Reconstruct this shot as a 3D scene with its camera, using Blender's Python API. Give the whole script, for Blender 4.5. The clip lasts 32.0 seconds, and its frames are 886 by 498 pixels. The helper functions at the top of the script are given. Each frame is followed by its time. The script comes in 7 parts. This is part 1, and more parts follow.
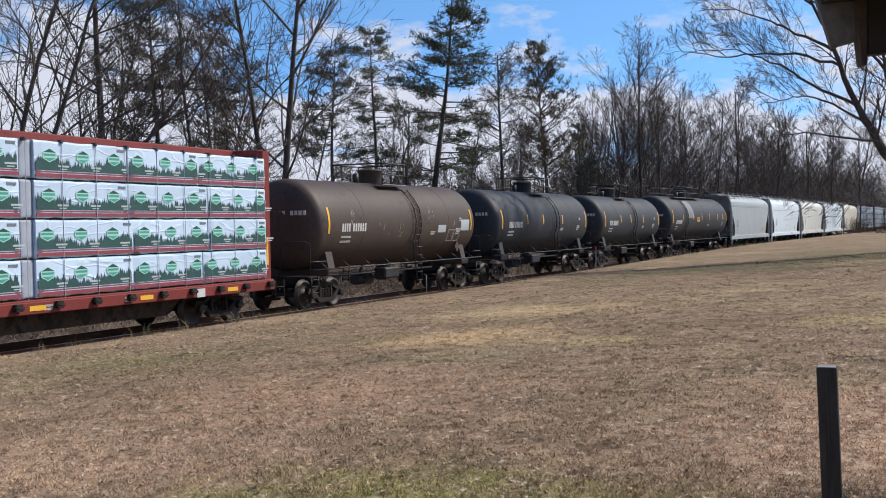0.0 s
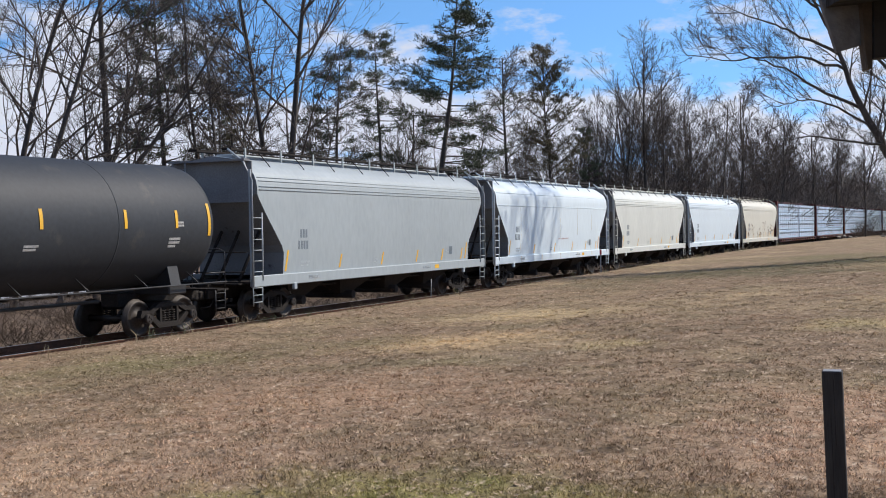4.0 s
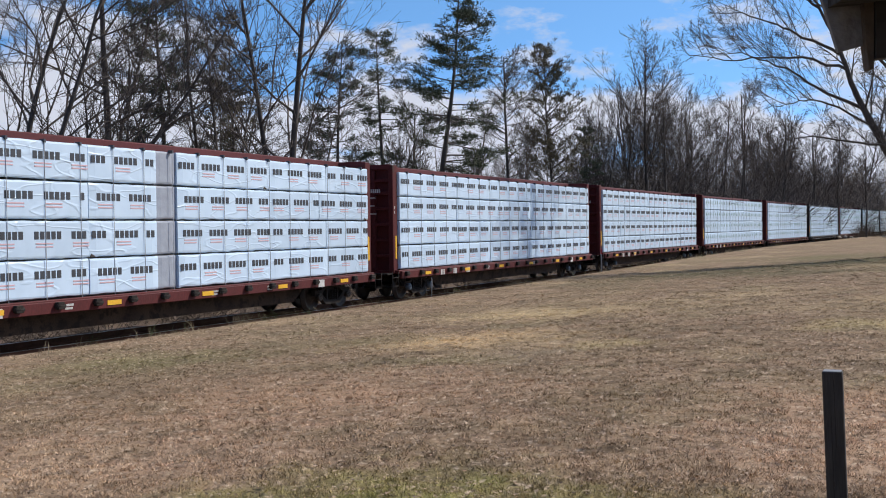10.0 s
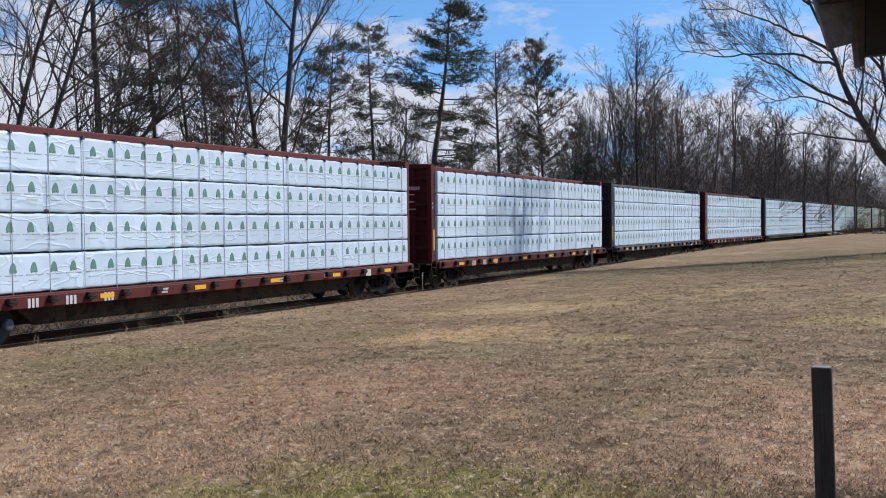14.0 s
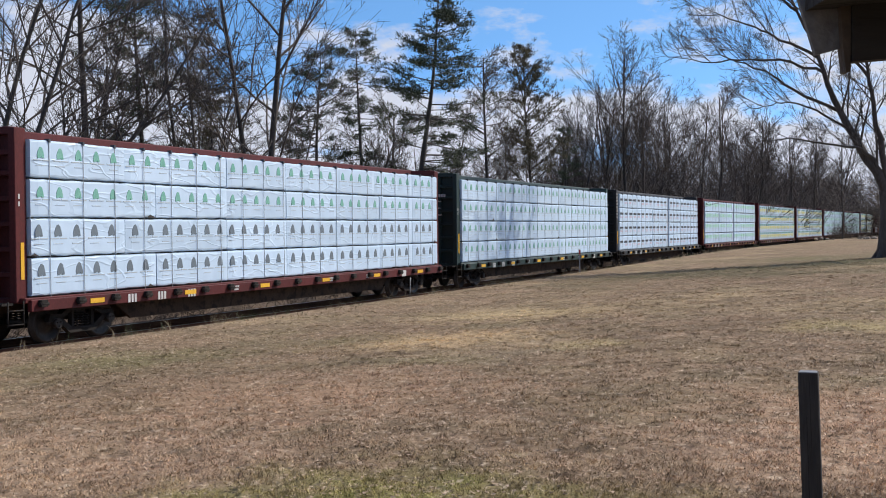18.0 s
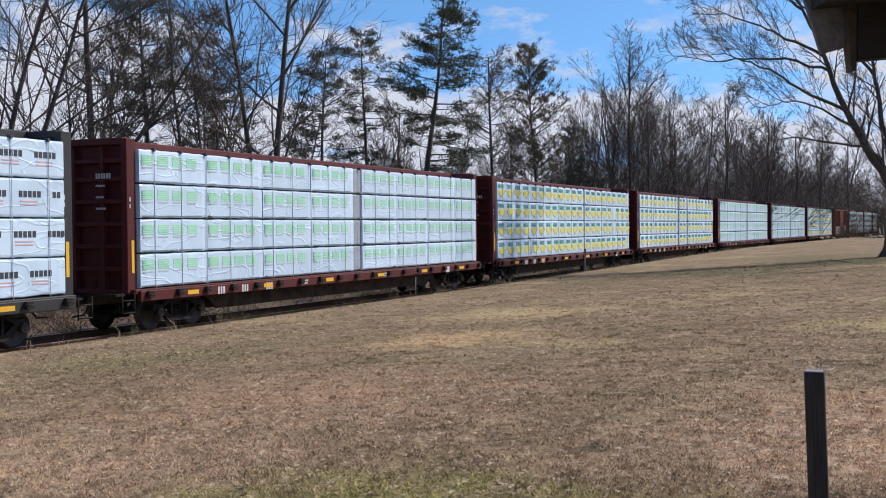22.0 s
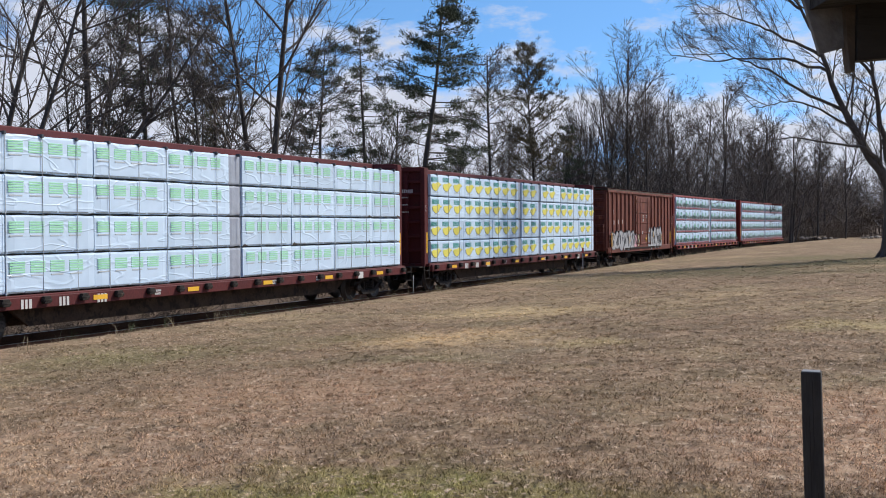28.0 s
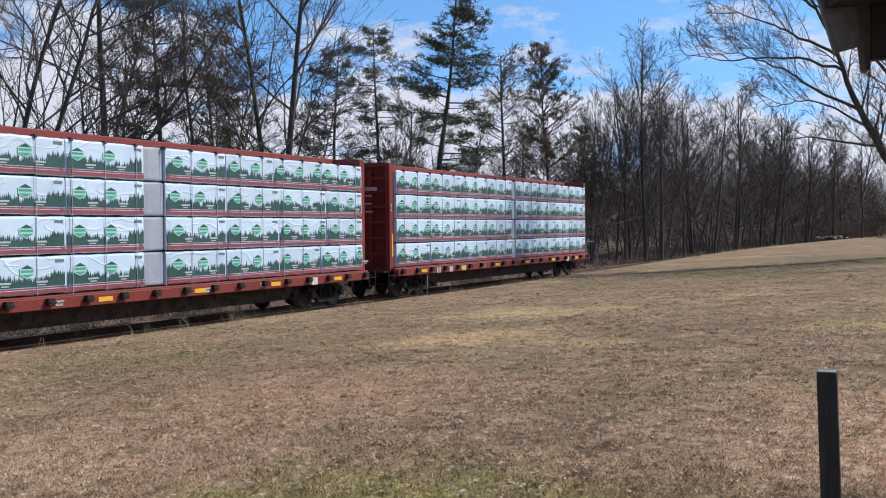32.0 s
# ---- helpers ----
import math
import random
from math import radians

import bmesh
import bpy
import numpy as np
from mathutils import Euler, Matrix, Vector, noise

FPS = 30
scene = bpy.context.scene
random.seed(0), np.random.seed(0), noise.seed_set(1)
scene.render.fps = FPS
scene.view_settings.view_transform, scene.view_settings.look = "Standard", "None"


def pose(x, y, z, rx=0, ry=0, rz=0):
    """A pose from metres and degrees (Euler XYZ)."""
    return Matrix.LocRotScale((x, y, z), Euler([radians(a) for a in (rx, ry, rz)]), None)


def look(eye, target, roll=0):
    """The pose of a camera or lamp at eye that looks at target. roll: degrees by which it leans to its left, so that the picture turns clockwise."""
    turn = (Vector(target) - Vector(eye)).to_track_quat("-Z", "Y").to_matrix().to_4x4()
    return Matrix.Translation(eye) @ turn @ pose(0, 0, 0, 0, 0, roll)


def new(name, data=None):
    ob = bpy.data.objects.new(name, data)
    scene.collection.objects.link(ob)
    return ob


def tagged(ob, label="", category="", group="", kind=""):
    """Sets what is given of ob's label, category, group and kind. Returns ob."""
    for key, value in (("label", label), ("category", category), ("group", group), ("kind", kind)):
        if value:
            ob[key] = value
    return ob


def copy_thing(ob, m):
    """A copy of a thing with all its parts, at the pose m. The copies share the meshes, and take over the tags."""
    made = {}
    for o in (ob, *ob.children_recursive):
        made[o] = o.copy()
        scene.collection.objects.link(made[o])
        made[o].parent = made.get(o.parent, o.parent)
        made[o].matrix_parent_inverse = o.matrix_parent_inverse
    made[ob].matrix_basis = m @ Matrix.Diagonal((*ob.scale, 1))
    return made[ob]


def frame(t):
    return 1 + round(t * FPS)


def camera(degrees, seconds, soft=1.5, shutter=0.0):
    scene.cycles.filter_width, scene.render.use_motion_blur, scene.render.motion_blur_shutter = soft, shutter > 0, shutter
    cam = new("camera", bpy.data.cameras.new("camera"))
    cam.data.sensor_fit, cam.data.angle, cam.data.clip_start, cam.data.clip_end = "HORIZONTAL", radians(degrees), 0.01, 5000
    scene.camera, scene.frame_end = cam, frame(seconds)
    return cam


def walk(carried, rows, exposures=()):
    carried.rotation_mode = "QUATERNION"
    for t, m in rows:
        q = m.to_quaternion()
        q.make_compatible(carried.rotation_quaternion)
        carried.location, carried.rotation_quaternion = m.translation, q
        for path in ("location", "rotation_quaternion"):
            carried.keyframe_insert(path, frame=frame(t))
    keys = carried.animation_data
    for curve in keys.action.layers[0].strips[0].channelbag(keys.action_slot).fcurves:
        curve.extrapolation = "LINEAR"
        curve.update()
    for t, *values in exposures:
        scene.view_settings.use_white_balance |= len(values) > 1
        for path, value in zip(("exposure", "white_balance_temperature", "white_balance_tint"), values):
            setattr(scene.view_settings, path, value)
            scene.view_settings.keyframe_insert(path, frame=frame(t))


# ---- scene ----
# the camera: hand-held from a porch, nearly still, turning by a degree or so
EYE = (0.0, 0.0, 2.53)
LENS = 42.21
TILT, LEAN, FOCAL = -0.0169, -0.0126, 2030.8


def held(dx, dy, roll):
    """The hand-held pose: turn and tilt as parts of the focal length, and lean."""
    yaw, tilt = dx / FOCAL, TILT + dy / FOCAL
    way = Vector((-math.sin(yaw) * math.cos(tilt), math.cos(yaw) * math.cos(tilt), math.sin(tilt)))
    return look(EYE, Vector(EYE) + way * 10, math.degrees(LEAN + roll))


cam = camera(LENS, 32.0, soft=1.0)
walk(cam, [
    (0.0, held(-6.4, -6.0, -0.0045)), (0.5, held(-8.7, -4.7, -0.0050)), (1.0, held(-9.4, 0.3, -0.0047)), (1.5, held(-7.4, 3.2, -0.0046)),
    (2.0, held(-7.1, 2.5, -0.0054)), (2.5, held(-3.5, 1.7, -0.0048)), (3.0, held(0.1, 3.1, -0.0048)), (3.5, held(1.4, -0.0, -0.0045)),
    (5.5, held(2.6, 3.3, -0.0038)), (6.0, held(6.3, 3.2, -0.0042)), (6.5, held(1.2, 3.6, -0.0021)), (7.0, held(-6.2, 4.9, 0.0008)),
    (7.5, held(-6.8, 4.4, 0.0021)), (8.0, held(-4.6, 2.3, 0.0023)), (8.5, held(-4.2, 0.6, 0.0019)), (9.0, held(0.1, -0.2, 0.0002)),
    (9.5, held(2.7, -0.1, -0.0001)), (10.0, held(3.1, -1.5, -0.0005)), (10.5, held(1.5, -1.4, 0.0007)), (11.0, held(1.6, -0.2, 0.0002)),
    (11.5, held(0.2, 0.4, -0.0008)), (12.0, held(-6.8, -1.3, 0.0013)), (12.5, held(-11.8, -6.0, 0.0017)), (13.0, held(-12.0, -10.3, 0.0036)),
    (13.5, held(-10.9, -11.3, 0.0040)), (14.0, held(-13.0, -10.9, 0.0039)), (14.5, held(-16.5, -12.9, 0.0034)), (16.5, held(-29.5, -10.1, 0.0009)),
    (17.0, held(-32.8, -8.3, 0.0010)), (17.5, held(-35.2, -3.6, 0.0034)), (18.0, held(-34.7, -2.1, 0.0043)), (18.5, held(-31.6, -4.9, 0.0039)),
    (19.0, held(-28.7, -7.0, 0.0047)), (19.5, held(-26.3, -8.1, 0.0046)), (20.0, held(-26.5, -5.5, 0.0052)), (20.5, held(-27.3, -2.5, 0.0047)),
    (21.0, held(-25.6, -2.1, 0.0037)), (21.5, held(-24.3, -1.7, 0.0022)), (22.0, held(-25.1, -2.9, 0.0031)), (22.5, held(-26.3, -1.9, 0.0039)),
    (23.0, held(-29.4, -1.0, 0.0062)), (23.5, held(-31.8, -1.3, 0.0063)), (24.0, held(-33.9, -0.6, 0.0061)), (24.5, held(-38.1, 1.5, 0.0051)),
    (25.0, held(-41.7, 2.8, 0.0042)), (25.5, held(-39.7, 0.8, 0.0039)), (27.5, held(-30.3, -5.9, 0.0060)), (28.0, held(-29.1, -5.8, 0.0079)),
    (28.5, held(-25.8, -6.4, 0.0074)), (29.0, held(-21.1, -7.8, 0.0063)), (29.5, held(-18.5, -10.3, 0.0061)), (30.0, held(-16.0, -11.5, 0.0071)),
    (30.5, held(-12.9, -10.9, 0.0080)), (31.0, held(-9.8, -10.5, 0.0076)), (31.5, held(-7.3, -7.0, 0.0068)), (32.0, held(-4.2, -4.7, 0.0056)),
], exposures=((0, 0.08), (1.0, 0.16), (2.0, 0.24), (3.5, 0.18), (6, -0.10), (7.2, 0.0), (13, 0.0), (19, 0.04), (23, 0.0), (28, 0.04), (30, 0.06), (30.8, 0.20), (32, 0.10)))

# ---- light: a clear late-winter day with broken cloud, sun from the side ----
SUN_AZ, SUN_EL = radians(21), radians(42)  # from +x towards +y; height
world = bpy.data.worlds.new("sky")
scene.world = world
world.use_nodes = True
wt = world.node_tree
wt.nodes.clear()


def wnode(kind, **props):
    n = wt.nodes.new(kind)
    for k, v in props.items():
        n.inputs[k].default_value = v
    return n


w_out, w_bg = wt.nodes.new("ShaderNodeOutputWorld"), wt.nodes.new("ShaderNodeBackground")
w_sky = wt.nodes.new("ShaderNodeTexSky")
w_sky.sky_type, w_sky.sun_disc = "NISHITA", False
w_sky.sun_elevation, w_sky.sun_rotation = SUN_EL, radians(90) - SUN_AZ
w_sky.ozone_density, w_sky.air_density, w_sky.dust_density = 2.5, 1.0, 0.4
w_co = wt.nodes.new("ShaderNodeTexCoord")
w_map = wt.nodes.new("ShaderNodeMapping")
w_map.inputs["Scale"].default_value = (1.0, 1.0, 2.6)
w_map.inputs["Location"].default_value = (0.35, 0.1, 0.2)
w_n1 = wnode("ShaderNodeTexNoise", Scale=8.5, Detail=9.0, Roughness=0.60)
w_sep = wt.nodes.new("ShaderNodeSeparateXYZ")
w_low = wt.nodes.new("ShaderNodeMapRange")
for k, v in (("From Min", 0.03), ("From Max", 0.23), ("To Min", 0.25), ("To Max", -0.13)):
    w_low.inputs[k].default_value = v
w_add = wt.nodes.new("ShaderNodeMath")
w_ramp = wt.nodes.new("ShaderNodeValToRGB")
w_ramp.color_ramp.elements[0].position, w_ramp.color_ramp.elements[1].position = 0.50, 0.63
w_mix = wt.nodes.new("ShaderNodeMix")
w_mix.data_type = "RGBA"
w_mix.inputs["B"].default_value = (5.2, 5.5, 6.4, 1)
w_up = wt.nodes.new("ShaderNodeVectorMath")
w_up.operation = "MULTIPLY_ADD"
w_up.inputs[1].default_value, w_up.inputs[2].default_value = (1.0, 1.0, 2.0), (0.0, 0.0, 0.16)
w_unit = wt.nodes.new("ShaderNodeVectorMath")
w_unit.operation = "NORMALIZE"
wl = wt.links.new
wl(w_co.outputs["Generated"], w_up.inputs[0])
wl(w_up.outputs["Vector"], w_unit.inputs[0])
wl(w_unit.outputs["Vector"], w_sky.inputs["Vector"])
wl(w_co.outputs["Generated"], w_map.inputs["Vector"])
wl(w_map.outputs["Vector"], w_n1.inputs["Vector"])
wl(w_co.outputs["Generated"], w_sep.inputs["Vector"])
wl(w_sep.outputs["Z"], w_low.inputs["Value"])
w_side = wt.nodes.new("ShaderNodeMath")  # the cloud thickens to both sides of a clear gap
w_side.operation, w_side.inputs[1].default_value = "SUBTRACT", 0.10
w_abs = wt.nodes.new("ShaderNodeMath")
w_abs.operation = "ABSOLUTE"
w_more = wt.nodes.new("ShaderNodeMapRange")
for k, v in (("From Min", 0.05), ("From Max", 0.42), ("To Min", -0.03), ("To Max", 0.11)):
    w_more.inputs[k].default_value = v
w_both = wt.nodes.new("ShaderNodeMath")
wl(w_sep.outputs["X"], w_side.inputs[0])
wl(w_side.outputs["Value"], w_abs.inputs[0])
wl(w_abs.outputs["Value"], w_more.inputs["Value"])
wl(w_low.outputs["Result"], w_both.inputs[0])
wl(w_more.outputs["Result"], w_both.inputs[1])
wl(w_n1.outputs["Fac"], w_add.inputs[0])
wl(w_both.outputs["Value"], w_add.inputs[1])
wl(w_add.outputs["Value"], w_ramp.inputs["Fac"])
wl(w_ramp.outputs["Color"], w_mix.inputs["Factor"])
w_tint = wt.nodes.new("ShaderNodeVectorMath")  # a clear, deep blue
w_tint.operation = "MULTIPLY"
w_high = wt.nodes.new("ShaderNodeMapRange")  # paler and more neutral towards the zenith
w_high.inputs["From Min"].default_value, w_high.inputs["From Max"].default_value = 0.22, 0.62
w_fade = wt.nodes.new("ShaderNodeMix")
w_fade.data_type = "RGBA"
w_fade.inputs["A"].default_value, w_fade.inputs["B"].default_value = (1.03, 1.46, 1.66, 1), (0.80, 0.95, 1.16, 1)
wl(w_sep.outputs["Z"], w_high.inputs["Value"])
wl(w_high.outputs["Result"], w_fade.inputs["Factor"])
wl(w_fade.outputs["Result"], w_tint.inputs[1])
wl(w_sky.outputs["Color"], w_tint.inputs[0])
wl(w_tint.outputs["Vector"], w_mix.inputs["A"])
wl(w_mix.outputs["Result"], w_bg.inputs["Color"])
w_bg.inputs["Strength"].default_value = 0.126
wl(w_bg.outputs["Background"], w_out.inputs["Surface"])

sun = new("sun", bpy.data.lights.new("sun", "SUN"))
sun.data.energy, sun.data.angle, sun.data.color = 4.6, radians(0.7), (1.0, 0.92, 0.82)
sun.matrix_world = look((60, 20, 60), (60 - math.cos(SUN_AZ) * math.cos(SUN_EL), 20 - math.sin(SUN_AZ) * math.cos(SUN_EL), 60 - math.sin(SUN_EL)))


# ---- materials ----
def surf(name, a, b=None, rough=0.7, metal=0.0, coarse=1.2, fine=25.0, bump=0.15, stain=None, stain_at=0.62, vary=0.0, spec=0.5, stretch=(1, 1, 1), crease=0.0):
    """Two colours mixed by coarse and fine noise, fine relief, an optional third stain colour, and a shift from object to object."""
    m = bpy.data.materials.new(name)
    m.use_nodes = True
    t = m.node_tree
    bs = t.nodes["Principled BSDF"]
    ln = t.links.new
    b = b or tuple(c * 0.75 for c in a)

    def node(kind, **kw):
        n = t.nodes.new(kind)
        for k, v in kw.items():
            n.inputs[k].default_value = v
        return n
    co, info = node("ShaderNodeTexCoord"), node("ShaderNodeObjectInfo")
    mp = node("ShaderNodeMapping", Scale=stretch)
    off = node("ShaderNodeVectorMath")
    off.operation = "SCALE"
    off.inputs[3].default_value = 37.0
    ln(info.outputs["Random"], off.inputs[0])
    ln(co.outputs["Object"], mp.inputs["Vector"])
    ln(off.outputs["Vector"], mp.inputs["Location"])
    n1, n2 = node("ShaderNodeTexNoise", Scale=coarse, Detail=5.0), node("ShaderNodeTexNoise", Scale=fine, Detail=3.0)
    ln(mp.outputs["Vector"], n1.inputs["Vector"])
    ln(mp.outputs["Vector"], n2.inputs["Vector"])
    mul = node("ShaderNodeMath")
    mul.operation = "ADD"
    half = node("ShaderNodeMath")
    half.operation, half.inputs[1].default_value = "MULTIPLY", 0.5
    ln(n1.outputs["Fac"], mul.inputs[0])
    ln(n2.outputs["Fac"], mul.inputs[1])
    ln(mul.outputs["Value"], half.inputs[0])
    ramp = node("ShaderNodeValToRGB")
    ramp.color_ramp.elements[0].position, ramp.color_ramp.elements[1].position = 0.36, 0.64
    ramp.color_ramp.elements[0].color, ramp.color_ramp.elements[1].color = (*b, 1), (*a, 1)
    ln(half.outputs["Value"], ramp.inputs["Fac"])
    col = ramp.outputs["Color"]
    if stain:
        n3 = node("ShaderNodeTexNoise", Scale=coarse * 2.3, Detail=7.0, Roughness=0.65)
        ln(mp.outputs["Vector"], n3.inputs["Vector"])
        r3 = node("ShaderNodeValToRGB")
        r3.color_ramp.elements[0].position, r3.color_ramp.elements[1].position = stain_at, min(stain_at + 0.09, 1)
        ln(n3.outputs["Fac"], r3.inputs["Fac"])
        mx = node("ShaderNodeMix")
        mx.data_type = "RGBA"
        mx.inputs["B"].default_value = (*stain, 1)
        ln(r3.outputs["Color"], mx.inputs["Factor"])
        ln(col, mx.inputs["A"])
        col = mx.outputs["Result"]
    if vary:
        hs = node("ShaderNodeHueSaturation")
        mr = node("ShaderNodeMapRange")
        mr.inputs["To Min"].default_value, mr.inputs["To Max"].default_value = 1 - vary, 1 + vary
        ln(info.outputs["Random"], mr.inputs["Value"])
        ln(mr.outputs["Result"], hs.inputs["Value"])
        ln(col, hs.inputs["Color"])
        col = hs.outputs["Color"]
    ln(col, bs.inputs["Base Color"])
    bs.inputs["Roughness"].default_value, bs.inputs["Metallic"].default_value = rough, metal
    bs.inputs["Specular IOR Level"].default_value = spec
    if bump:
        bp = node("ShaderNodeBump", Strength=bump, Distance=0.02)
        ln(n2.outputs["Fac"], bp.inputs["Height"])
        if crease:  # slanting folds of loose sheeting
            last = None
            for slant, size, wide in ((38, 0.7, 0.022), (-55, 0.6, 0.016)):
                turn = node("ShaderNodeMapping", Scale=(0.7, 1.0, 2.6))
                turn.inputs["Rotation"].default_value = (0, radians(slant), 0)
                n4, b4 = node("ShaderNodeTexNoise", Scale=size, Detail=1.5), node("ShaderNodeBump", Strength=crease, Distance=0.03)
                off4, abs4, fold = node("ShaderNodeMath"), node("ShaderNodeMath"), node("ShaderNodeMapRange")
                off4.operation, off4.inputs[1].default_value, abs4.operation = "SUBTRACT", 0.5, "ABSOLUTE"
                fold.inputs["From Max"].default_value, fold.inputs["To Min"].default_value, fold.inputs["To Max"].default_value = wide, 1.0, 0.0
                ln(mp.outputs["Vector"], turn.inputs["Vector"])
                ln(turn.outputs["Vector"], n4.inputs["Vector"])
                ln(n4.outputs["Fac"], off4.inputs[0])
                ln(off4.outputs["Value"], abs4.inputs[0])
                ln(abs4.outputs["Value"], fold.inputs["Value"])
                ln(fold.outputs["Result"], b4.inputs["Height"])
                if last:
                    ln(last, b4.inputs["Normal"])
                last = b4.outputs["Normal"]
            ln(last, bp.inputs["Normal"])
        ln(bp.outputs["Normal"], bs.inputs["Normal"])
    return m


RUST_RED = surf("red_brown_car_paint", (0.105, 0.020, 0.021), (0.062, 0.014, 0.014), 0.65, spec=0.25, coarse=0.8, stain=(0.05, 0.024, 0.02), stretch=(1, 1, 0.5))
BRIGHT_RED = surf("red_car_paint", (0.215, 0.036, 0.030), (0.14, 0.027, 0.023), 0.65, spec=0.25, coarse=0.8, stain=(0.08, 0.03, 0.02))
CAR_BLACK = surf("black_car_paint", (0.022, 0.023, 0.026), (0.013, 0.013, 0.014), 0.55, coarse=0.8, stain=(0.05, 0.035, 0.025))
CAR_GREEN = surf("dark_green_car_paint", (0.014, 0.04, 0.036), (0.009, 0.024, 0.022), 0.55, coarse=0.8, stain=(0.03, 0.03, 0.024))
GRIME = surf("underframe_grime", (0.032, 0.027, 0.024), (0.016, 0.014, 0.013), 0.85, spec=0.2, coarse=2.0, stain=(0.09, 0.055, 0.035), bump=0.4)
GRIME_BROWN = surf("rusty_underframe", (0.085, 0.058, 0.042), (0.042, 0.03, 0.024), 0.85, spec=0.2, coarse=1.6, stain=(0.03, 0.024, 0.02), stain_at=0.5, bump=0.4)
CAP_BLUE = surf("blue_grey_bearing_cap", (0.10, 0.14, 0.18), (0.05, 0.07, 0.09), 0.6)
STEEL = surf("worn_wheel_steel", (0.06, 0.05, 0.044), (0.03, 0.026, 0.023), 0.55, metal=0.5, coarse=3.0)
RAIL_STEEL = surf("rail_steel", (0.15, 0.075, 0.048), (0.08, 0.045, 0.032), 0.85, spec=0.2, coarse=2.0)
RAIL_TOP = surf("polished_railhead", (0.45, 0.44, 0.43), (0.35, 0.34, 0.33), 0.3, metal=0.9)
TANK_BLACK = surf("black_tank_paint", (0.031, 0.036, 0.044), (0.021, 0.025, 0.031), 0.62, spec=0.35, coarse=0.6, fine=9, bump=0.05, stain=(0.05, 0.05, 0.05), stain_at=0.6)
TANK_BROWN = surf("faded_brown_tank_paint", (0.075, 0.054, 0.042), (0.05, 0.037, 0.030), 0.6, spec=0.35, coarse=0.6, fine=9, bump=0.06, stain=(0.03, 0.026, 0.025), stain_at=0.6)
HOP_GREY = surf("light_grey_hopper_paint", (0.34, 0.385, 0.405), (0.29, 0.33, 0.35), 0.6, coarse=0.5, fine=6, bump=0.04, stain=(0.29, 0.30, 0.30), stain_at=0.66, stretch=(1, 1, 0.4))
HOP_WHITE = surf("white_hopper_paint", (0.61, 0.70, 0.755), (0.555, 0.635, 0.685), 0.55, coarse=0.5, fine=6, bump=0.04, stain=(0.62, 0.61, 0.56), stain_at=0.66, stretch=(1, 1, 0.35))
HOP_CREAM = surf("cream_hopper_paint", (0.60, 0.59, 0.515), (0.53, 0.52, 0.45), 0.55, coarse=0.5, fine=6, bump=0.04, stain=(0.48, 0.42, 0.33), stain_at=0.66, stretch=(1, 1, 0.35))
HOP_PALE = surf("ivory_hopper_paint", (0.60, 0.62, 0.58), (0.53, 0.55, 0.515), 0.55, coarse=0.5, fine=6, bump=0.04, stain=(0.5, 0.48, 0.42), stain_at=0.66, stretch=(1, 1, 0.35))
HOP_END = surf("grey_slope_sheet", (0.20, 0.21, 0.22), (0.13, 0.137, 0.145), 0.65, coarse=0.9, stain=(0.05, 0.045, 0.04))
WRAP = surf("white_lumber_wrap", (0.55, 0.69, 0.84), (0.475, 0.61, 0.75), 0.40, coarse=1.3, fine=2.2, bump=0.18, vary=0.07, crease=0.30)
WRAP_GREY = surf("grey_wrap", (0.34, 0.38, 0.45), (0.28, 0.31, 0.37), 0.5, coarse=2.0, fine=5.0, bump=0.5, vary=0.05)
INK_BLACK = surf("black_ink", (0.05, 0.055, 0.065), (0.035, 0.038, 0.045), 0.45, bump=0)
INK_RED = surf("faded_red_ink", (0.62, 0.42, 0.44), (0.55, 0.36, 0.40), 0.5, bump=0)
INK_MAROON = surf("maroon_ink", (0.27, 0.06, 0.075), (0.20, 0.05, 0.06), 0.45, bump=0)
INK_FOREST = surf("forest_green_ink", (0.025, 0.09, 0.08), (0.018, 0.06, 0.054), 0.45, bump=0)
INK_TEAL = surf("teal_ink", (0.07, 0.34, 0.30), (0.05, 0.28, 0.24), 0.45, bump=0)
INK_LIME = surf("light_green_ink", (0.36, 0.72, 0.46), (0.30, 0.65, 0.40), 0.45, bump=0)
INK_LEAF = surf("faded_green_ink", (0.21, 0.45, 0.37), (0.12, 0.34, 0.27), 0.45, bump=0, coarse=5)
INK_PINE = surf("grey_green_ink", (0.13, 0.27, 0.23), (0.09, 0.20, 0.17), 0.45, bump=0)
INK_MINT = surf("pale_green_ink", (0.36, 0.66, 0.56), (0.30, 0.58, 0.48), 0.45, bump=0)
INK_YELLOW = surf("yellow_ink", (0.72, 0.66, 0.12), (0.64, 0.58, 0.10), 0.45, bump=0)
INK_SLATE = surf("slate_ink", (0.16, 0.20, 0.23), (0.12, 0.15, 0.18), 0.45, bump=0)
INK_PALE = surf("pale_grey_ink", (0.45, 0.50, 0.52), (0.4, 0.44, 0.46), 0.45, bump=0)
LETTER_WHITE = surf("white_lettering", (0.58, 0.58, 0.57), (0.44, 0.44, 0.43), 0.6, coarse=4, bump=0)
REFLECT_YELLOW = surf("yellow_reflector", (0.80, 0.46, 0.03), (0.65, 0.36, 0.03), 0.45, bump=0)
STRAP_DARK = surf("grey_strap", (0.36, 0.39, 0.43), (0.27, 0.30, 0.34), 0.6, bump=0)
DUNNAGE = surf("dark_dunnage", (0.06, 0.05, 0.045), (0.03, 0.026, 0.024), 0.85)
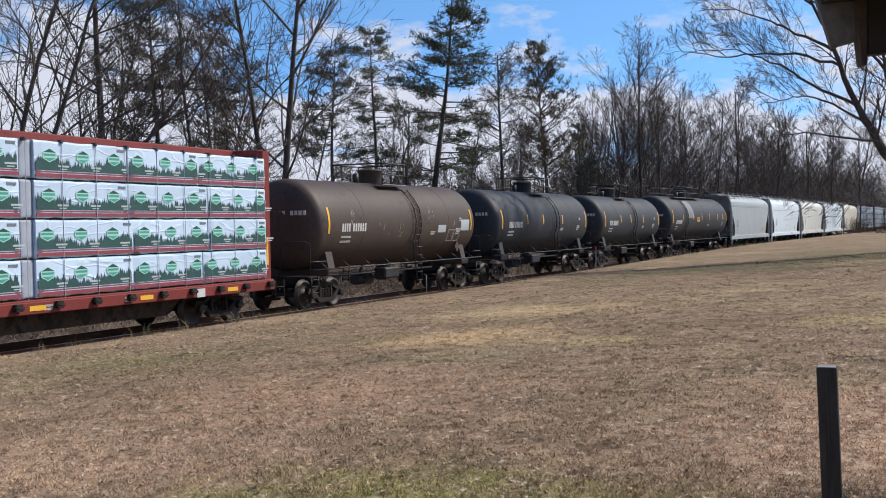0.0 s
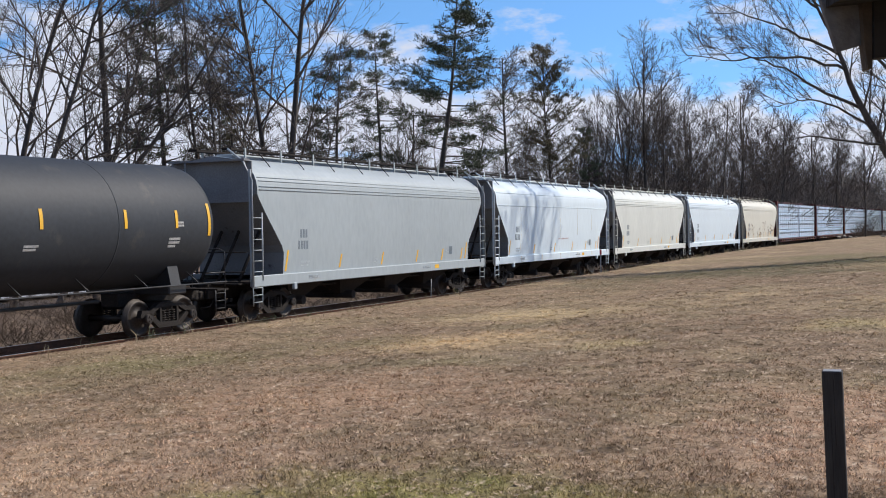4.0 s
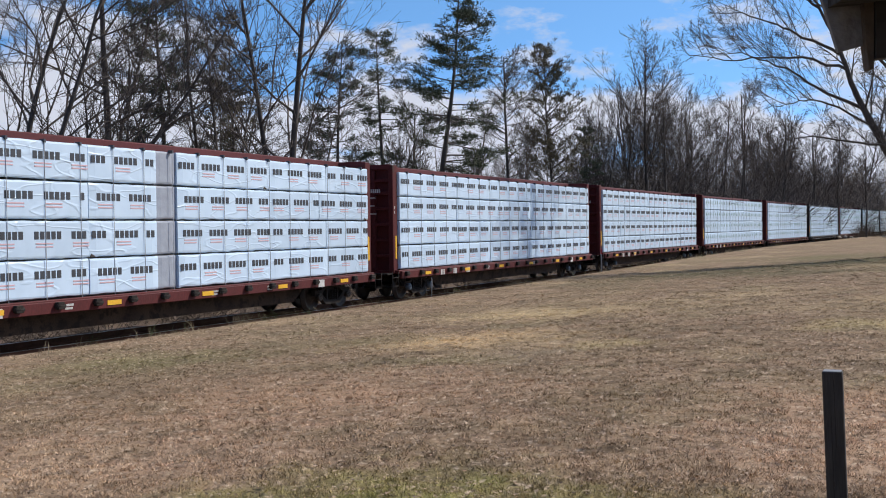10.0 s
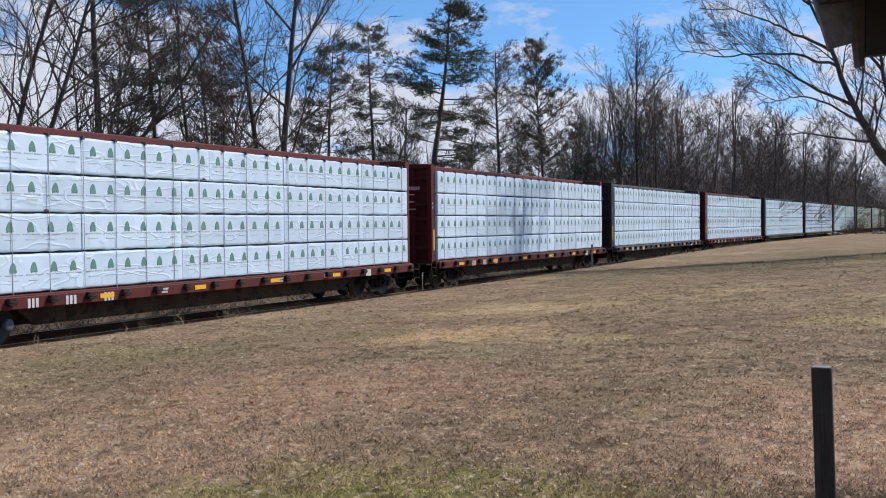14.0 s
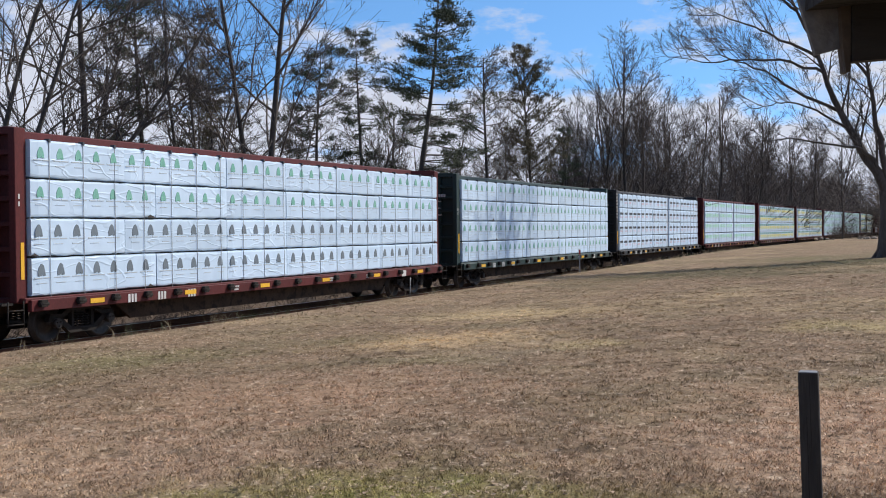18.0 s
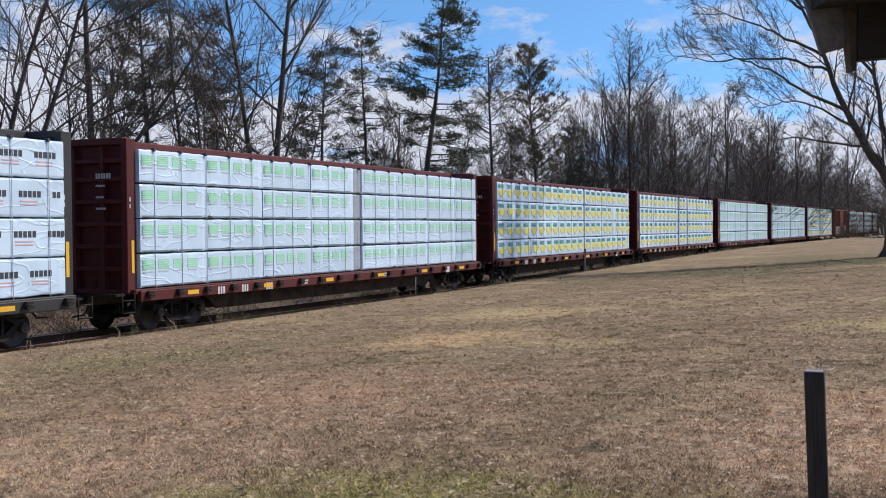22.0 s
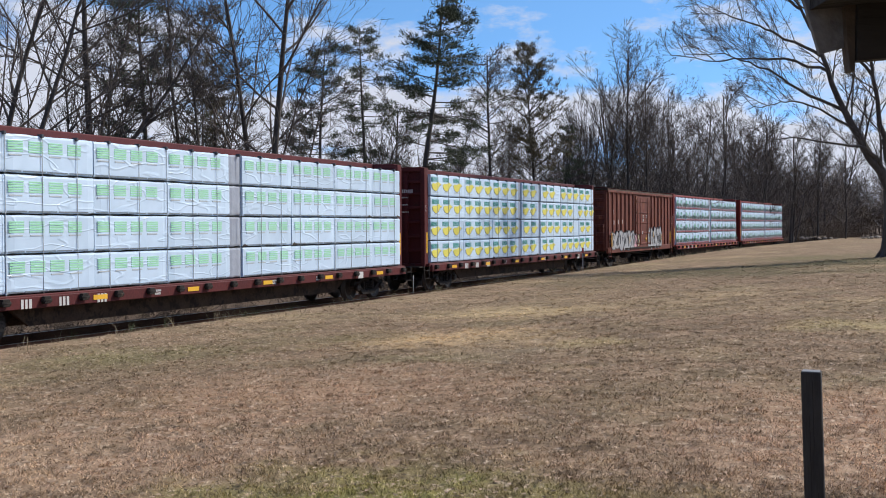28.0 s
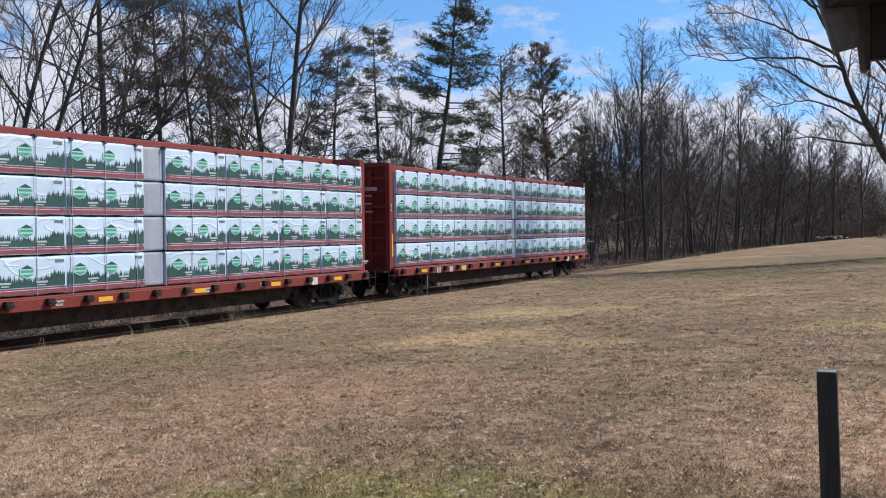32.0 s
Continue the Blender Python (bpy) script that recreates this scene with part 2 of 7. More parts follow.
RUST = surf("rust_patch", (0.12, 0.045, 0.02), (0.07, 0.026, 0.015), 0.85, coarse=9, fine=40)
RUST_RUN = surf("rust_run", (0.52, 0.36, 0.20), (0.58, 0.45, 0.30), 0.7, coarse=6, bump=0)
BOX_RED = surf("faded_boxcar_paint", (0.18, 0.052, 0.034), (0.085, 0.028, 0.021), 0.7, spec=0.3, coarse=1.1, fine=8, stain=(0.27, 0.105, 0.055), stain_at=0.58, stretch=(1, 1, 0.18))
SPRAY_WHITE = surf("silver_spray_paint", (0.42, 0.435, 0.45), (0.27, 0.28, 0.30), 0.5, coarse=2, bump=0)
SPRAY_BLACK = surf("black_spray_paint", (0.03, 0.03, 0.035), (0.02, 0.02, 0.022), 0.5, bump=0)
SPRAY_PINK = surf("pink_spray_paint", (0.62, 0.33, 0.38), (0.5, 0.3, 0.33), 0.5, bump=0)
SPRAY_CREAM = surf("cream_spray_paint", (0.70, 0.62, 0.38), (0.6, 0.52, 0.3), 0.5, bump=0)
GALV = surf("weathered_walkway", (0.30, 0.31, 0.32), (0.2, 0.2, 0.21), 0.6, metal=0.4)
BARK = surf("grey_brown_bark", (0.105, 0.09, 0.078), (0.048, 0.041, 0.036), 0.9, coarse=2.5, fine=22, bump=0.8, vary=0.25, stretch=(1, 1, 0.3))
TWIG = surf("twig_bark", (0.115, 0.094, 0.08), (0.065, 0.053, 0.046), 0.9, coarse=2.0, bump=0, vary=0.25)
BARK_NEAR = surf("smooth_grey_bark", (0.10, 0.085, 0.075), (0.045, 0.038, 0.034), 0.9, coarse=2.5, fine=18, bump=0.8, stretch=(1, 1, 0.3))
NEEDLE = surf("dark_pine_needles", (0.075, 0.09, 0.045), (0.04, 0.052, 0.028), 0.75, coarse=1.5, fine=9, bump=0, vary=0.2)
NEEDLE_BROWN = surf("bronze_cedar_foliage", (0.105, 0.085, 0.042), (0.055, 0.047, 0.027), 0.8, coarse=1.5, fine=9, bump=0, vary=0.2)
TIE_WOOD = surf("creosote_tie", (0.12, 0.08, 0.055), (0.06, 0.042, 0.032), 0.9, spec=0.15, coarse=3, bump=0.5)
BALLAST = surf("stained_ballast", (0.21, 0.135, 0.09), (0.075, 0.05, 0.036), 0.95, spec=0.1, coarse=6, fine=18, bump=1.0)
POST_WOOD = surf("blackened_post_wood", (0.05, 0.045, 0.041), (0.02, 0.018, 0.017), 0.85, coarse=3, fine=30, bump=0.8, stretch=(1, 1, 0.15))
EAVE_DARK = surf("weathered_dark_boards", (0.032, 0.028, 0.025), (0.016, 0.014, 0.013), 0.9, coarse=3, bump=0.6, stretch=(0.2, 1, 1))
EAVE_GREY = surf("grey_fascia_board", (0.20, 0.19, 0.18), (0.11, 0.105, 0.10), 0.85, coarse=3, bump=0.6)
BRUSH = surf("dry_brush_stems", (0.115, 0.08, 0.056), (0.06, 0.042, 0.03), 0.9, coarse=1.0, fine=12, bump=0, vary=0.2)
STRAW = surf("dry_straw", (0.42, 0.34, 0.22), (0.26, 0.2, 0.13), 0.85, coarse=1.5, bump=0)
GREEN_WEED = surf("green_weed", (0.11, 0.14, 0.06), (0.07, 0.09, 0.035), 0.8, coarse=3, bump=0)
CHALK = surf("chalky_scrape", (0.42, 0.41, 0.38), (0.24, 0.22, 0.20), 0.9, coarse=6, bump=0)
RUST_PALE = surf("pale_rust_run", (0.64, 0.62, 0.53), (0.60, 0.50, 0.36), 0.7, coarse=5, bump=0)
SIGN_RED = surf("red_marker_paint", (0.42, 0.05, 0.05), (0.3, 0.04, 0.04), 0.6, bump=0)


def island(m, dark=0.55, light=1.25):
    """Shift the value of each loose piece of a joined mesh."""
    t = m.node_tree
    bs = t.nodes["Principled BSDF"]
    src = bs.inputs["Base Color"].links[0].from_socket
    g, mr, hs = t.nodes.new("ShaderNodeNewGeometry"), t.nodes.new("ShaderNodeMapRange"), t.nodes.new("ShaderNodeHueSaturation")
    mr.inputs["To Min"].default_value, mr.inputs["To Max"].default_value = dark, light
    t.links.new(g.outputs["Random Per Island"], mr.inputs["Value"])
    t.links.new(mr.outputs["Result"], hs.inputs["Value"])
    t.links.new(src, hs.inputs["Color"])
    t.links.new(hs.outputs["Color"], bs.inputs["Base Color"])
    return m


def lawn_material(name="dormant_lawn", relief=1.0):
    m = surf(name, (0.38, 0.267, 0.172), (0.185, 0.13, 0.082), 0.95, spec=0.1, coarse=1.1, fine=16, bump=relief)
    t = m.node_tree
    bs = t.nodes["Principled BSDF"]
    ln = t.links.new
    src = bs.inputs["Base Color"].links[0].from_socket
    co = t.nodes.new("ShaderNodeTexCoord")

    def over(src, fac, colour):
        mx = t.nodes.new("ShaderNodeMix")
        mx.data_type = "RGBA"
        mx.inputs["B"].default_value = (*colour, 1)
        ln(fac, mx.inputs["Factor"])
        ln(src, mx.inputs["A"])
        return mx.outputs["Result"]

    def noisy(scale, seed, rough=0.62):
        n = t.nodes.new("ShaderNodeTexNoise")
        n.noise_dimensions = "4D"
        n.inputs["W"].default_value, n.inputs["Scale"].default_value, n.inputs["Detail"].default_value = seed, scale, 8.0
        n.inputs["Roughness"].default_value = rough
        ln(co.outputs["Object"], n.inputs["Vector"])
        return n.outputs["Fac"]

    def ranged(fac, lo, hi, amount):
        r = t.nodes.new("ShaderNodeMapRange")
        r.inputs["From Min"].default_value, r.inputs["From Max"].default_value, r.inputs["To Max"].default_value = lo, hi, amount
        ln(fac, r.inputs["Value"])
        return r.outputs["Result"]
    src = over(src, ranged(noisy(0.16, 3.0), 0.50, 0.66, 0.75), (0.46, 0.35, 0.20))   # straw yellow
    src = over(src, ranged(noisy(0.22, 9.0), 0.54, 0.70, 0.7), (0.23, 0.205, 0.105))   # greenish
    src = over(src, ranged(noisy(1.3, 15.0), 0.48, 0.64, 0.7), (0.17, 0.125, 0.078))    # grey thatch
    src = over(src, ranged(noisy(0.6, 31.0), 0.48, 0.62, 0.6), (0.165, 0.125, 0.072))  # damp, darker ground
    # patches with a place of their own: centre, reach, colour
    wob = noisy(1.7, 21.0)
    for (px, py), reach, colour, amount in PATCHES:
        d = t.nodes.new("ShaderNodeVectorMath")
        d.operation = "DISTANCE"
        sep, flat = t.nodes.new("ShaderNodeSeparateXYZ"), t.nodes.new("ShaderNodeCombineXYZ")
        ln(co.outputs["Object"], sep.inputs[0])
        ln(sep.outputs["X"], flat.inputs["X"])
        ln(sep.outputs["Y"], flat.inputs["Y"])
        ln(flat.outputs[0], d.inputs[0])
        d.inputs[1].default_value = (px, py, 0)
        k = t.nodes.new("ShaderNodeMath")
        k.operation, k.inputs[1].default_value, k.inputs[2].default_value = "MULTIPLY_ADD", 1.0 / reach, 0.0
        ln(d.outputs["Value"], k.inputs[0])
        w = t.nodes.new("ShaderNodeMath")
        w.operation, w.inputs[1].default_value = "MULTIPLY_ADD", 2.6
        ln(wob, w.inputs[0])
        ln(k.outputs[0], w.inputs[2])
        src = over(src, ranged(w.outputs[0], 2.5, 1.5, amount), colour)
    src = over(src, ranged(noisy(4.2, 5.0), 0.52, 0.64, 0.7), (0.115, 0.08, 0.05))   # shade of small hollows, painted as dark noise
    src = over(src, ranged(noisy(13.0, 1.0), 0.55, 0.66, 0.85), (0.66, 0.53, 0.39))    # pale blades
    src = over(src, ranged(noisy(24.0, 2.0), 0.54, 0.63, 0.9), (0.06, 0.042, 0.03))   # shaded gaps between them, painted as fine dark noise
    ln(src, bs.inputs["Base Color"])
    return m


# straw, yellow and green lawn patches; far dark ones also paint tree shadow
PATCHES = [((4.6, 9.0), 2.4, (0.50, 0.335, 0.225), 0.6), ((2.4, 8.2), 1.6, (0.48, 0.33, 0.22), 0.5), ((-3.2, 9.5), 2.2, (0.47, 0.32, 0.215), 0.5), ((-0.5, 7.0), 1.5, (0.25, 0.24, 0.075), 0.8), ((0.9, 6.6), 0.9, (0.25, 0.23, 0.085), 0.6), ((0.2, 20.5), 2.2, (0.58, 0.41, 0.22), 0.8), ((2.6, 17.5), 0.9, (0.44, 0.355, 0.17), 0.6), ((2.2, 27.0), 2.6, (0.54, 0.41, 0.22), 0.7),
           ((7.0, 18.5), 1.3, (0.42, 0.34, 0.16), 0.6), ((-1.4, 13.0), 2.6, (0.44, 0.275, 0.175), 0.5), ((3.6, 10.5), 1.8, (0.43, 0.28, 0.18), 0.5), ((-5.5, 20.5), 1.8, (0.24, 0.23, 0.10), 0.5), ((1.4, 16.5), 1.0, (0.26, 0.21, 0.14), 0.4),
           ((-5.0, 19.5), 2.2, (0.17, 0.145, 0.07), 0.7), ((-1.6, 21.5), 1.8, (0.18, 0.15, 0.075), 0.7), ((-8.5, 17.0), 1.9, (0.17, 0.145, 0.07), 0.6), ((22, 64), 6.0, (0.14, 0.125, 0.055), 0.7), ((1.5, 23.5), 1.2, (0.18, 0.15, 0.08), 0.6), ((6.5, 13.5), 1.4, (0.17, 0.14, 0.075), 0.4),
           # dark green grass with the shade tree's soft shadow painted into the colour
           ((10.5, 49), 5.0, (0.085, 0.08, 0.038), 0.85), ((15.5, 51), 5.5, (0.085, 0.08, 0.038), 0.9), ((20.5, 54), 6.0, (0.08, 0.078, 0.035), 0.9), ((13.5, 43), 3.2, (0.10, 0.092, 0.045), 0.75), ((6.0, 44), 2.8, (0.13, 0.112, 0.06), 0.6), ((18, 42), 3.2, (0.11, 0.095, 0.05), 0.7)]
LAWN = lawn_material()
LITTER = island(surf("leaf_litter", (0.48, 0.38, 0.28), (0.28, 0.18, 0.12), 0.9, spec=0.1, coarse=2, bump=0), 0.15, 1.35)
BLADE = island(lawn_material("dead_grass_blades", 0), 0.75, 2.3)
WOODS = island(surf("far_wood", (0.21, 0.168, 0.135), (0.14, 0.112, 0.09), 0.9, coarse=0.4, bump=0), 0.6, 1.3)


# ---- mesh building ----
class Shape:
    def __init__(self):
        self.v, self.f, self.s = [], [], []

    def add(self, vs, fs, smooth=False):
        n = len(self.v)
        self.v += vs
        self.f += [tuple(i + n for i in f) for f in fs]
        self.s += [smooth] * len(fs)
        return self

    def box(self, x0, x1, y0, y1, z0, z1, b=0.0):
        if b <= 0:
            vs = [(x, y, z) for x in (x0, x1) for y in (y0, y1) for z in (z0, z1)]
            return self.add(vs, [(0, 1, 3, 2), (4, 6, 7, 5), (0, 4, 5, 1), (2, 3, 7, 6), (0, 2, 6, 4), (1, 5, 7, 3)])
        vs, fs = [], []
        lo, hi = (x0, y0, z0), (x1, y1, z1)
        idx = {}
        for c in range(8):
            bits = (c >> 2 & 1, c >> 1 & 1, c & 1)
            for ax in range(3):
                p = [(hi[i] if bits[i] else lo[i]) if i == ax else (hi[i] - b if bits[i] else lo[i] + b) for i in range(3)]
                idx[c, ax] = len(vs)
                vs.append(tuple(p))
        for ax in range(3):
            a, d = [i for i in range(3) if i != ax]
            for side in (0, 1):
                ring = []
                for u, w in ((0, 0), (1, 0), (1, 1), (0, 1)):
                    bits = [0, 0, 0]
                    bits[ax], bits[a], bits[d] = side, u, w
                    ring.append(idx[bits[0] * 4 + bits[1] * 2 + bits[2], ax])
                flip = (side == 0) != (ax == 1)
                fs.append(tuple(reversed(ring)) if flip else tuple(ring))
        for ax in range(3):
            a, d = [i for i in range(3) if i != ax]
            for u in (0, 1):
                for w in (0, 1):
                    def c(val):
                        bits = [0, 0, 0]
                        bits[ax], bits[a], bits[d] = val, u, w
                        return bits[0] * 4 + bits[1] * 2 + bits[2]
                    fs.append((idx[c(0), a], idx[c(1), a], idx[c(1), d], idx[c(0), d]))
        for c in range(8):
            fs.append((idx[c, 0], idx[c, 1], idx[c, 2]))
        return self.add(vs, fs)

    def tube(self, pts, r, n=6, caps=True, smooth=True):
        pts = [Vector(p) for p in pts]
        rs = r if isinstance(r, (list, tuple)) else [r] * len(pts)
        vs, fs = [], []
        for i, p in enumerate(pts):
            d = (pts[min(i + 1, len(pts) - 1)] - pts[max(i - 1, 0)])
            d = d.normalized() if d.length > 1e-9 else Vector((0, 0, 1))
            u = d.cross(Vector((0, 0, 1)) if abs(d.z) < 0.9 else Vector((1, 0, 0))).normalized()
            w = d.cross(u)
            for k in range(n):
                a = 2 * math.pi * k / n
                q = p + (u * math.cos(a) + w * math.sin(a)) * rs[i]
                vs.append((q.x, q.y, q.z))
        for i in range(len(pts) - 1):
            for k in range(n):
                fs.append((i * n + k, i * n + (k + 1) % n, (i + 1) * n + (k + 1) % n, (i + 1) * n + k))
        self.add(vs, fs, smooth)
        if caps:
            m = len(self.v) - len(vs)
            self.f += [tuple(m + k for k in reversed(range(n))), tuple(m + (len(pts) - 1) * n + k for k in range(n))]
            self.s += [False, False]
        return self

    def prism(self, poly, axis, a, b):
        """A polygon of two coordinates, pushed from a to b along an axis."""
        n = len(poly)

        def at(p, t):
            return {"x": (t, p[0], p[1]), "y": (p[0], t, p[1]), "z": (p[0], p[1], t)}[axis]
        vs = [at(p, a) for p in poly] + [at(p, b) for p in poly]
        fs = [(i, (i + 1) % n, n + (i + 1) % n, n + i) for i in range(n)] + [tuple(reversed(range(n))), tuple(range(n, 2 * n))]
        return self.add(vs, fs)

    def lathe(self, prof, axis="x", n=24, at=(0, 0, 0), smooth=True):
        """Profile of (along, radius), turned about an axis through a point."""
        vs, fs = [], []
        for t, r in prof:
            for k in range(n):
                a = 2 * math.pi * k / n
                c, s = r * math.cos(a), r * math.sin(a)
                p = {"x": (t, c, s), "y": (s, t, c), "z": (c, s, t)}[axis]
                vs.append((p[0] + at[0], p[1] + at[1], p[2] + at[2]))
        for i in range(len(prof) - 1):
            for k in range(n):
                fs.append((i * n + k, i * n + (k + 1) % n, (i + 1) * n + (k + 1) % n, (i + 1) * n + k))
        return self.add(vs, fs, smooth)

    def mesh(self, name, material):
        me = bpy.data.meshes.new(name)
        me.from_pydata(self.v, [], self.f)
        me.polygons.foreach_set("use_smooth", self.s)
        me.materials.append(material)
        me.update()
        return me


def recalc(me):
    bm = bmesh.new()
    bm.from_mesh(me)
    bmesh.ops.recalc_face_normals(bm, faces=bm.faces)
    bm.to_mesh(me)
    bm.free()
    return me


def part(name, shape, material, parent, label="", loc=None):
    """One mesh object under a thing or a part; shape is a Shape or a ready mesh."""
    me = shape if isinstance(shape, bpy.types.Mesh) else recalc(shape.mesh(name, material))
    ob = new(name, me)
    ob.parent = parent
    if loc:
        ob.location = loc
    return tagged(ob, label) if label else ob


def thing(name, label, category, group="", kind="", shape=None, material=None):
    ob = new(name, recalc(shape.mesh(name, material)) if shape else None)
    return tagged(ob, label, category, group, kind)


# ---- the line: a track that passes the lawn nearly straight, and the train's way along it ----
def heading(s):
    u = min(max(s, -50.0), 70.0) / 100
    return 1.1385 - 0.0454 * u - 0.0605 * u ** 2 + 0.091 * u ** 3


def lay_line(first=-640, last=640):
    pts, x, y = {0: (2.893, 53.30)}, 2.893, 53.30
    for s in range(0, last):
        x, y = x + math.cos(heading(s + 0.5)), y + math.sin(heading(s + 0.5))
        pts[s + 1] = (x, y)
    x, y = 2.893, 53.30
    for s in range(0, first, -1):
        x, y = x - math.cos(heading(s - 0.5)), y - math.sin(heading(s - 0.5))
        pts[s - 1] = (x, y)
    return pts


LINE = lay_line()


def on_line(s, off=0.0):
    """The point s metres along the track, off metres towards the camera's side, and the heading."""
    i = math.floor(s)
    k = s - i
    (x0, y0), (x1, y1) = LINE[i], LINE[i + 1]
    h = heading(s)
    return x0 + (x1 - x0) * k + off * math.sin(h), y0 + (y1 - y0) * k - off * math.cos(h), h


def train_at(o, t):
    """How far along the line a point of the train stands at t seconds."""
    d = t - 16.0
    return o - 17.4566 * d - 0.00695 * d * d + 0.00013 * d ** 3


# the couplings, from the front of the train
COUPLED = [-321.8, -297.3, -282.3, -266.9, -251.8, -231.8, -213.9, -196.3, -178.7, -160.5, -143.2, -119.15, -94.65, -70.2, -45.6,
           -21.1, 3.4, 27.9, 52.4, 76.9, 101.4, 125.8, 150.4, 175.0, 199.7, 224.25, 241.5, 265.9, 290.4]


# ---- running gear, shared by all the cars ----
def make_wheelset():
    s = Shape()
    s.tube([(0, -1.08, 0), (0, 1.08, 0)], 0.075, 10)
    for y in (-0.76, 0.76):
        o = 1 if y > 0 else -1
        s.lathe([(y - 0.06 * o, 0.10), (y - 0.055 * o, 0.30), (y - 0.07 * o, 0.49), (y - 0.04 * o, 0.49), (y - 0.035 * o, 0.457), (y + 0.065 * o, 0.452), (y + 0.065 * o, 0.385), (y + 0.02 * o, 0.35), (y + 0.0 * o, 0.2), (y + 0.06 * o, 0.15), (y + 0.06 * o, 0.07)], "y", 28)
    for y in (-1.10, 1.10):
        s.tube([(0, y - 0.07, 0), (0, y + 0.07, 0)], 0.115, 12)
        for k in range(3):
            a = 2.1 * k
            s.tube([(0.06 * math.cos(a), y + (0.07 if y > 0 else -0.07), 0.06 * math.sin(a)), (0.06 * math.cos(a), y + (0.1 if y > 0 else -0.1), 0.06 * math.sin(a))], 0.018, 6)
    return recalc(s.mesh("wheelset", STEEL))


def make_sideframe():
    s = Shape()
    bars = [[(-1.12, 0.50), (-1.06, 0.67), (-0.72, 0.65), (-0.40, 0.82), (0.40, 0.82), (0.72, 0.65), (1.06, 0.67), (1.12, 0.50), (0.80, 0.50), (0.62, 0.58), (0.36, 0.71), (-0.36, 0.71), (-0.62, 0.58), (-0.80, 0.50)]]
    s.prism(bars[0], "y", -0.07, 0.07)
    s.prism([(-0.86, 0.54), (-0.72, 0.58), (-0.36, 0.33), (0.36, 0.33), (0.72, 0.58), (0.86, 0.54), (0.42, 0.20), (-0.42, 0.20)], "y", -0.07, 0.07)
    for x in (-0.36, 0.30):
        s.box(x, x + 0.08, -0.06, 0.06, 0.28, 0.74)
    return recalc(s.mesh("sideframe", GRIME))


def make_springs():
    s = Shape()
    for x in (-0.18, 0.0, 0.18):
        pts = [(x + 0.07 * math.cos(a * 1.05), 0.07 * math.sin(a * 1.05), 0.33 + 0.3 * a / 30) for a in range(31)]
        s.tube(pts, 0.016, 4)
    return recalc(s.mesh("spring_nest", GRIME))


WHEELSET, SIDEFRAME, SPRINGS = make_wheelset(), make_sideframe(), make_springs()
BOLSTER = recalc(Shape().box(-0.2, 0.2, -1.0, 1.0, 0.62, 0.86, 0.04).tube([(0, 0, 0.84), (0, 0, 1.02)], 0.18, 12).box(-0.95, 0.95, -0.08, 0.08, 0.42, 0.5).mesh("truck", GRIME))
CAP = recalc(Shape().lathe([(-1.215, 0.02), (-1.215, 0.10), (-1.19, 0.13), (-1.06, 0.13), (-1.06, 0.02)], "y", 14).mesh("bearing_cap", CAP_BLUE))
WHEELSETS = []


def truck(car, x, capped=False):
    b = part("truck", BOLSTER, GRIME, car, "grimy cast-steel two-axle truck", (x, 0, 0))
    for y in (-1.0, 1.0):
        part("sideframe", SIDEFRAME, GRIME, b, loc=(0, y, 0))
        part("spring_nest", SPRINGS, GRIME, b, loc=(0, y, 0))
    for dx in (-0.89, 0.89):
        if capped:
            part("bearing_cap", CAP, CAP_BLUE, b, "blue-grey bearing cap", (dx, 0, 0.457))
        w = part("wheelset", WHEELSET, STEEL, b, "worn steel wheels on an axle")
        w.matrix_parent_inverse = pose(dx, 0, 0.457)
        WHEELSETS.append(w)


COUPLER = recalc(Shape().box(-0.35, 0.35, -0.09, 0.09, 0.74, 0.92, 0.02).box(0.30, 0.62, -0.16, 0.16, 0.68, 0.97, 0.05).box(0.5, 0.72, -0.20, -0.06, 0.70, 0.95, 0.04).tube([(0.1, 0.25, 0.8), (0.4, 0.28, 0.5), (0.75, 0.26, 0.48)], 0.025, 6).mesh("coupler", GRIME))


def couplers(car, reach):
    for sx in (-1, 1):
        c = part("coupler", COUPLER, GRIME, car, "rusty knuckle coupler with air hose", (sx * (reach - 0.66), 0, 0))
        if sx < 0:
            c.rotation_euler = (0, 0, math.pi)


def rungs(shape, x, y, z0, z1, width, n, along="x", r=0.014):
    for k in range(n):
        z = z0 + (z1 - z0) * (k + 0.5) / n
        if along == "x":
            shape.tube([(x - width / 2, y, z), (x + width / 2, y, z)], r, 5)
        else:
            shape.tube([(x, y - width / 2, z), (x, y + width / 2, z)], r, 5)


def ladder(name, car, mat, x, y, z0, z1, width, n, along="x"):
    s = Shape()
    for e in (-width / 2, width / 2):
        a = (x + e, y) if along == "x" else (x, y + e)
        s.tube([(*a, z0), (*a, z1)], 0.02, 6)
    rungs(s, x, y, z0, z1, width, n, along)
    return part(name, s, mat, car)


def strip(x0, x1, w, z0, z1, side, lift=0.004):
    """A band w wide from (x0, z0) up to (x1, z1), lying on a car's side whose y at a height is side(z)."""
    vs = []
    for q in range(6):
        f = q / 5
        x, z = x0 + (x1 - x0) * f, z0 + (z1 - z0) * f
        y = side(z) - lift
        vs += [(x, y, z), (x + w, y, z), (x + w, y + lift + 0.01, z), (x, y + lift + 0.01, z)]
    fs = [(4 * q + j, 4 * q + (j + 1) % 4, 4 * q + 4 + (j + 1) % 4, 4 * q + 4 + j) for q in range(5) for j in range(4)]
    return Shape().add(vs, fs + [(0, 1, 2, 3), (20, 23, 22, 21)])


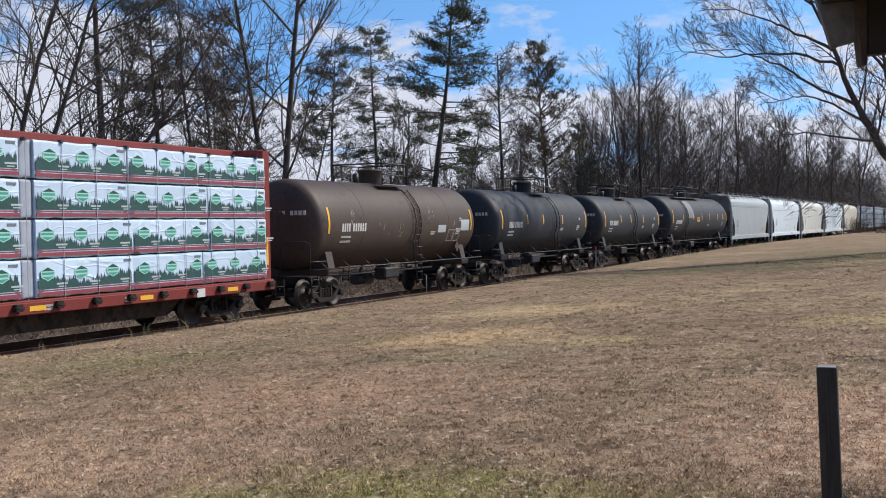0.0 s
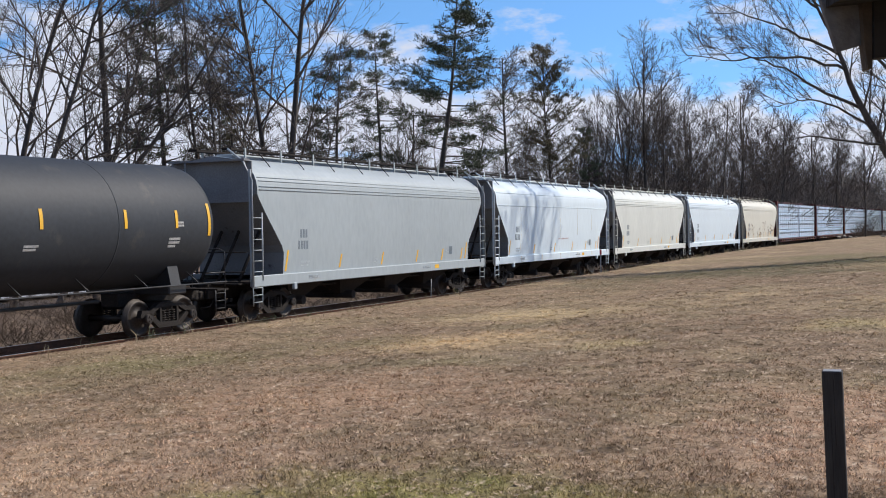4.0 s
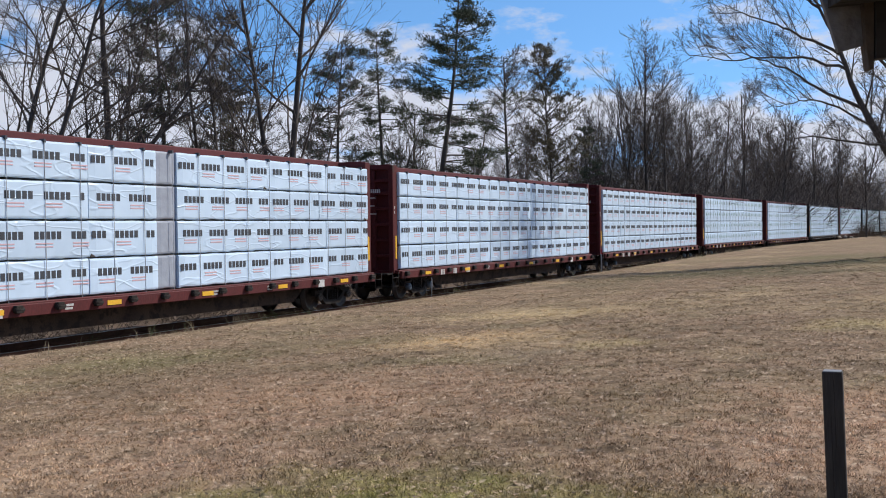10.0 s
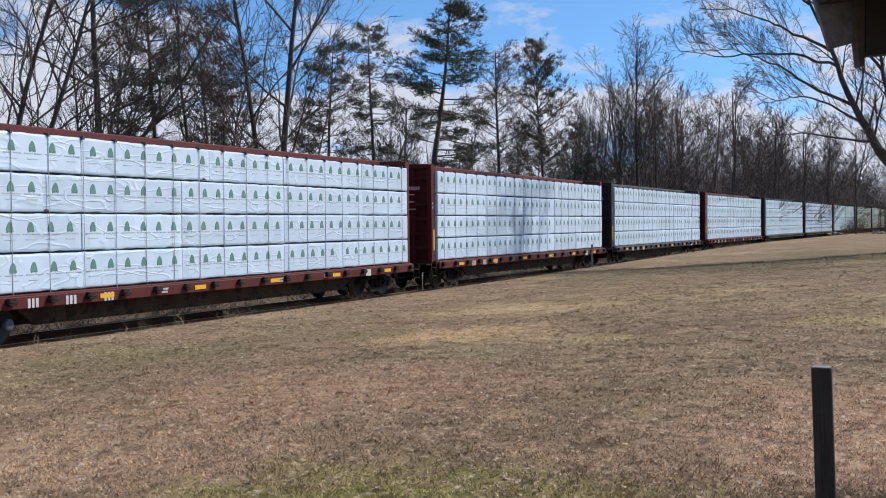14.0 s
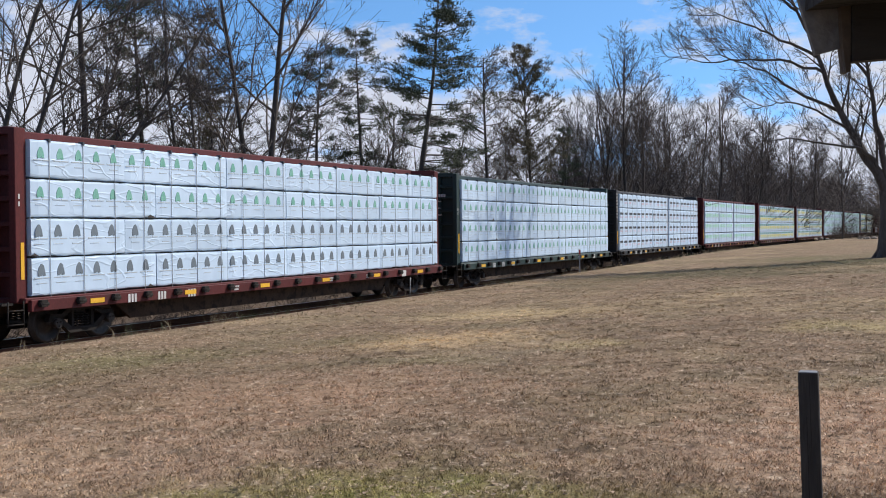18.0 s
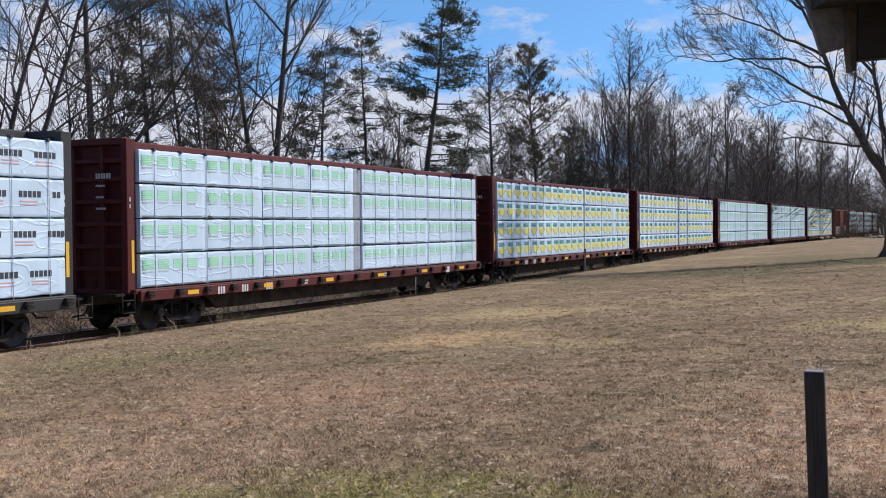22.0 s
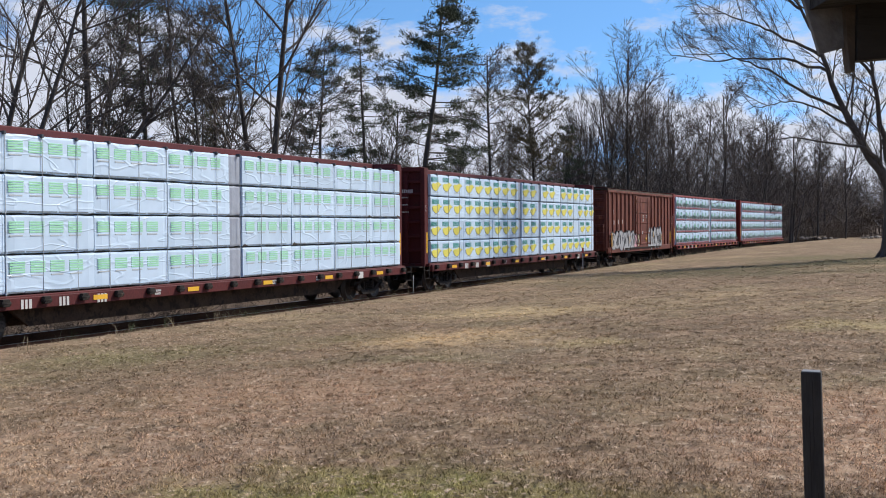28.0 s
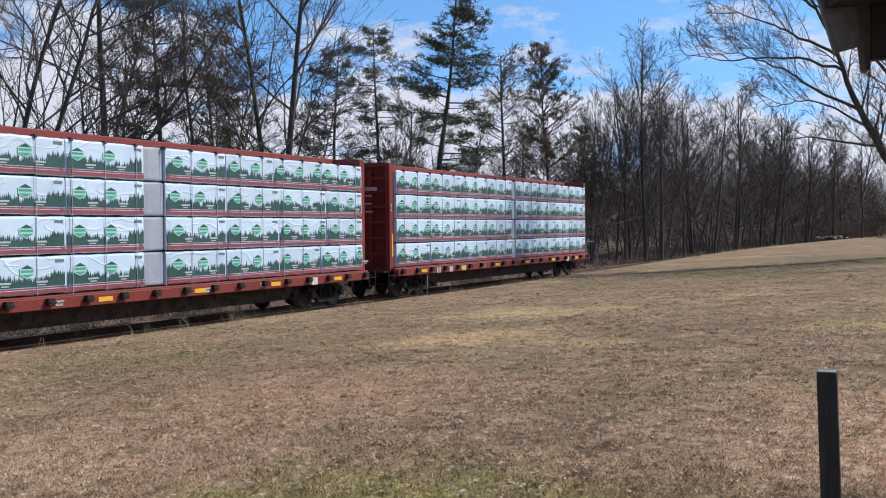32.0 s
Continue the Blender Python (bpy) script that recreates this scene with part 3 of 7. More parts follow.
def marks(car, rng, x, y, z, rows, mat, name="lettering"):
    """Rows of (height, blocks): unreadable lettering as plain bars, on a face at y, or at y(z) where it is curved."""
    s = Shape()
    zz = z
    for h, n in rows:
        xx = x
        for k in range(n):
            w = h * rng.uniform(0.34, 0.42)
            if callable(y):
                a, b = y(zz) - 0.003, y(zz - h) - 0.003
                s.add([(xx, b, zz - h), (xx + w, b, zz - h), (xx + w, a, zz), (xx, a, zz), (xx, b + 0.01, zz - h), (xx + w, b + 0.01, zz - h), (xx + w, a + 0.01, zz), (xx, a + 0.01, zz)], [(0, 1, 2, 3), (7, 6, 5, 4), (0, 4, 5, 1), (1, 5, 6, 2), (2, 6, 7, 3), (3, 7, 4, 0)])
            else:
                s.box(xx, xx + w, y - 0.004, y + 0.004, zz - h, zz)
            xx += w + h * 0.22
        zz -= h * 1.5
    q = part(name, s, mat, car)
    q["kind"] = "stuff"
    return q


# ---- printed wraps of the lumber bundles: each print lies on the near face, x along, z up from the bundle's foot ----
TIER, BUNDLE_H, DEPTH = 0.862, 0.842, 1.12


def face(s, x0, x1, z0, z1):
    s.box(x0, x1, -0.004, 0.004, z0, z1)


def print_forest(rng, length):
    trees, band, words, tags, roofs, fills = (Shape() for _ in range(6))
    top, x = [], 0.03
    while x < length - 0.10:
        w = rng.uniform(0.035, 0.08)
        h = 0.44 + 0.07 * math.sin(x * 2.6 + 1) + rng.uniform(-0.05, 0.09)
        top += [(x, h - 0.11), (x + w * 0.35, h - 0.05), (x + w * 0.5, h), (x + w * 0.65, h - 0.05), (x + w, h - 0.11)]
        x += w
    vs, fs = [], []
    for i, (px, pz) in enumerate(top):
        vs += [(px, -0.004, 0.19), (px, -0.004, pz)]
        if i:
            fs.append((2 * i - 2, 2 * i, 2 * i + 1, 2 * i - 1))
    trees.add(vs, fs)
    out = []
    x = rng.uniform(0.3, 0.5)
    while x < length - 0.25:
        badge = Shape().prism([(x, 0.67), (x + 0.21, 0.58), (x + 0.21, 0.45), (x, 0.36), (x - 0.21, 0.45), (x - 0.21, 0.58)], "y", -0.009, -0.005)
        out.append(("badge_print", badge, INK_MINT))
        roofs.prism([(x, 0.66), (x + 0.19, 0.58), (x - 0.19, 0.58)], "y", -0.011, -0.009)
        fills.prism([(x - 0.18, 0.55), (x + 0.18, 0.55), (x + 0.18, 0.50), (x - 0.18, 0.50)], "y", -0.011, -0.009)
        fills.prism([(x - 0.18, 0.46), (x + 0.18, 0.46), (x, 0.385)], "y", -0.011, -0.009)
        face(words, x + 0.26, x + 0.60, 0.27, 0.31)
        face(words, x + 0.32, x + 0.54, 0.215, 0.24)
        x += 1.05
    face(band, 0.02, length - 0.02, 0.04, 0.125)
    face(band, 0.02, length - 0.02, 0.145, 0.172)
    face(tags, length - 0.36, length - 0.10, 0.70, 0.76)
    words.v = [(a, b - 0.004, c) for a, b, c in words.v]
    return out + [("badge_roof_print", roofs, INK_FOREST), ("badge_fill_print", fills, INK_TEAL), ("treeline_print", trees, INK_FOREST), ("band_print", band, INK_MAROON), ("word_print", words, INK_PALE), ("tag_print", tags, INK_SLATE)]


def print_word(rng, length, h=0.20, z=0.42, pitch=1.12, blocks=5):
    a, b = Shape(), Shape()
    x = rng.uniform(-0.3, 0.35)
    while x < length - 0.1:
        xx = x
        for k in range(blocks):
            w = h * 0.60
            if xx > 0.02 and xx + w < length - 0.02:
                face(a, xx, xx + w, z + h * 0.08, z + h * 0.92)
            xx += w + h * 0.24
        for zz in (z - 0.09, z - 0.16):
            if x > 0.02 and x + 0.55 < length:
                face(b, x + 0.04, x + 0.55, zz, zz + 0.028)
        x += pitch
    return [("word_print", a, INK_BLACK), ("small_print", b, INK_RED)]


def emblem(s, x, z, k):
    """A small upright tree-like emblem, k metres high."""
    s.prism([(x - 0.36 * k, z), (x - 0.40 * k, z + 0.35 * k), (x - 0.30 * k, z + 0.68 * k), (x - 0.10 * k, z + 0.95 * k), (x + 0.04 * k, z + k),
             (x + 0.22 * k, z + 0.86 * k), (x + 0.36 * k, z + 0.5 * k), (x + 0.45 * k, z + 0.06 * k), (x + 0.20 * k, z + 0.02 * k), (x + 0.12 * k, z + 0.16 * k), (x + 0.05 * k, z + 0.04 * k), (x - 0.06 * k, z + 0.10 * k), (x - 0.14 * k, z + 0.03 * k)], "y", -0.004, 0.004)


def print_emblem(rng, length, ink=None, k=0.255):
    b, out = Shape(), []
    x = rng.uniform(0.2, 0.4)
    while x < length - 0.25:
        a = Shape()
        emblem(a, x, 0.43, k)
        out.append(("emblem_print", a, ink or INK_LEAF))
        face(b, x - 0.22, x + 0.02, 0.385, 0.405)
        face(b, x + 0.06, x + 0.28, 0.385, 0.405)
        face(b, x - 0.14, x + 0.16, 0.27, 0.283)
        x += 0.60
    return out + [("small_print", b, INK_PALE)]


def print_pine(rng, length):
    return print_emblem(rng, length, INK_PINE, 0.235)


def print_slate(rng, length):
    return print_emblem(rng, length, INK_SLATE, 0.28)


def print_stripes(rng, length):
    a, c = Shape(), Shape()
    x = rng.uniform(0.06, 0.2)
    while x < length - 0.45:
        for z, h in ((0.67, 0.025), (0.615, 0.035), (0.56, 0.035), (0.505, 0.035), (0.455, 0.03)):
            face(a, x, x + 0.44, z, z + h)
        face(c, x + 0.02, x + 0.40, 0.375, 0.405)
        x += 0.60
    b = Shape()
    x = 0.03
    while x < length - 0.3:
        w = min(rng.uniform(0.4, 1.0), length - 0.04 - x)
        face(b, x, x + w, 0.03, 0.058)
        x += w + 0.06
    return [("stripe_print", a, INK_LIME), ("word_print", c, INK_PALE), ("edge_print", b, INK_SLATE)]


def print_crescent(rng, length):
    b, c, line, out = Shape(), Shape(), Shape(), []
    x = rng.uniform(0.4, 0.6)
    while x < length - 0.4:
        outer = [(x - 0.38, 0.44), (x - 0.34, 0.34), (x - 0.25, 0.26), (x - 0.12, 0.205), (x + 0.03, 0.20), (x + 0.16, 0.26), (x + 0.27, 0.36), (x + 0.38, 0.43), (x + 0.50, 0.46)]
        inner = [(x + 0.47, 0.485), (x + 0.36, 0.50), (x + 0.30, 0.55), (x + 0.16, 0.54), (x + 0.04, 0.50), (x - 0.1, 0.48), (x - 0.22, 0.50)]
        out.append(("crescent_print", Shape().prism(outer + inner, "y", -0.006, 0.004), INK_YELLOW))
        rim = [(px + 0.012, pz - 0.022) for px, pz in outer]
        line.prism(rim + list(reversed(outer)), "y", -0.004, 0.004)
        for k in range(7):
            face(b, x - 0.38 + 0.093 * k, x - 0.328 + 0.093 * k, 0.555, 0.73)
        face(c, x - 0.25, x + 0.3, 0.14, 0.16)
        x += 1.04
    return out + [("word_print", b, INK_TEAL), ("small_print", c, INK_PALE), ("line_print", line, INK_SLATE)]


def print_small(rng, length):
    return print_word(rng, length, h=0.16, z=0.42, pitch=1.0, blocks=5)


PRINTS = {"forest": print_forest, "word": print_word, "emblem": print_emblem, "slate": print_slate, "pine": print_pine, "stripes": print_stripes, "crescent": print_crescent, "small": print_small}
CACHE = {}


def bundle_mesh(length, grey=False, variant=0):
    """A wrapped package: slack upper and lower edges, its front rounded off into them."""
    key = ("bundle", round(length, 2), grey, variant)
    if key not in CACHE:
        rng = random.Random(f"wrap{length}{variant}")
        n = max(4, round(length / 0.22))
        rows = []
        for i in range(n + 1):
            x = length * i / n
            lo, hi = rng.uniform(0.0, 0.020) + 0.010 * (rng.random() < 0.15), BUNDLE_H - rng.uniform(0.0, 0.016)
            end = 0.022 if i in (0, n) else 0.0
            rows.append([(x, 0, lo), (x, -DEPTH + 0.045, lo), (x, -DEPTH + 0.010 + end, lo + 0.022), (x, -DEPTH + end, lo + 0.06), (x, -DEPTH + end, hi - 0.05), (x, -DEPTH + 0.012 + end, hi - 0.012), (x, -DEPTH + 0.05, hi), (x, 0, hi)])
        m = 8
        vs = [p for r in rows for p in r]
        fs = [(i * m + j, i * m + (j + 1) % m, (i + 1) * m + (j + 1) % m, (i + 1) * m + j) for i in range(n) for j in range(m)]
        fs += [tuple(range(m)), tuple(n * m + j for j in reversed(range(m)))]
        CACHE[key] = recalc(Shape().add(vs, fs).mesh("lumber_package", WRAP_GREY if grey else WRAP))
    return CACHE[key]


def print_meshes(kind, length, variant):
    key = (kind, round(length, 2), variant)
    if key not in CACHE:
        rng = random.Random(f"{kind}{length}{variant}")
        CACHE[key] = [(n, s.mesh(n, m), m) for n, s, m in PRINTS[kind](rng, length)]
    return CACHE[key]



def centerbeam(k, paint, kinds, columns, words, group="lumber cars"):
    """A bulkhead flat with a centre beam, loaded with wrapped lumber in four tiers on both sides. columns: lengths, negative for a grey panel."""
    rng = random.Random(100 + k)
    colour = {RUST_RED: "red-brown", BRIGHT_RED: "red", CAR_BLACK: "black", CAR_GREEN: "dark green"}[paint]
    car = thing("centerbeam_flatcar", f"{colour} centerbeam flatcar loaded with {words}", "freight car", group)
    half = 11.10
    shared = ("centerbeam", paint.name)
    if shared not in CACHE:
        deck = Shape().box(-half - 0.1, half + 0.1, -1.42, 1.42, 0.98, 1.10, 0.02)
        sill = Shape().box(-half, half, -0.06, 0.06, 0.80, 1.06, 0.015)
        keel = Shape().prism([(-half - 0.5, 1.0), (half + 0.5, 1.0), (half + 0.5, 0.72), (8.2, 0.72), (7.2, 0.34), (-7.2, 0.34), (-8.2, 0.72), (-half - 0.5, 0.72)], "y", -0.30, 0.30)
        keel.prism([(-7.9, 0.98), (7.9, 0.98), (7.0, 0.36), (-7.0, 0.36)], "y", -0.86, -0.78)
        keel.prism([(-7.9, 0.98), (7.9, 0.98), (7.0, 0.36), (-7.0, 0.36)], "y", 0.78, 0.86)
        for i in range(13):
            x = -9.0 + 1.5 * i
            keel.box(x - 0.05, x + 0.05, -1.34, 1.34, 0.86, 0.98)
        keel.tube([(-5, -0.55, 0.62), (5, -0.55, 0.62)], 0.05, 6).tube([(1.2, -0.62, 0.6), (2.4, -0.62, 0.6)], 0.2, 10)
        beam = Shape().box(-half, half, -0.24, 0.24, 4.60, 4.83, 0.03).box(-half, half, -0.12, 0.12, 1.1, 1.3)
        for i in range(16):
            x = -half + 0.4 + i * (2 * half - 0.8) / 15
            beam.box(x - 0.08, x + 0.08, -0.08, 0.08, 1.1, 4.58)
        bulk = Shape().box(0.02, 0.06, -1.2, 1.2, 1.1, 4.66)
        post = Shape().box(-0.19, 0.15, -0.09, 0.09, 1.0, 4.78, 0.015)
        head = Shape().box(-0.14, 0.14, -1.1, 1.1, 4.64, 4.81, 0.015)
        rib = Shape().box(-0.12, 0.02, -1.08, 1.08, 0, 0.11, 0.01)
        stud = Shape().box(-0.14, 0.02, -0.06, 0.06, 1.1, 4.6)
        winch = Shape().box(-0.10, 0.10, -0.10, 0.0, -0.16, 0.0, 0.01).tube([(-0.13, -0.06, -0.09), (0.13, -0.06, -0.09)], 0.05, 8)
        CACHE[shared] = [recalc(s.mesh(n, m)) for n, s, m in (("deck", deck, paint), ("side_sill", sill, paint), ("underframe", keel, GRIME_BROWN), ("centre_beam", beam, paint), ("bulkhead", bulk, paint), ("winch", winch, GRIME), ("corner_post", post, paint), ("top_rail", head, paint), ("rib", rib, paint), ("stud", stud, paint))]
        CACHE["strap"] = recalc(Shape().box(-0.006, 0.006, -0.005, 0.005, 1.08, 4.57).mesh("strap", STRAP_DARK))
        CACHE["corner"] = recalc(Shape().box(-0.03, 0.03, -0.012, 0.12, 4.50, 4.58).mesh("corner_guard", INK_BLACK))
        CACHE["plate"] = recalc(Shape().box(-0.24, 0.24, -0.005, 0.005, -0.055, 0.055).mesh("reflector", REFLECT_YELLOW))
        CACHE["post_plate"] = recalc(Shape().box(-0.05, 0.05, -0.005, 0.005, -0.4, 0.4).mesh("reflector", REFLECT_YELLOW))
        CACHE["spacer"] = recalc(Shape().box(-half + 0.2, half - 0.2, -0.95, -0.05, 0, 0.022).mesh("dunnage", DUNNAGE))
    deck, sill, keel, beam, bulk, winch, post, head, rib, stud = CACHE[shared]
    part("deck", deck, paint, car)
    for y in (-1.44, 1.44):
        part("side_sill", sill, paint, car, loc=(0, y, 0))
    part("underframe", keel, GRIME_BROWN, car, "grimy brown fishbelly underframe")
    part("centre_beam", beam, paint, car)
    for sx in (-1, 1):
        b = part("bulkhead", bulk, paint, car, loc=(sx * half, 0, 0))
        if sx > 0:
            b.rotation_euler = (0, 0, math.pi)
        for y in (-1.17, 1.17):
            part("corner_post", post, paint, b, loc=(0, y, 0))
        part("top_rail", head, paint, b)
        for z in (1.55, 2.1, 2.65, 3.2, 3.75, 4.2):
            part("rib", rib, paint, b, loc=(0, 0, z))
        for y in (-0.45, 0.45):
            part("stud", stud, paint, b, loc=(0, y, 0))
        if rng.random() < 0.55 or sx < 0:
            part("reflector", CACHE["post_plate"], REFLECT_YELLOW, car, "yellow reflector strip", (sx * half, -1.268, 1.9))
    truck(car, -9.0, k in (11, 12, 13)), truck(car, 9.0, k in (11, 12)), couplers(car, 12.0)
    for i in range(19):
        x = -10.8 + i * 1.2
        part("winch", winch, GRIME, car, loc=(x, -1.5, 1.05))
        if i % 3 == 1:
            part("reflector", CACHE["plate"], REFLECT_YELLOW, car, "yellow reflector plate", (x + 0.6, -1.508, 0.93))
    marks(car, rng, -7.9, -1.506, 1.01, [(0.20, 3)], LETTER_WHITE), marks(car, rng, -6.75, -1.506, 1.01, [(0.20, 3)], LETTER_WHITE), marks(car, rng, -5.5, -1.506, 1.01, [(0.20, 3)], LETTER_WHITE)
    for x in (-3.4, 2.0, 4.6):
        marks(car, rng, x, -1.506, 0.99, [(0.05, 9), (0.05, 8)], LETTER_WHITE, "stencil")
    tag = Shape().box(7.4, 7.75, -1.512, -1.506, 0.80, 1.02)
    part("data_panel", tag, LETTER_WHITE, car)
    # end ladder and grab irons
    for sx in (-1, 1):
        s = Shape()
        for z in (0.55, 0.85):
            s.tube([(sx * (half + 0.15), -1.42, z), (sx * (half + 0.6), -1.42, z)], 0.018, 5)
        s.tube([(sx * (half + 0.6), -1.42, 0.5), (sx * (half + 0.6), -1.42, 1.05)], 0.018, 5).tube([(sx * (half + 0.15), -1.42, 0.5), (sx * (half + 0.15), -1.42, 1.05)], 0.018, 5)
        part("step", s, GRIME, car)
        part("end_platform", Shape().box(sx * half + min(sx * 0.2, sx * 0.55), sx * half + max(sx * 0.2, sx * 0.55), -1.2, 1.2, 0.95, 1.0), GRIME, car)
        marks(car, rng, sx * half - 0.1, -1.268, 3.35, [(0.11, 1), (0.10, 1)], LETTER_WHITE, "stencil")
    if k == 18:  # a word down the corner post
        s = Shape()
        for q in range(8):
            s.box(-half - 0.16, -half + 0.0, -1.266, -1.262, 4.45 - 0.20 * q, 4.57 - 0.20 * q)
        part("lettering", s, LETTER_WHITE, car)["kind"] = "stuff"
    if k == 12:
        part("lettering", lettering("CAUTION", 0.13, LETTER_WHITE), LETTER_WHITE, car, "white stencilled warning word", (-half - 0.215, -0.18, 4.60))
    for q, (n, h) in enumerate(((6, 0.13), (9, 0.05), (8, 0.05), (10, 0.05))):
        s = Shape()
        for m in range(n):
            y = -0.28 - m * h * 0.62
            s.box(-half - 0.006 + 0.02 - 0.16, -half - 0.16 + 0.02, y - h * 0.42, y, 3.95 - 0.28 * q - h, 3.95 - 0.28 * q)
        part("stencil", s, LETTER_WHITE, car)["kind"] = "stuff"
    # the load, tier by tier
    far = Shape()
    gap = 0.022
    total = sum(abs(c) for c in columns) + gap * (len(columns) - 1)
    scale = 22.28 / total
    for tier in range(4):
        z = 1.12 + tier * TIER
        kind = kinds[min(tier, len(kinds) - 1)] if isinstance(kinds, (list, tuple)) else kinds
        x = -10.92
        order = list(columns)
        order[-1] -= 0.44 / scale
        for i in range(len(order) - 1):
            if order[i] > 0 and order[i + 1] > 0 and rng.random() < 0.3:
                order[i], order[i + 1] = order[i + 1], order[i]
        for i, c in enumerate(order):
            ln = round(abs(c) * scale, 2)
            dy = rng.uniform(-0.012, 0.012)
            grey = c < 0
            b = part("lumber_package", bundle_mesh(ln, grey, rng.randrange(3)), WRAP, car, "grey wrapped panel" if grey else "lumber bundle in white printed wrap", (x, -1.37 + DEPTH + dy + (0.06 if grey else 0), z))
            b.rotation_euler = (0, rng.uniform(-0.002, 0.002), rng.uniform(-0.003, 0.003))
            if not grey and rng.random() < 0.16:  # the wrap gapes at a foot
                at, w = rng.choice((0.0, ln - 0.34)), rng.uniform(0.18, 0.34)
                part("torn_corner", Shape().prism([(at, 0.012), (at + w, 0.012), (at + w * 0.6, 0.05), (at + w * 0.3, 0.085), (at + 0.02, 0.05)], "y", -0.006, 0.004), DUNNAGE, b, "dark tear in the wrap", (0, -DEPTH - 0.004, 0))
            if not grey:
                for n, me, m in print_meshes(kind, ln, rng.randrange(3)):
                    q = part(n, me, m, b, loc=(0, -DEPTH - 0.004, 0))
                    if n in ("word_print", "small_print", "stripe_print", "band_print", "block_print", "edge_print", "line_print", "badge_roof_print", "badge_fill_print"):
                        q["kind"] = "stuff"
            far.box(x, x + ln, 1.37 - dy - DEPTH, 1.37 - dy, z, z + BUNDLE_H, 0.02)
            x += ln + gap * scale
        for y in (-0.3, 1.3):
            part("dunnage", CACHE["spacer"], DUNNAGE, car, loc=(0, y, z - 0.0225))
    part("far_load", far, WRAP, car, "wrapped lumber on the far side")["kind"] = "stuff"
    n = 20
    for i in range(n):
        x = -10.38 + i * 20.8 / (n - 1)
        part("strap", CACHE["strap"], STRAP_DARK, car, loc=(x, -1.389, 0))
        part("corner_guard", CACHE["corner"], INK_BLACK, car, loc=(x, -1.40, 0))
    return car


def lettering(text, size, material):
    """A mesh of flat letters in Blender's own font, reading along -y on a face that looks along -x."""
    curve = bpy.data.curves.new("lettering", "FONT")
    curve.body, curve.size, curve.align_x = text, size, "CENTER"
    ob = bpy.data.objects.new("lettering", curve)
    me = bpy.data.meshes.new_from_object(ob)
    me.transform(Matrix(((0, 0, -1, 0), (-1, 0, 0, 0), (0, 1, 0, 0), (0, 0, 0, 1))))
    me.materials.clear()
    me.materials.append(material)
    bpy.data.objects.remove(ob)
    return me


def flat_text(text, size, material):
    """A mesh of flat letters in Blender's own font, upright on a face that looks along -y."""
    curve = bpy.data.curves.new("lettering", "FONT")
    curve.body, curve.size = text, size
    ob = bpy.data.objects.new("lettering", curve)
    me = bpy.data.meshes.new_from_object(ob)
    me.transform(Matrix(((1, 0, 0, 0), (0, 0, -1, 0), (0, 1, 0, 0), (0, 0, 0, 1))))
    me.materials.clear()
    me.materials.append(material)
    bpy.data.objects.remove(ob)
    return me


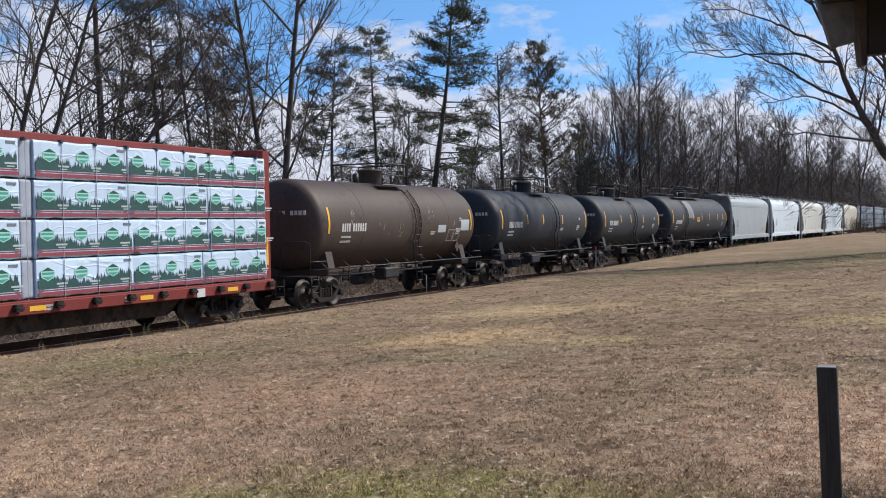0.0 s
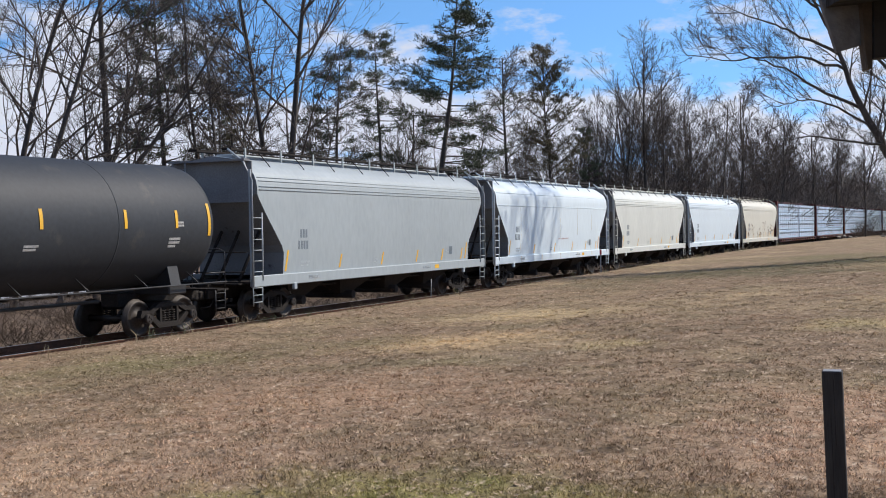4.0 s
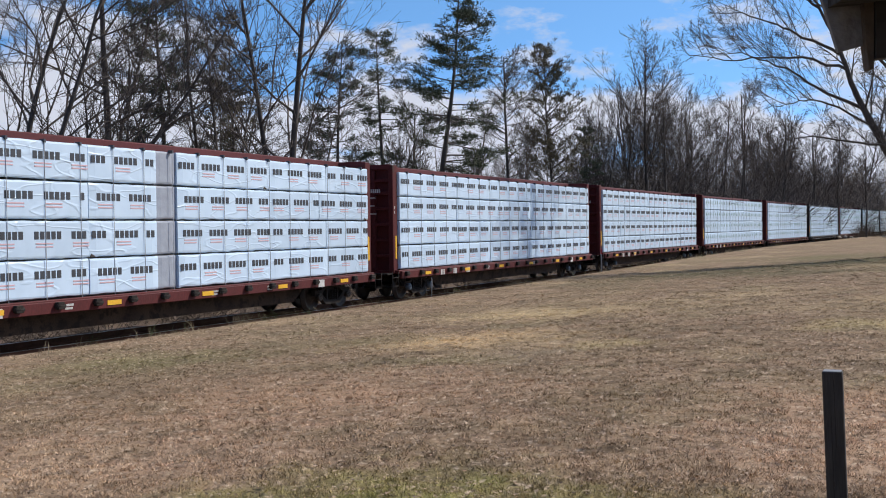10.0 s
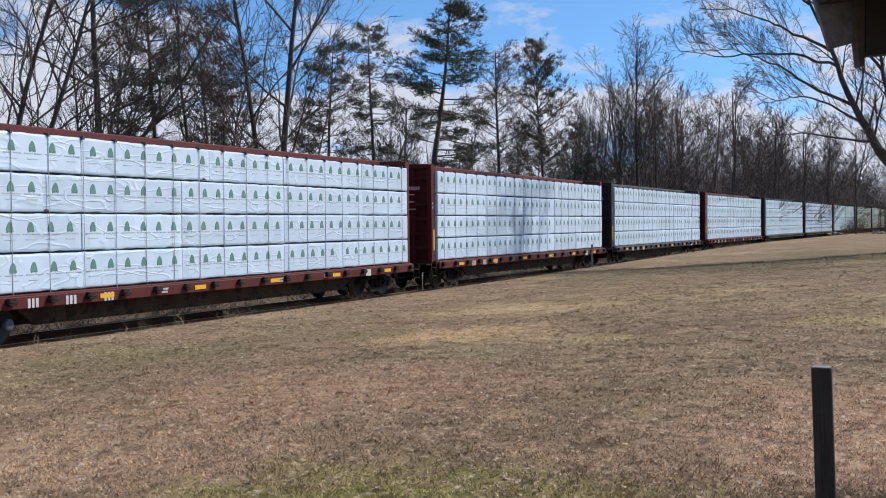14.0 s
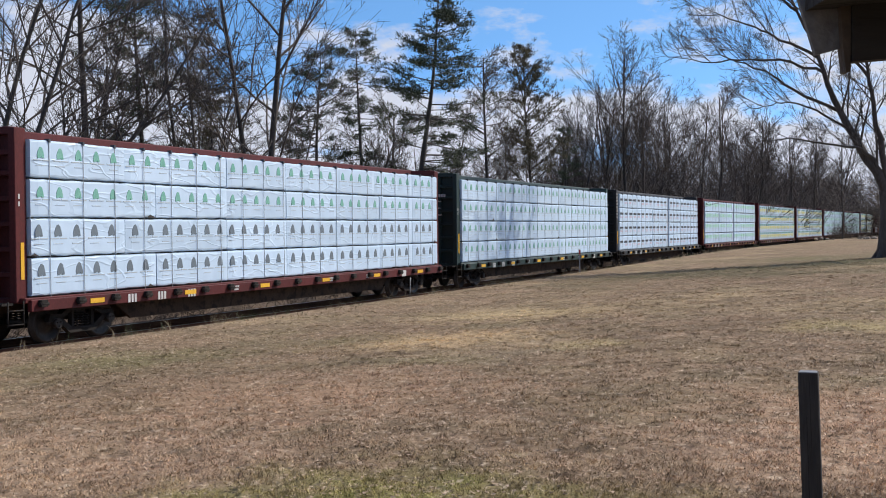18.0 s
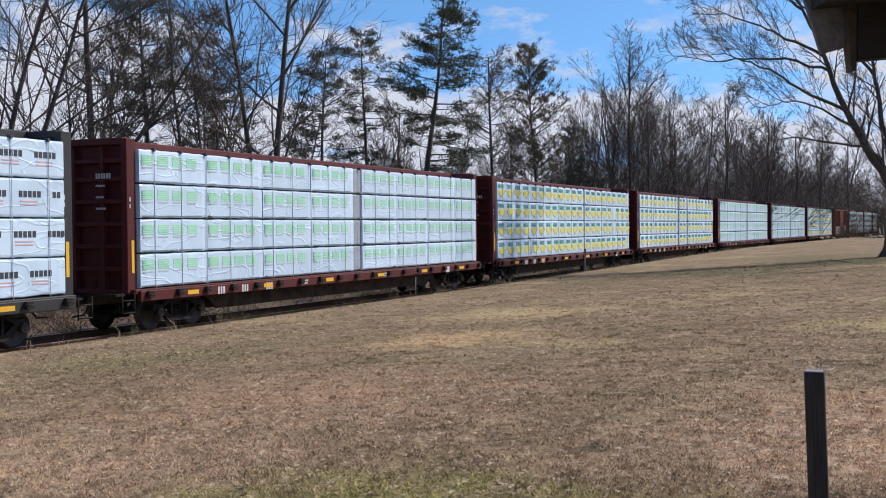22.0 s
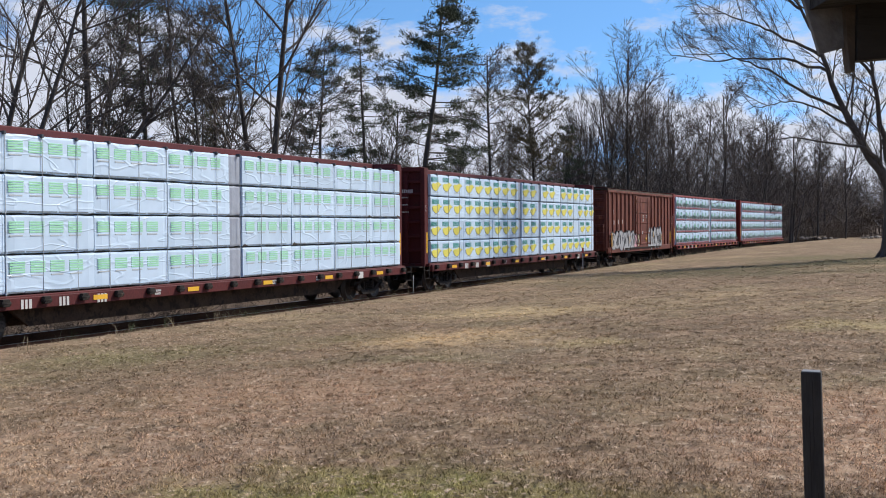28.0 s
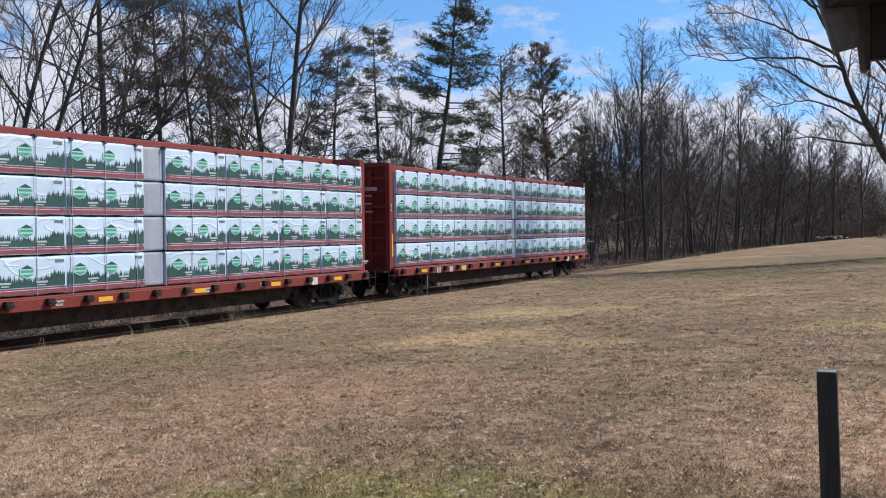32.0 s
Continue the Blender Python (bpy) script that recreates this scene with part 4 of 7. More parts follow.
# ---- tank cars ----
def tank_car(k, paint, length, words, long_platform=False):
    rng = random.Random(200 + k)
    car = thing("tank_car", words, "freight car", "tank cars")
    half = length / 2 - (0.95 if long_platform else 1.05)
    r, zc = (1.58, 2.78) if long_platform else (1.46, 2.66)
    prof = [(-half, 0.02)]
    for i in range(1, 9):
        a = math.pi / 2 * i / 8
        prof.append((-half + 0.55 * (1 - math.cos(a) ** 0.8), r * math.sin(a) ** 0.8))
    for i in range(1, 9):
        x = (half - 0.55) * (2 * i / 8 - 1)
        prof.append((x, r))
    prof = prof[:9] + prof[9:] + [(-x, rr) for x, rr in reversed(prof[:9])][1:]
    part("tank", Shape().lathe(prof, "x", 48, (0, 0, zc)), paint, car)
    bands = Shape()
    for x in (-half * 0.52, half * 0.10, half * 0.55):
        bands.lathe([(x - 0.02, r), (x - 0.02, r + 0.004), (x + 0.02, r + 0.004), (x + 0.02, r)], "x", 48, (0, 0, zc))
    part("weld_band", bands, paint, car)
    tr = length / 2 - (2.6 if long_platform else 2.22)
    for sx in (-1, 1):
        s = Shape().box(sx * tr - 0.35, sx * tr + 0.35, -1.35, 1.35, 1.02, 1.25, 0.03)
        s.prism([(-1.3, 1.2), (1.3, 1.2), (1.15, 1.85), (0.6, 1.4), (-0.6, 1.4), (-1.15, 1.85)], "x", sx * tr - 0.2, sx * tr + 0.2)
        part("saddle", s, CAR_BLACK if k != 1 else paint, car)
        s = Shape().box(min(sx * (tr - 1.0), sx * (half + 0.55)), max(sx * (tr - 1.0), sx * (half + 0.55)), -0.28, 0.28, 0.74, 1.08, 0.02)
        s.box(sx * (half + 0.2) - 0.25, sx * (half + 0.2) + 0.25, -1.4, 1.4, 1.02, 1.07)
        part("stub_sill", s, GRIME, car)
        s = Shape()
        x = sx * (half + 0.32)
        s.tube([(x, -1.38, 1.0), (x, -1.38, 2.05), (x, -1.2, 2.12), (x, -0.35, 2.12), (x, -0.3, 1.05)], 0.02, 6)
        s.tube([(x, 1.38, 1.0), (x, 1.38, 2.05), (x, 1.2, 2.12), (x, 0.35, 2.12), (x, 0.3, 1.05)], 0.02, 6)
        s.tube([(x, -1.38, 1.5), (x - sx * 0.9, -1.42, 1.5)], 0.02, 6)
        part("end_handrail", s, CAR_BLACK, car)
        ladder("step", car, CAR_BLACK, x - sx * 0.25, -1.4, 0.45, 1.05, 0.42, 3)
        s = Shape().tube([(sx * (half + 0.42), 0.75, 1.15), (sx * (half + 0.55), 0.75, 1.15)], 0.28, 14)
        part("brake_wheel", s, GRIME, car)
    rail = Shape()
    for y in (-1.46, 1.46):
        rail.tube([(-half - 0.3, y, 1.25), (half + 0.3, y, 1.25)], 0.022, 6)
        n = 9
        for i in range(n):
            x = -half * 0.9 + 1.8 * half * i / (n - 1)
            rail.tube([(x, y, 1.25), (x, y * 0.72, 1.55)], 0.016, 5)
    part("side_handrail", rail, CAR_BLACK, car)
    under = Shape().tube([(-half * 0.6, -0.5, 0.95), (half * 0.6, -0.5, 0.95)], 0.045, 6).box(-0.9, 0.2, -0.95, -0.45, 0.72, 1.1, 0.05).box(0.6, 0.95, -0.2, 0.2, 0.6, 1.25, 0.04).tube([(-0.15, 0.1, 0.7), (-1.3, 0.1, 0.7)], 0.2, 10)
    part("brake_gear", under, CAR_BLACK, car)
    # dome, platform and ladder
    top = zc + r
    dx = 0.35
    lx = {1: 0.65, 2: 1.25, 3: 0.25, 4: -4.6}[k]
    p0, p1 = (lx - 1.75, lx + 0.15) if not long_platform else (-5.7, 1.7)
    dx = lx + 0.1 if not long_platform else 0.75
    part("manway", Shape().lathe([(top - 0.12, 0.44), (top + 0.40, 0.44), (top + 0.42, 0.47), (top + 0.47, 0.47), (top + 0.5, 0.40), (top + 0.52, 0.01)], "z", 20, (dx - 0.9, 0, 0)), paint, car, "cylindrical valve housing")
    part("vent_pipe", Shape().tube([(dx - 2.0, 0, top - 0.05), (dx - 2.0, 0, top + 0.32)], 0.11, 10), CAR_BLACK, car)
    for y in (-1, 1):
        part("platform", Shape().box(p0, p1, min(y * 0.6, y * 1.0), max(y * 0.6, y * 1.0), top - 0.10, top - 0.07), GALV, car, "steel walkway grating")
    s = Shape()
    for y in (-0.98, 0.98):
        zt = top + 0.66
        s.tube([(p0, y, top - 0.1), (p0, y, zt), (p1, y, zt), (p1, y, top - 0.1)], 0.028, 6)
        s.tube([(p0, y, top + 0.26), (p1, y, top + 0.26)], 0.022, 5)
        for q in (0.33, 0.66):
            x = p0 + (p1 - p0) * q
            s.tube([(x, y, top - 0.1), (x, y, zt)], 0.022, 5)
    for x in (p0, p1):
        s.tube([(x, -0.98, top + 0.66), (x, 0.98, top + 0.66)], 0.028, 6)
    part("platform_railing", s, CAR_BLACK, car)
    for y in (-1, 1):
        s = Shape()
        pts = [(math.cos(a), math.sin(a)) for a in [math.radians(d) for d in (205, 190, 175, 160, 145, 128)]]
        for e in (-0.22, 0.22):
            s.tube([(lx + e, y * 1.55, 0.55)] + [(lx + e, -y * (r + 0.09) * c, zc + (r + 0.09) * q) for c, q in pts], 0.024, 6)
        for a in range(205, 128, -9):
            c, q = math.cos(math.radians(a)), math.sin(math.radians(a))
            s.tube([(lx - 0.22, -y * (r + 0.09) * c, zc + (r + 0.09) * q), (lx + 0.22, -y * (r + 0.09) * c, zc + (r + 0.09) * q)], 0.016, 5)
        for z in (0.6, 0.9, 1.2, 1.5, 1.8):
            s.tube([(lx - 0.22, y * 1.55, z), (lx + 0.22, y * 1.55, z)], 0.016, 5)
        part("ladder", s, CAR_BLACK, car)
    # reflectors and lettering hug the shell's side
    for x in (-half + 0.75, -half * 0.42, -half * 0.1, half * 0.32, half - 0.75) if k in (2, 3) else (-half + 0.75, half - 0.75) if k == 1 else (-half + 0.75, -5.6, -2.6, 0.0, 2.5, 5.2, 7.1, half - 0.6):
        w = 0.05 if abs(x) < half - 1 else 0.055
        hgt = 0.22 if abs(x) < half - 1 else 0.42
        s = Shape()
        n = 6
        vs, fs = [], []
        for i in range(n + 1):
            a = (i / n - 0.5) * 2 * hgt / r + 0.08
            for e in (-w, w):
                vs.append((x + e, -(r + 0.012) * math.cos(a), zc + (r + 0.012) * math.sin(a)))
            if i:
                fs.append((2 * i - 2, 2 * i - 1, 2 * i + 1, 2 * i))
        s.add(vs, fs)
        part("reflector", s, REFLECT_YELLOW, car, "yellow reflective strip")
    hug = lambda z: -math.sqrt(max(0.01, (r + 0.003) ** 2 - (z - zc) ** 2))
    zt = 2.55
    marks(car, rng, -half + 1.6, hug, zt + 0.12, [(0.26, 4)], LETTER_WHITE)
    marks(car, rng, -half + 2.32, hug, zt + 0.12, [(0.26, 6)], LETTER_WHITE)
    marks(car, rng, -half + 1.6, hug, 2.27, [(0.07, 16)], LETTER_WHITE, "stencil"), marks(car, rng, -half + 1.6, hug, 2.12, [(0.07, 16)], LETTER_WHITE, "stencil")
    for x, z, rows in ((half * 0.05 + 1.6, 2.35, [(0.05, 14), (0.05, 12)]), (half - 2.2, 2.45, [(0.06, 12), (0.06, 12), (0.06, 8)]), (half - 1.9, 2.85, [(0.05, 8), (0.05, 8)])):
        marks(car, rng, x, hug, z, rows, LETTER_WHITE, "stencil")
    if k == 1:
        for x0, x1, z0, z1 in ((half - 1.75, half - 0.95, 2.35, 2.78), (half - 3.9, half - 3.2, 2.3, 2.58)):
            part("data_panel", strip(x0, x0, x1 - x0, z0, z1, hug), INK_PALE, car, "pale dirty data panel")
        wear = random.Random(61)
        for x0, z0, n in ((half - 4.5, 3.0, 9), (-half + 2.3, 2.9, 10), (-half + 4.6, 2.5, 6), (half - 2.5, 2.4, 5), (-0.6, 2.35, 6)):  # chalk-white scrapes
            for q in range(n):
                x, z, dx, dz = x0 + wear.gauss(0, 0.16), z0 + wear.gauss(0, 0.16), wear.gauss(0, 0.07), wear.gauss(0, 0.09)
                part("scrape", strip(x, x + dx, 0.02, z, z + 0.05 + abs(dz), hug), CHALK, car)
        x0, z0 = half - 2.95, 1.95
        card = Shape()
        for a, b, c, d in ((0, 1.1, 0, 0.03), (0, 1.1, 0.42, 0.45), (0, 0.03, 0, 0.45), (0.53, 0.57, 0, 0.45), (1.07, 1.1, 0, 0.45)):
            bar = strip(x0 + a, x0 + a, b - a, z0 + c, z0 + d, hug, 0.012)
            card.add(bar.v, bar.f)
        part("card_holder", card, CHALK, car, "pale framed card holder")
        part("placard_holder", Shape().prism([(half - 1.75, 1.50), (half - 1.52, 1.73), (half - 1.75, 1.96), (half - 1.98, 1.73)], "y", hug(1.9) - 0.02, hug(1.9)), TANK_BROWN, car, "diamond placard holder")
        vs = [(lx + e, -(r + 0.02) * math.cos(a), zc + (r + 0.02) * math.sin(a)) for a in [-0.55 + 0.17 * q for q in range(9)] for e in (0.24, 0.42)]
        part("rust_streak", Shape().add(vs, [(2 * q, 2 * q + 1, 2 * q + 3, 2 * q + 2) for q in range(8)], True), RUST_RED, car, "red-brown primer strip beside the ladder")
    # marks on the end head
    s = Shape()
    for i in range(8):
        if i != 4:
            s.box(-half + 0.012, -half + 0.03, -1.05 + 0.15 * i, -0.95 + 0.15 * i, 2.95, 3.09)
    part("end_lettering", s, LETTER_WHITE, car)
    truck(car, -tr), truck(car, tr), couplers(car, length / 2)
    return car, half, hug


# ---- covered hoppers ----
def hopper_side(z):
    """How far out the near side of a hopper stands at a height."""
    return -float(np.interp(z, [1.30, 1.95, 2.60, 3.52, 3.80], [1.46, 1.50, 1.52, 1.52, 1.51]))


def hopper_car(k, paint, length, words, seams=2, rusty=False):
    rng = random.Random(300 + k)
    car = thing("covered_hopper_car", words, "freight car", "covered hoppers")
    e = length / 2 - (0.72 if k == 9 else 0.54)   # outer end of the body
    prof = [(-1.46, 1.30), (-1.50, 1.9), (-1.52, 2.5), (-1.52, 3.0), (-1.52, 3.35), (-1.51, 3.60), (-1.48, 3.78), (-1.40, 3.96), (-1.16, 4.16), (-0.78, 4.36), (0.0, 4.47)]
    prof = [(y, 1.30 + (z - 1.30) * 1.085) for y, z in prof]
    prof = prof + [(-y, z) for y, z in reversed(prof[:-1])]

    def reach(z):
        return e - 1.65 if z < 2.05 else e - 0.32 - 1.33 * (1 - min(1, (z - 2.05) / 1.55)) ** 1.1 if z < 3.6 else e - 0.32
    s, cols = Shape(), 12
    fine = []
    for (y0, z0), (y1, z1) in zip(prof, prof[1:]):
        for q in range(3):
            fine.append((y0 + (y1 - y0) * q / 3, z0 + (z1 - z0) * q / 3))
    fine.append(prof[-1])
    vs = [(-reach(z) + 2 * reach(z) * c / cols, y, z) for y, z in fine for c in range(cols + 1)]
    fs = [(j * (cols + 1) + c, j * (cols + 1) + c + 1, (j + 1) * (cols + 1) + c + 1, (j + 1) * (cols + 1) + c) for j in range(len(fine) - 1) for c in range(cols)]
    part("body", s.add(vs, fs, True), paint, car)
    # slope sheets close the ends
    for sx in (-1, 1):
        s = Shape()
        n = len(fine)
        vs = [(sx * reach(z), y, z) for y, z in fine]
        fs = [(j, j + 1, n - 2 - j, n - 1 - j) for j in range(n // 2)]
        part("slope_sheet", s.add(vs, fs), HOP_END, car, "grey end slope sheet")
        s = Shape().box(min(sx * (e - 0.32), sx * (e - 0.28)), max(sx * (e - 0.32), sx * (e - 0.28)), -1.36, 1.36, 3.4, 4.55)
        part("end_panel", s, HOP_END, car, "grey end panel")
        for y in (-1.5, 1.42):
            part("corner_post", Shape().box(min(sx * (e - 0.05), sx * e), max(sx * (e - 0.05), sx * e), y, y + 0.06, 1.05, 4.3), paint, car, "painted corner post")
        part("roof_lip", Shape().prism([(sx * (e - 0.3), 4.55), (sx * e, 4.55), (sx * e, 4.61), (sx * (e - 0.3), 4.61)], "y", -1.3, 1.3), HOP_END, car)
        s = Shape()
        for y in (-1.0, -0.3, 0.3, 1.0):
            s.tube([(sx * (e - 0.1), y, 1.2), (sx * (e - 1.4), y, 2.9)], 0.05, 6)
        s.box(min(sx * (e - 2.6), sx * e), max(sx * (e - 2.6), sx * e), -1.45, 1.45, 1.12, 1.18)
        s.box(min(sx * (e - 2.4), sx * (e + 0.4)), max(sx * (e - 2.4), sx * (e + 0.4)), -0.3, 0.3, 0.72, 1.12)
        part("end_frame", s, GRIME, car)
        s = Shape()
        s.tube([(sx * (e - 0.02), -1.53, 1.0), (sx * (e - 0.02), -1.53, 4.0), (sx * (e - 0.05), -1.25, 4.52), (sx * (e - 0.1), -0.7, 4.90)], 0.03, 7)
        s.tube([(sx * (e - 0.50), -1.53, 1.2), (sx * (e - 0.50), -1.53, 3.1)], 0.025, 7)
        rungs(s, sx * (e - 0.26), -1.53, 1.30, 3.1, 0.48, 6)
        part("corner_ladder", s, paint, car, "painted tube ladder")
        ladder("step", car, paint, sx * (e - 0.28), -1.5, 0.5, 1.1, 0.45, 3)
        ladder("end_ladder", car, HOP_END, sx * (e + 0.02), 0.9, 1.2, 4.55, 0.45, 9, "y")
        s = Shape().tube([(sx * (e + 0.02), -1.35, 2.0), (sx * (e + 0.06), 0.5, 2.0)], 0.02, 6).tube([(sx * (e + 0.02), -1.3, 1.45), (sx * (e + 0.06), 0.5, 1.45)], 0.02, 6).box(min(sx * (e - 0.1), sx * (e + 0.25)), max(sx * (e - 0.1), sx * (e + 0.25)), -1.2, 1.2, 1.10, 1.14)
        part("crossover_platform", s, GRIME, car)
    for y in (-1, 1):
        s = Shape().box(-e, e, min(y * 1.45, y * 1.53), max(y * 1.45, y * 1.53), 1.02, 1.34, 0.02)
        part("side_sill", s, paint, car)
        s = Shape()
        for z, w in ((3.74, 1.523), (3.83, 1.517), (3.99, 1.485), (4.09, 1.445)) if k != 6 else ((3.52, 1.53), (4.06, 1.46)):
            s.tube([(-e + 0.4, y * w, z), (e - 0.4, y * w, z)], 0.011, 5)
        part("crimp_line", s, paint, car)
        s = Shape().tube([(-e + 0.2, y * 0.72, 4.96), (e - 0.2, y * 0.72, 4.96)], 0.014, 6)
        s.box(-e + 0.2, e - 0.2, min(y * 0.42, y * 0.74), max(y * 0.42, y * 0.74), 4.88, 4.93)
        part("running_board", s, GRIME, car, "roof running board with rail")
        for i in range(9):
            x = -e + 0.9 + (2 * e - 1.8) * i / 8
            part("rail_post", Shape().box(x - 0.035, x + 0.035, min(y * 0.72, y * 0.76), max(y * 0.72, y * 0.76), 4.62, 4.97), paint, car)
            part("roof_brace", Shape().tube([(x + 0.7, y * 0.72, 4.88), (x + 0.7, y * 1.12, 4.44)], 0.014, 5), GRIME, car)
    part("hatch_trough", Shape().box(-e + 0.9, e - 0.9, -0.3, 0.3, 4.66, 4.82, 0.03), paint, car)
    nb = 4
    for i in range(nb):
        x = (i - (nb - 1) / 2) * (2 * e - 4.2) / nb
        w = (e - 2.1) / nb * 1.0
        s = Shape()
        vs = [(x - w, -1.3, 1.3), (x + w, -1.3, 1.3), (x + w, 1.3, 1.3), (x - w, 1.3, 1.3), (x - 0.35, -0.6, 0.5), (x + 0.35, -0.6, 0.5), (x + 0.35, 0.6, 0.5), (x - 0.35, 0.6, 0.5)]
        s.add(vs, [(0, 1, 5, 4), (1, 2, 6, 5), (2, 3, 7, 6), (3, 0, 4, 7), (4, 5, 6, 7)])
        s.tube([(x, -0.9, 0.45), (x, 0.9, 0.45)], 0.14, 10)
        part("hopper_chute", s, GRIME, car, "grimy discharge chute")
    part("centre_sill", Shape().box(-e, e, -0.2, 0.2, 0.8, 1.05).tube([(-e * 0.7, -0.7, 0.85), (e * 0.7, -0.7, 0.85)], 0.04, 6), GRIME, car)
    # yellow slashes above the sill, weld seams, lettering
    for i, x in enumerate((-e + 1.72, -e * 0.42, -e * 0.08, e * 0.24, e * 0.5, e - 2.4, e - 2.0)):
        h = 0.62 if i in (0, 6) else 0.42
        part("reflector", strip(x, x + 0.12, 0.09, 1.40, 1.40 + h, hopper_side), REFLECT_YELLOW, car, "yellow reflective slash")
    marks(car, rng, -e + 2.55, hopper_side, 2.62, [(0.25, 3)], INK_SLATE), marks(car, rng, -e + 2.45, hopper_side, 2.28, [(0.25, 4)], INK_SLATE)
    for x, z, rows in ((-e + 2.6, 1.68, [(0.06, 14), (0.06, 12)]), (-1.2, 1.62, [(0.06, 8), (0.05, 8)]), (e * 0.55, 1.85, [(0.05, 12), (0.05, 12), (0.05, 9)])):
        marks(car, rng, x, hopper_side, z, rows, INK_PALE, "stencil")
    marks(car, rng, -e + 3.0, -1.536, 1.24, [(0.09, 10)], INK_PALE, "stencil"), marks(car, rng, e * 0.3, -1.536, 1.22, [(0.07, 16)], INK_PALE, "stencil")
    if k == 6:
        for x in (-e * 0.62, -e * 0.30, e * 0.02, e * 0.34, e * 0.62):  # panel seams with rust runs
            part("weld_seam", strip(x - 0.01, x - 0.01, 0.02, 1.34, 3.5, hopper_side, 0.002), paint, car)
            z = 3.5
            while z > 1.6:
                h, w = rng.uniform(0.25, 0.9), rng.uniform(0.012, 0.035)
                if rng.random() < 0.7:
                    part("rust_run", strip(x + rng.gauss(0, 0.02), x + rng.gauss(0, 0.02), w, max(1.36, z - h), z, hopper_side), RUST_PALE, car)
                z -= h
            part("rust_run", Shape().prism([(x - 0.05, 1.32), (x + 0.05, 1.32), (x + 0.02, 1.05), (x - 0.02, 1.05)], "y", -1.533, -1.528), RUST_PALE, car)
        part("lettering", flat_text("DO NOT HAMMER ON SIDES OF CAR", 0.085, SIGN_RED), SIGN_RED, car, "small red warning line", (-0.1, -1.512, 1.98))
    part("reflector", Shape().box(e * 0.42, e * 0.42 + 0.34, -1.537, -1.53, 1.12, 1.25), REFLECT_YELLOW, car, "orange reflector on the sill")
    for sx in (-1, 1):  # jacking pads
        part("jacking_pad", Shape().box(sx * (e - 2.2) - 0.09, sx * (e - 2.2) + 0.09, -1.55, -1.46, 0.86, 1.06, 0.02), paint, car)
    part("data_panel", strip(e - 3.5, e - 3.5, 0.3, 1.6, 1.9, hopper_side), INK_SLATE, car)
    truck(car, -(length / 2 - 2.35)), truck(car, length / 2 - 2.35), couplers(car, length / 2)
    return car, e


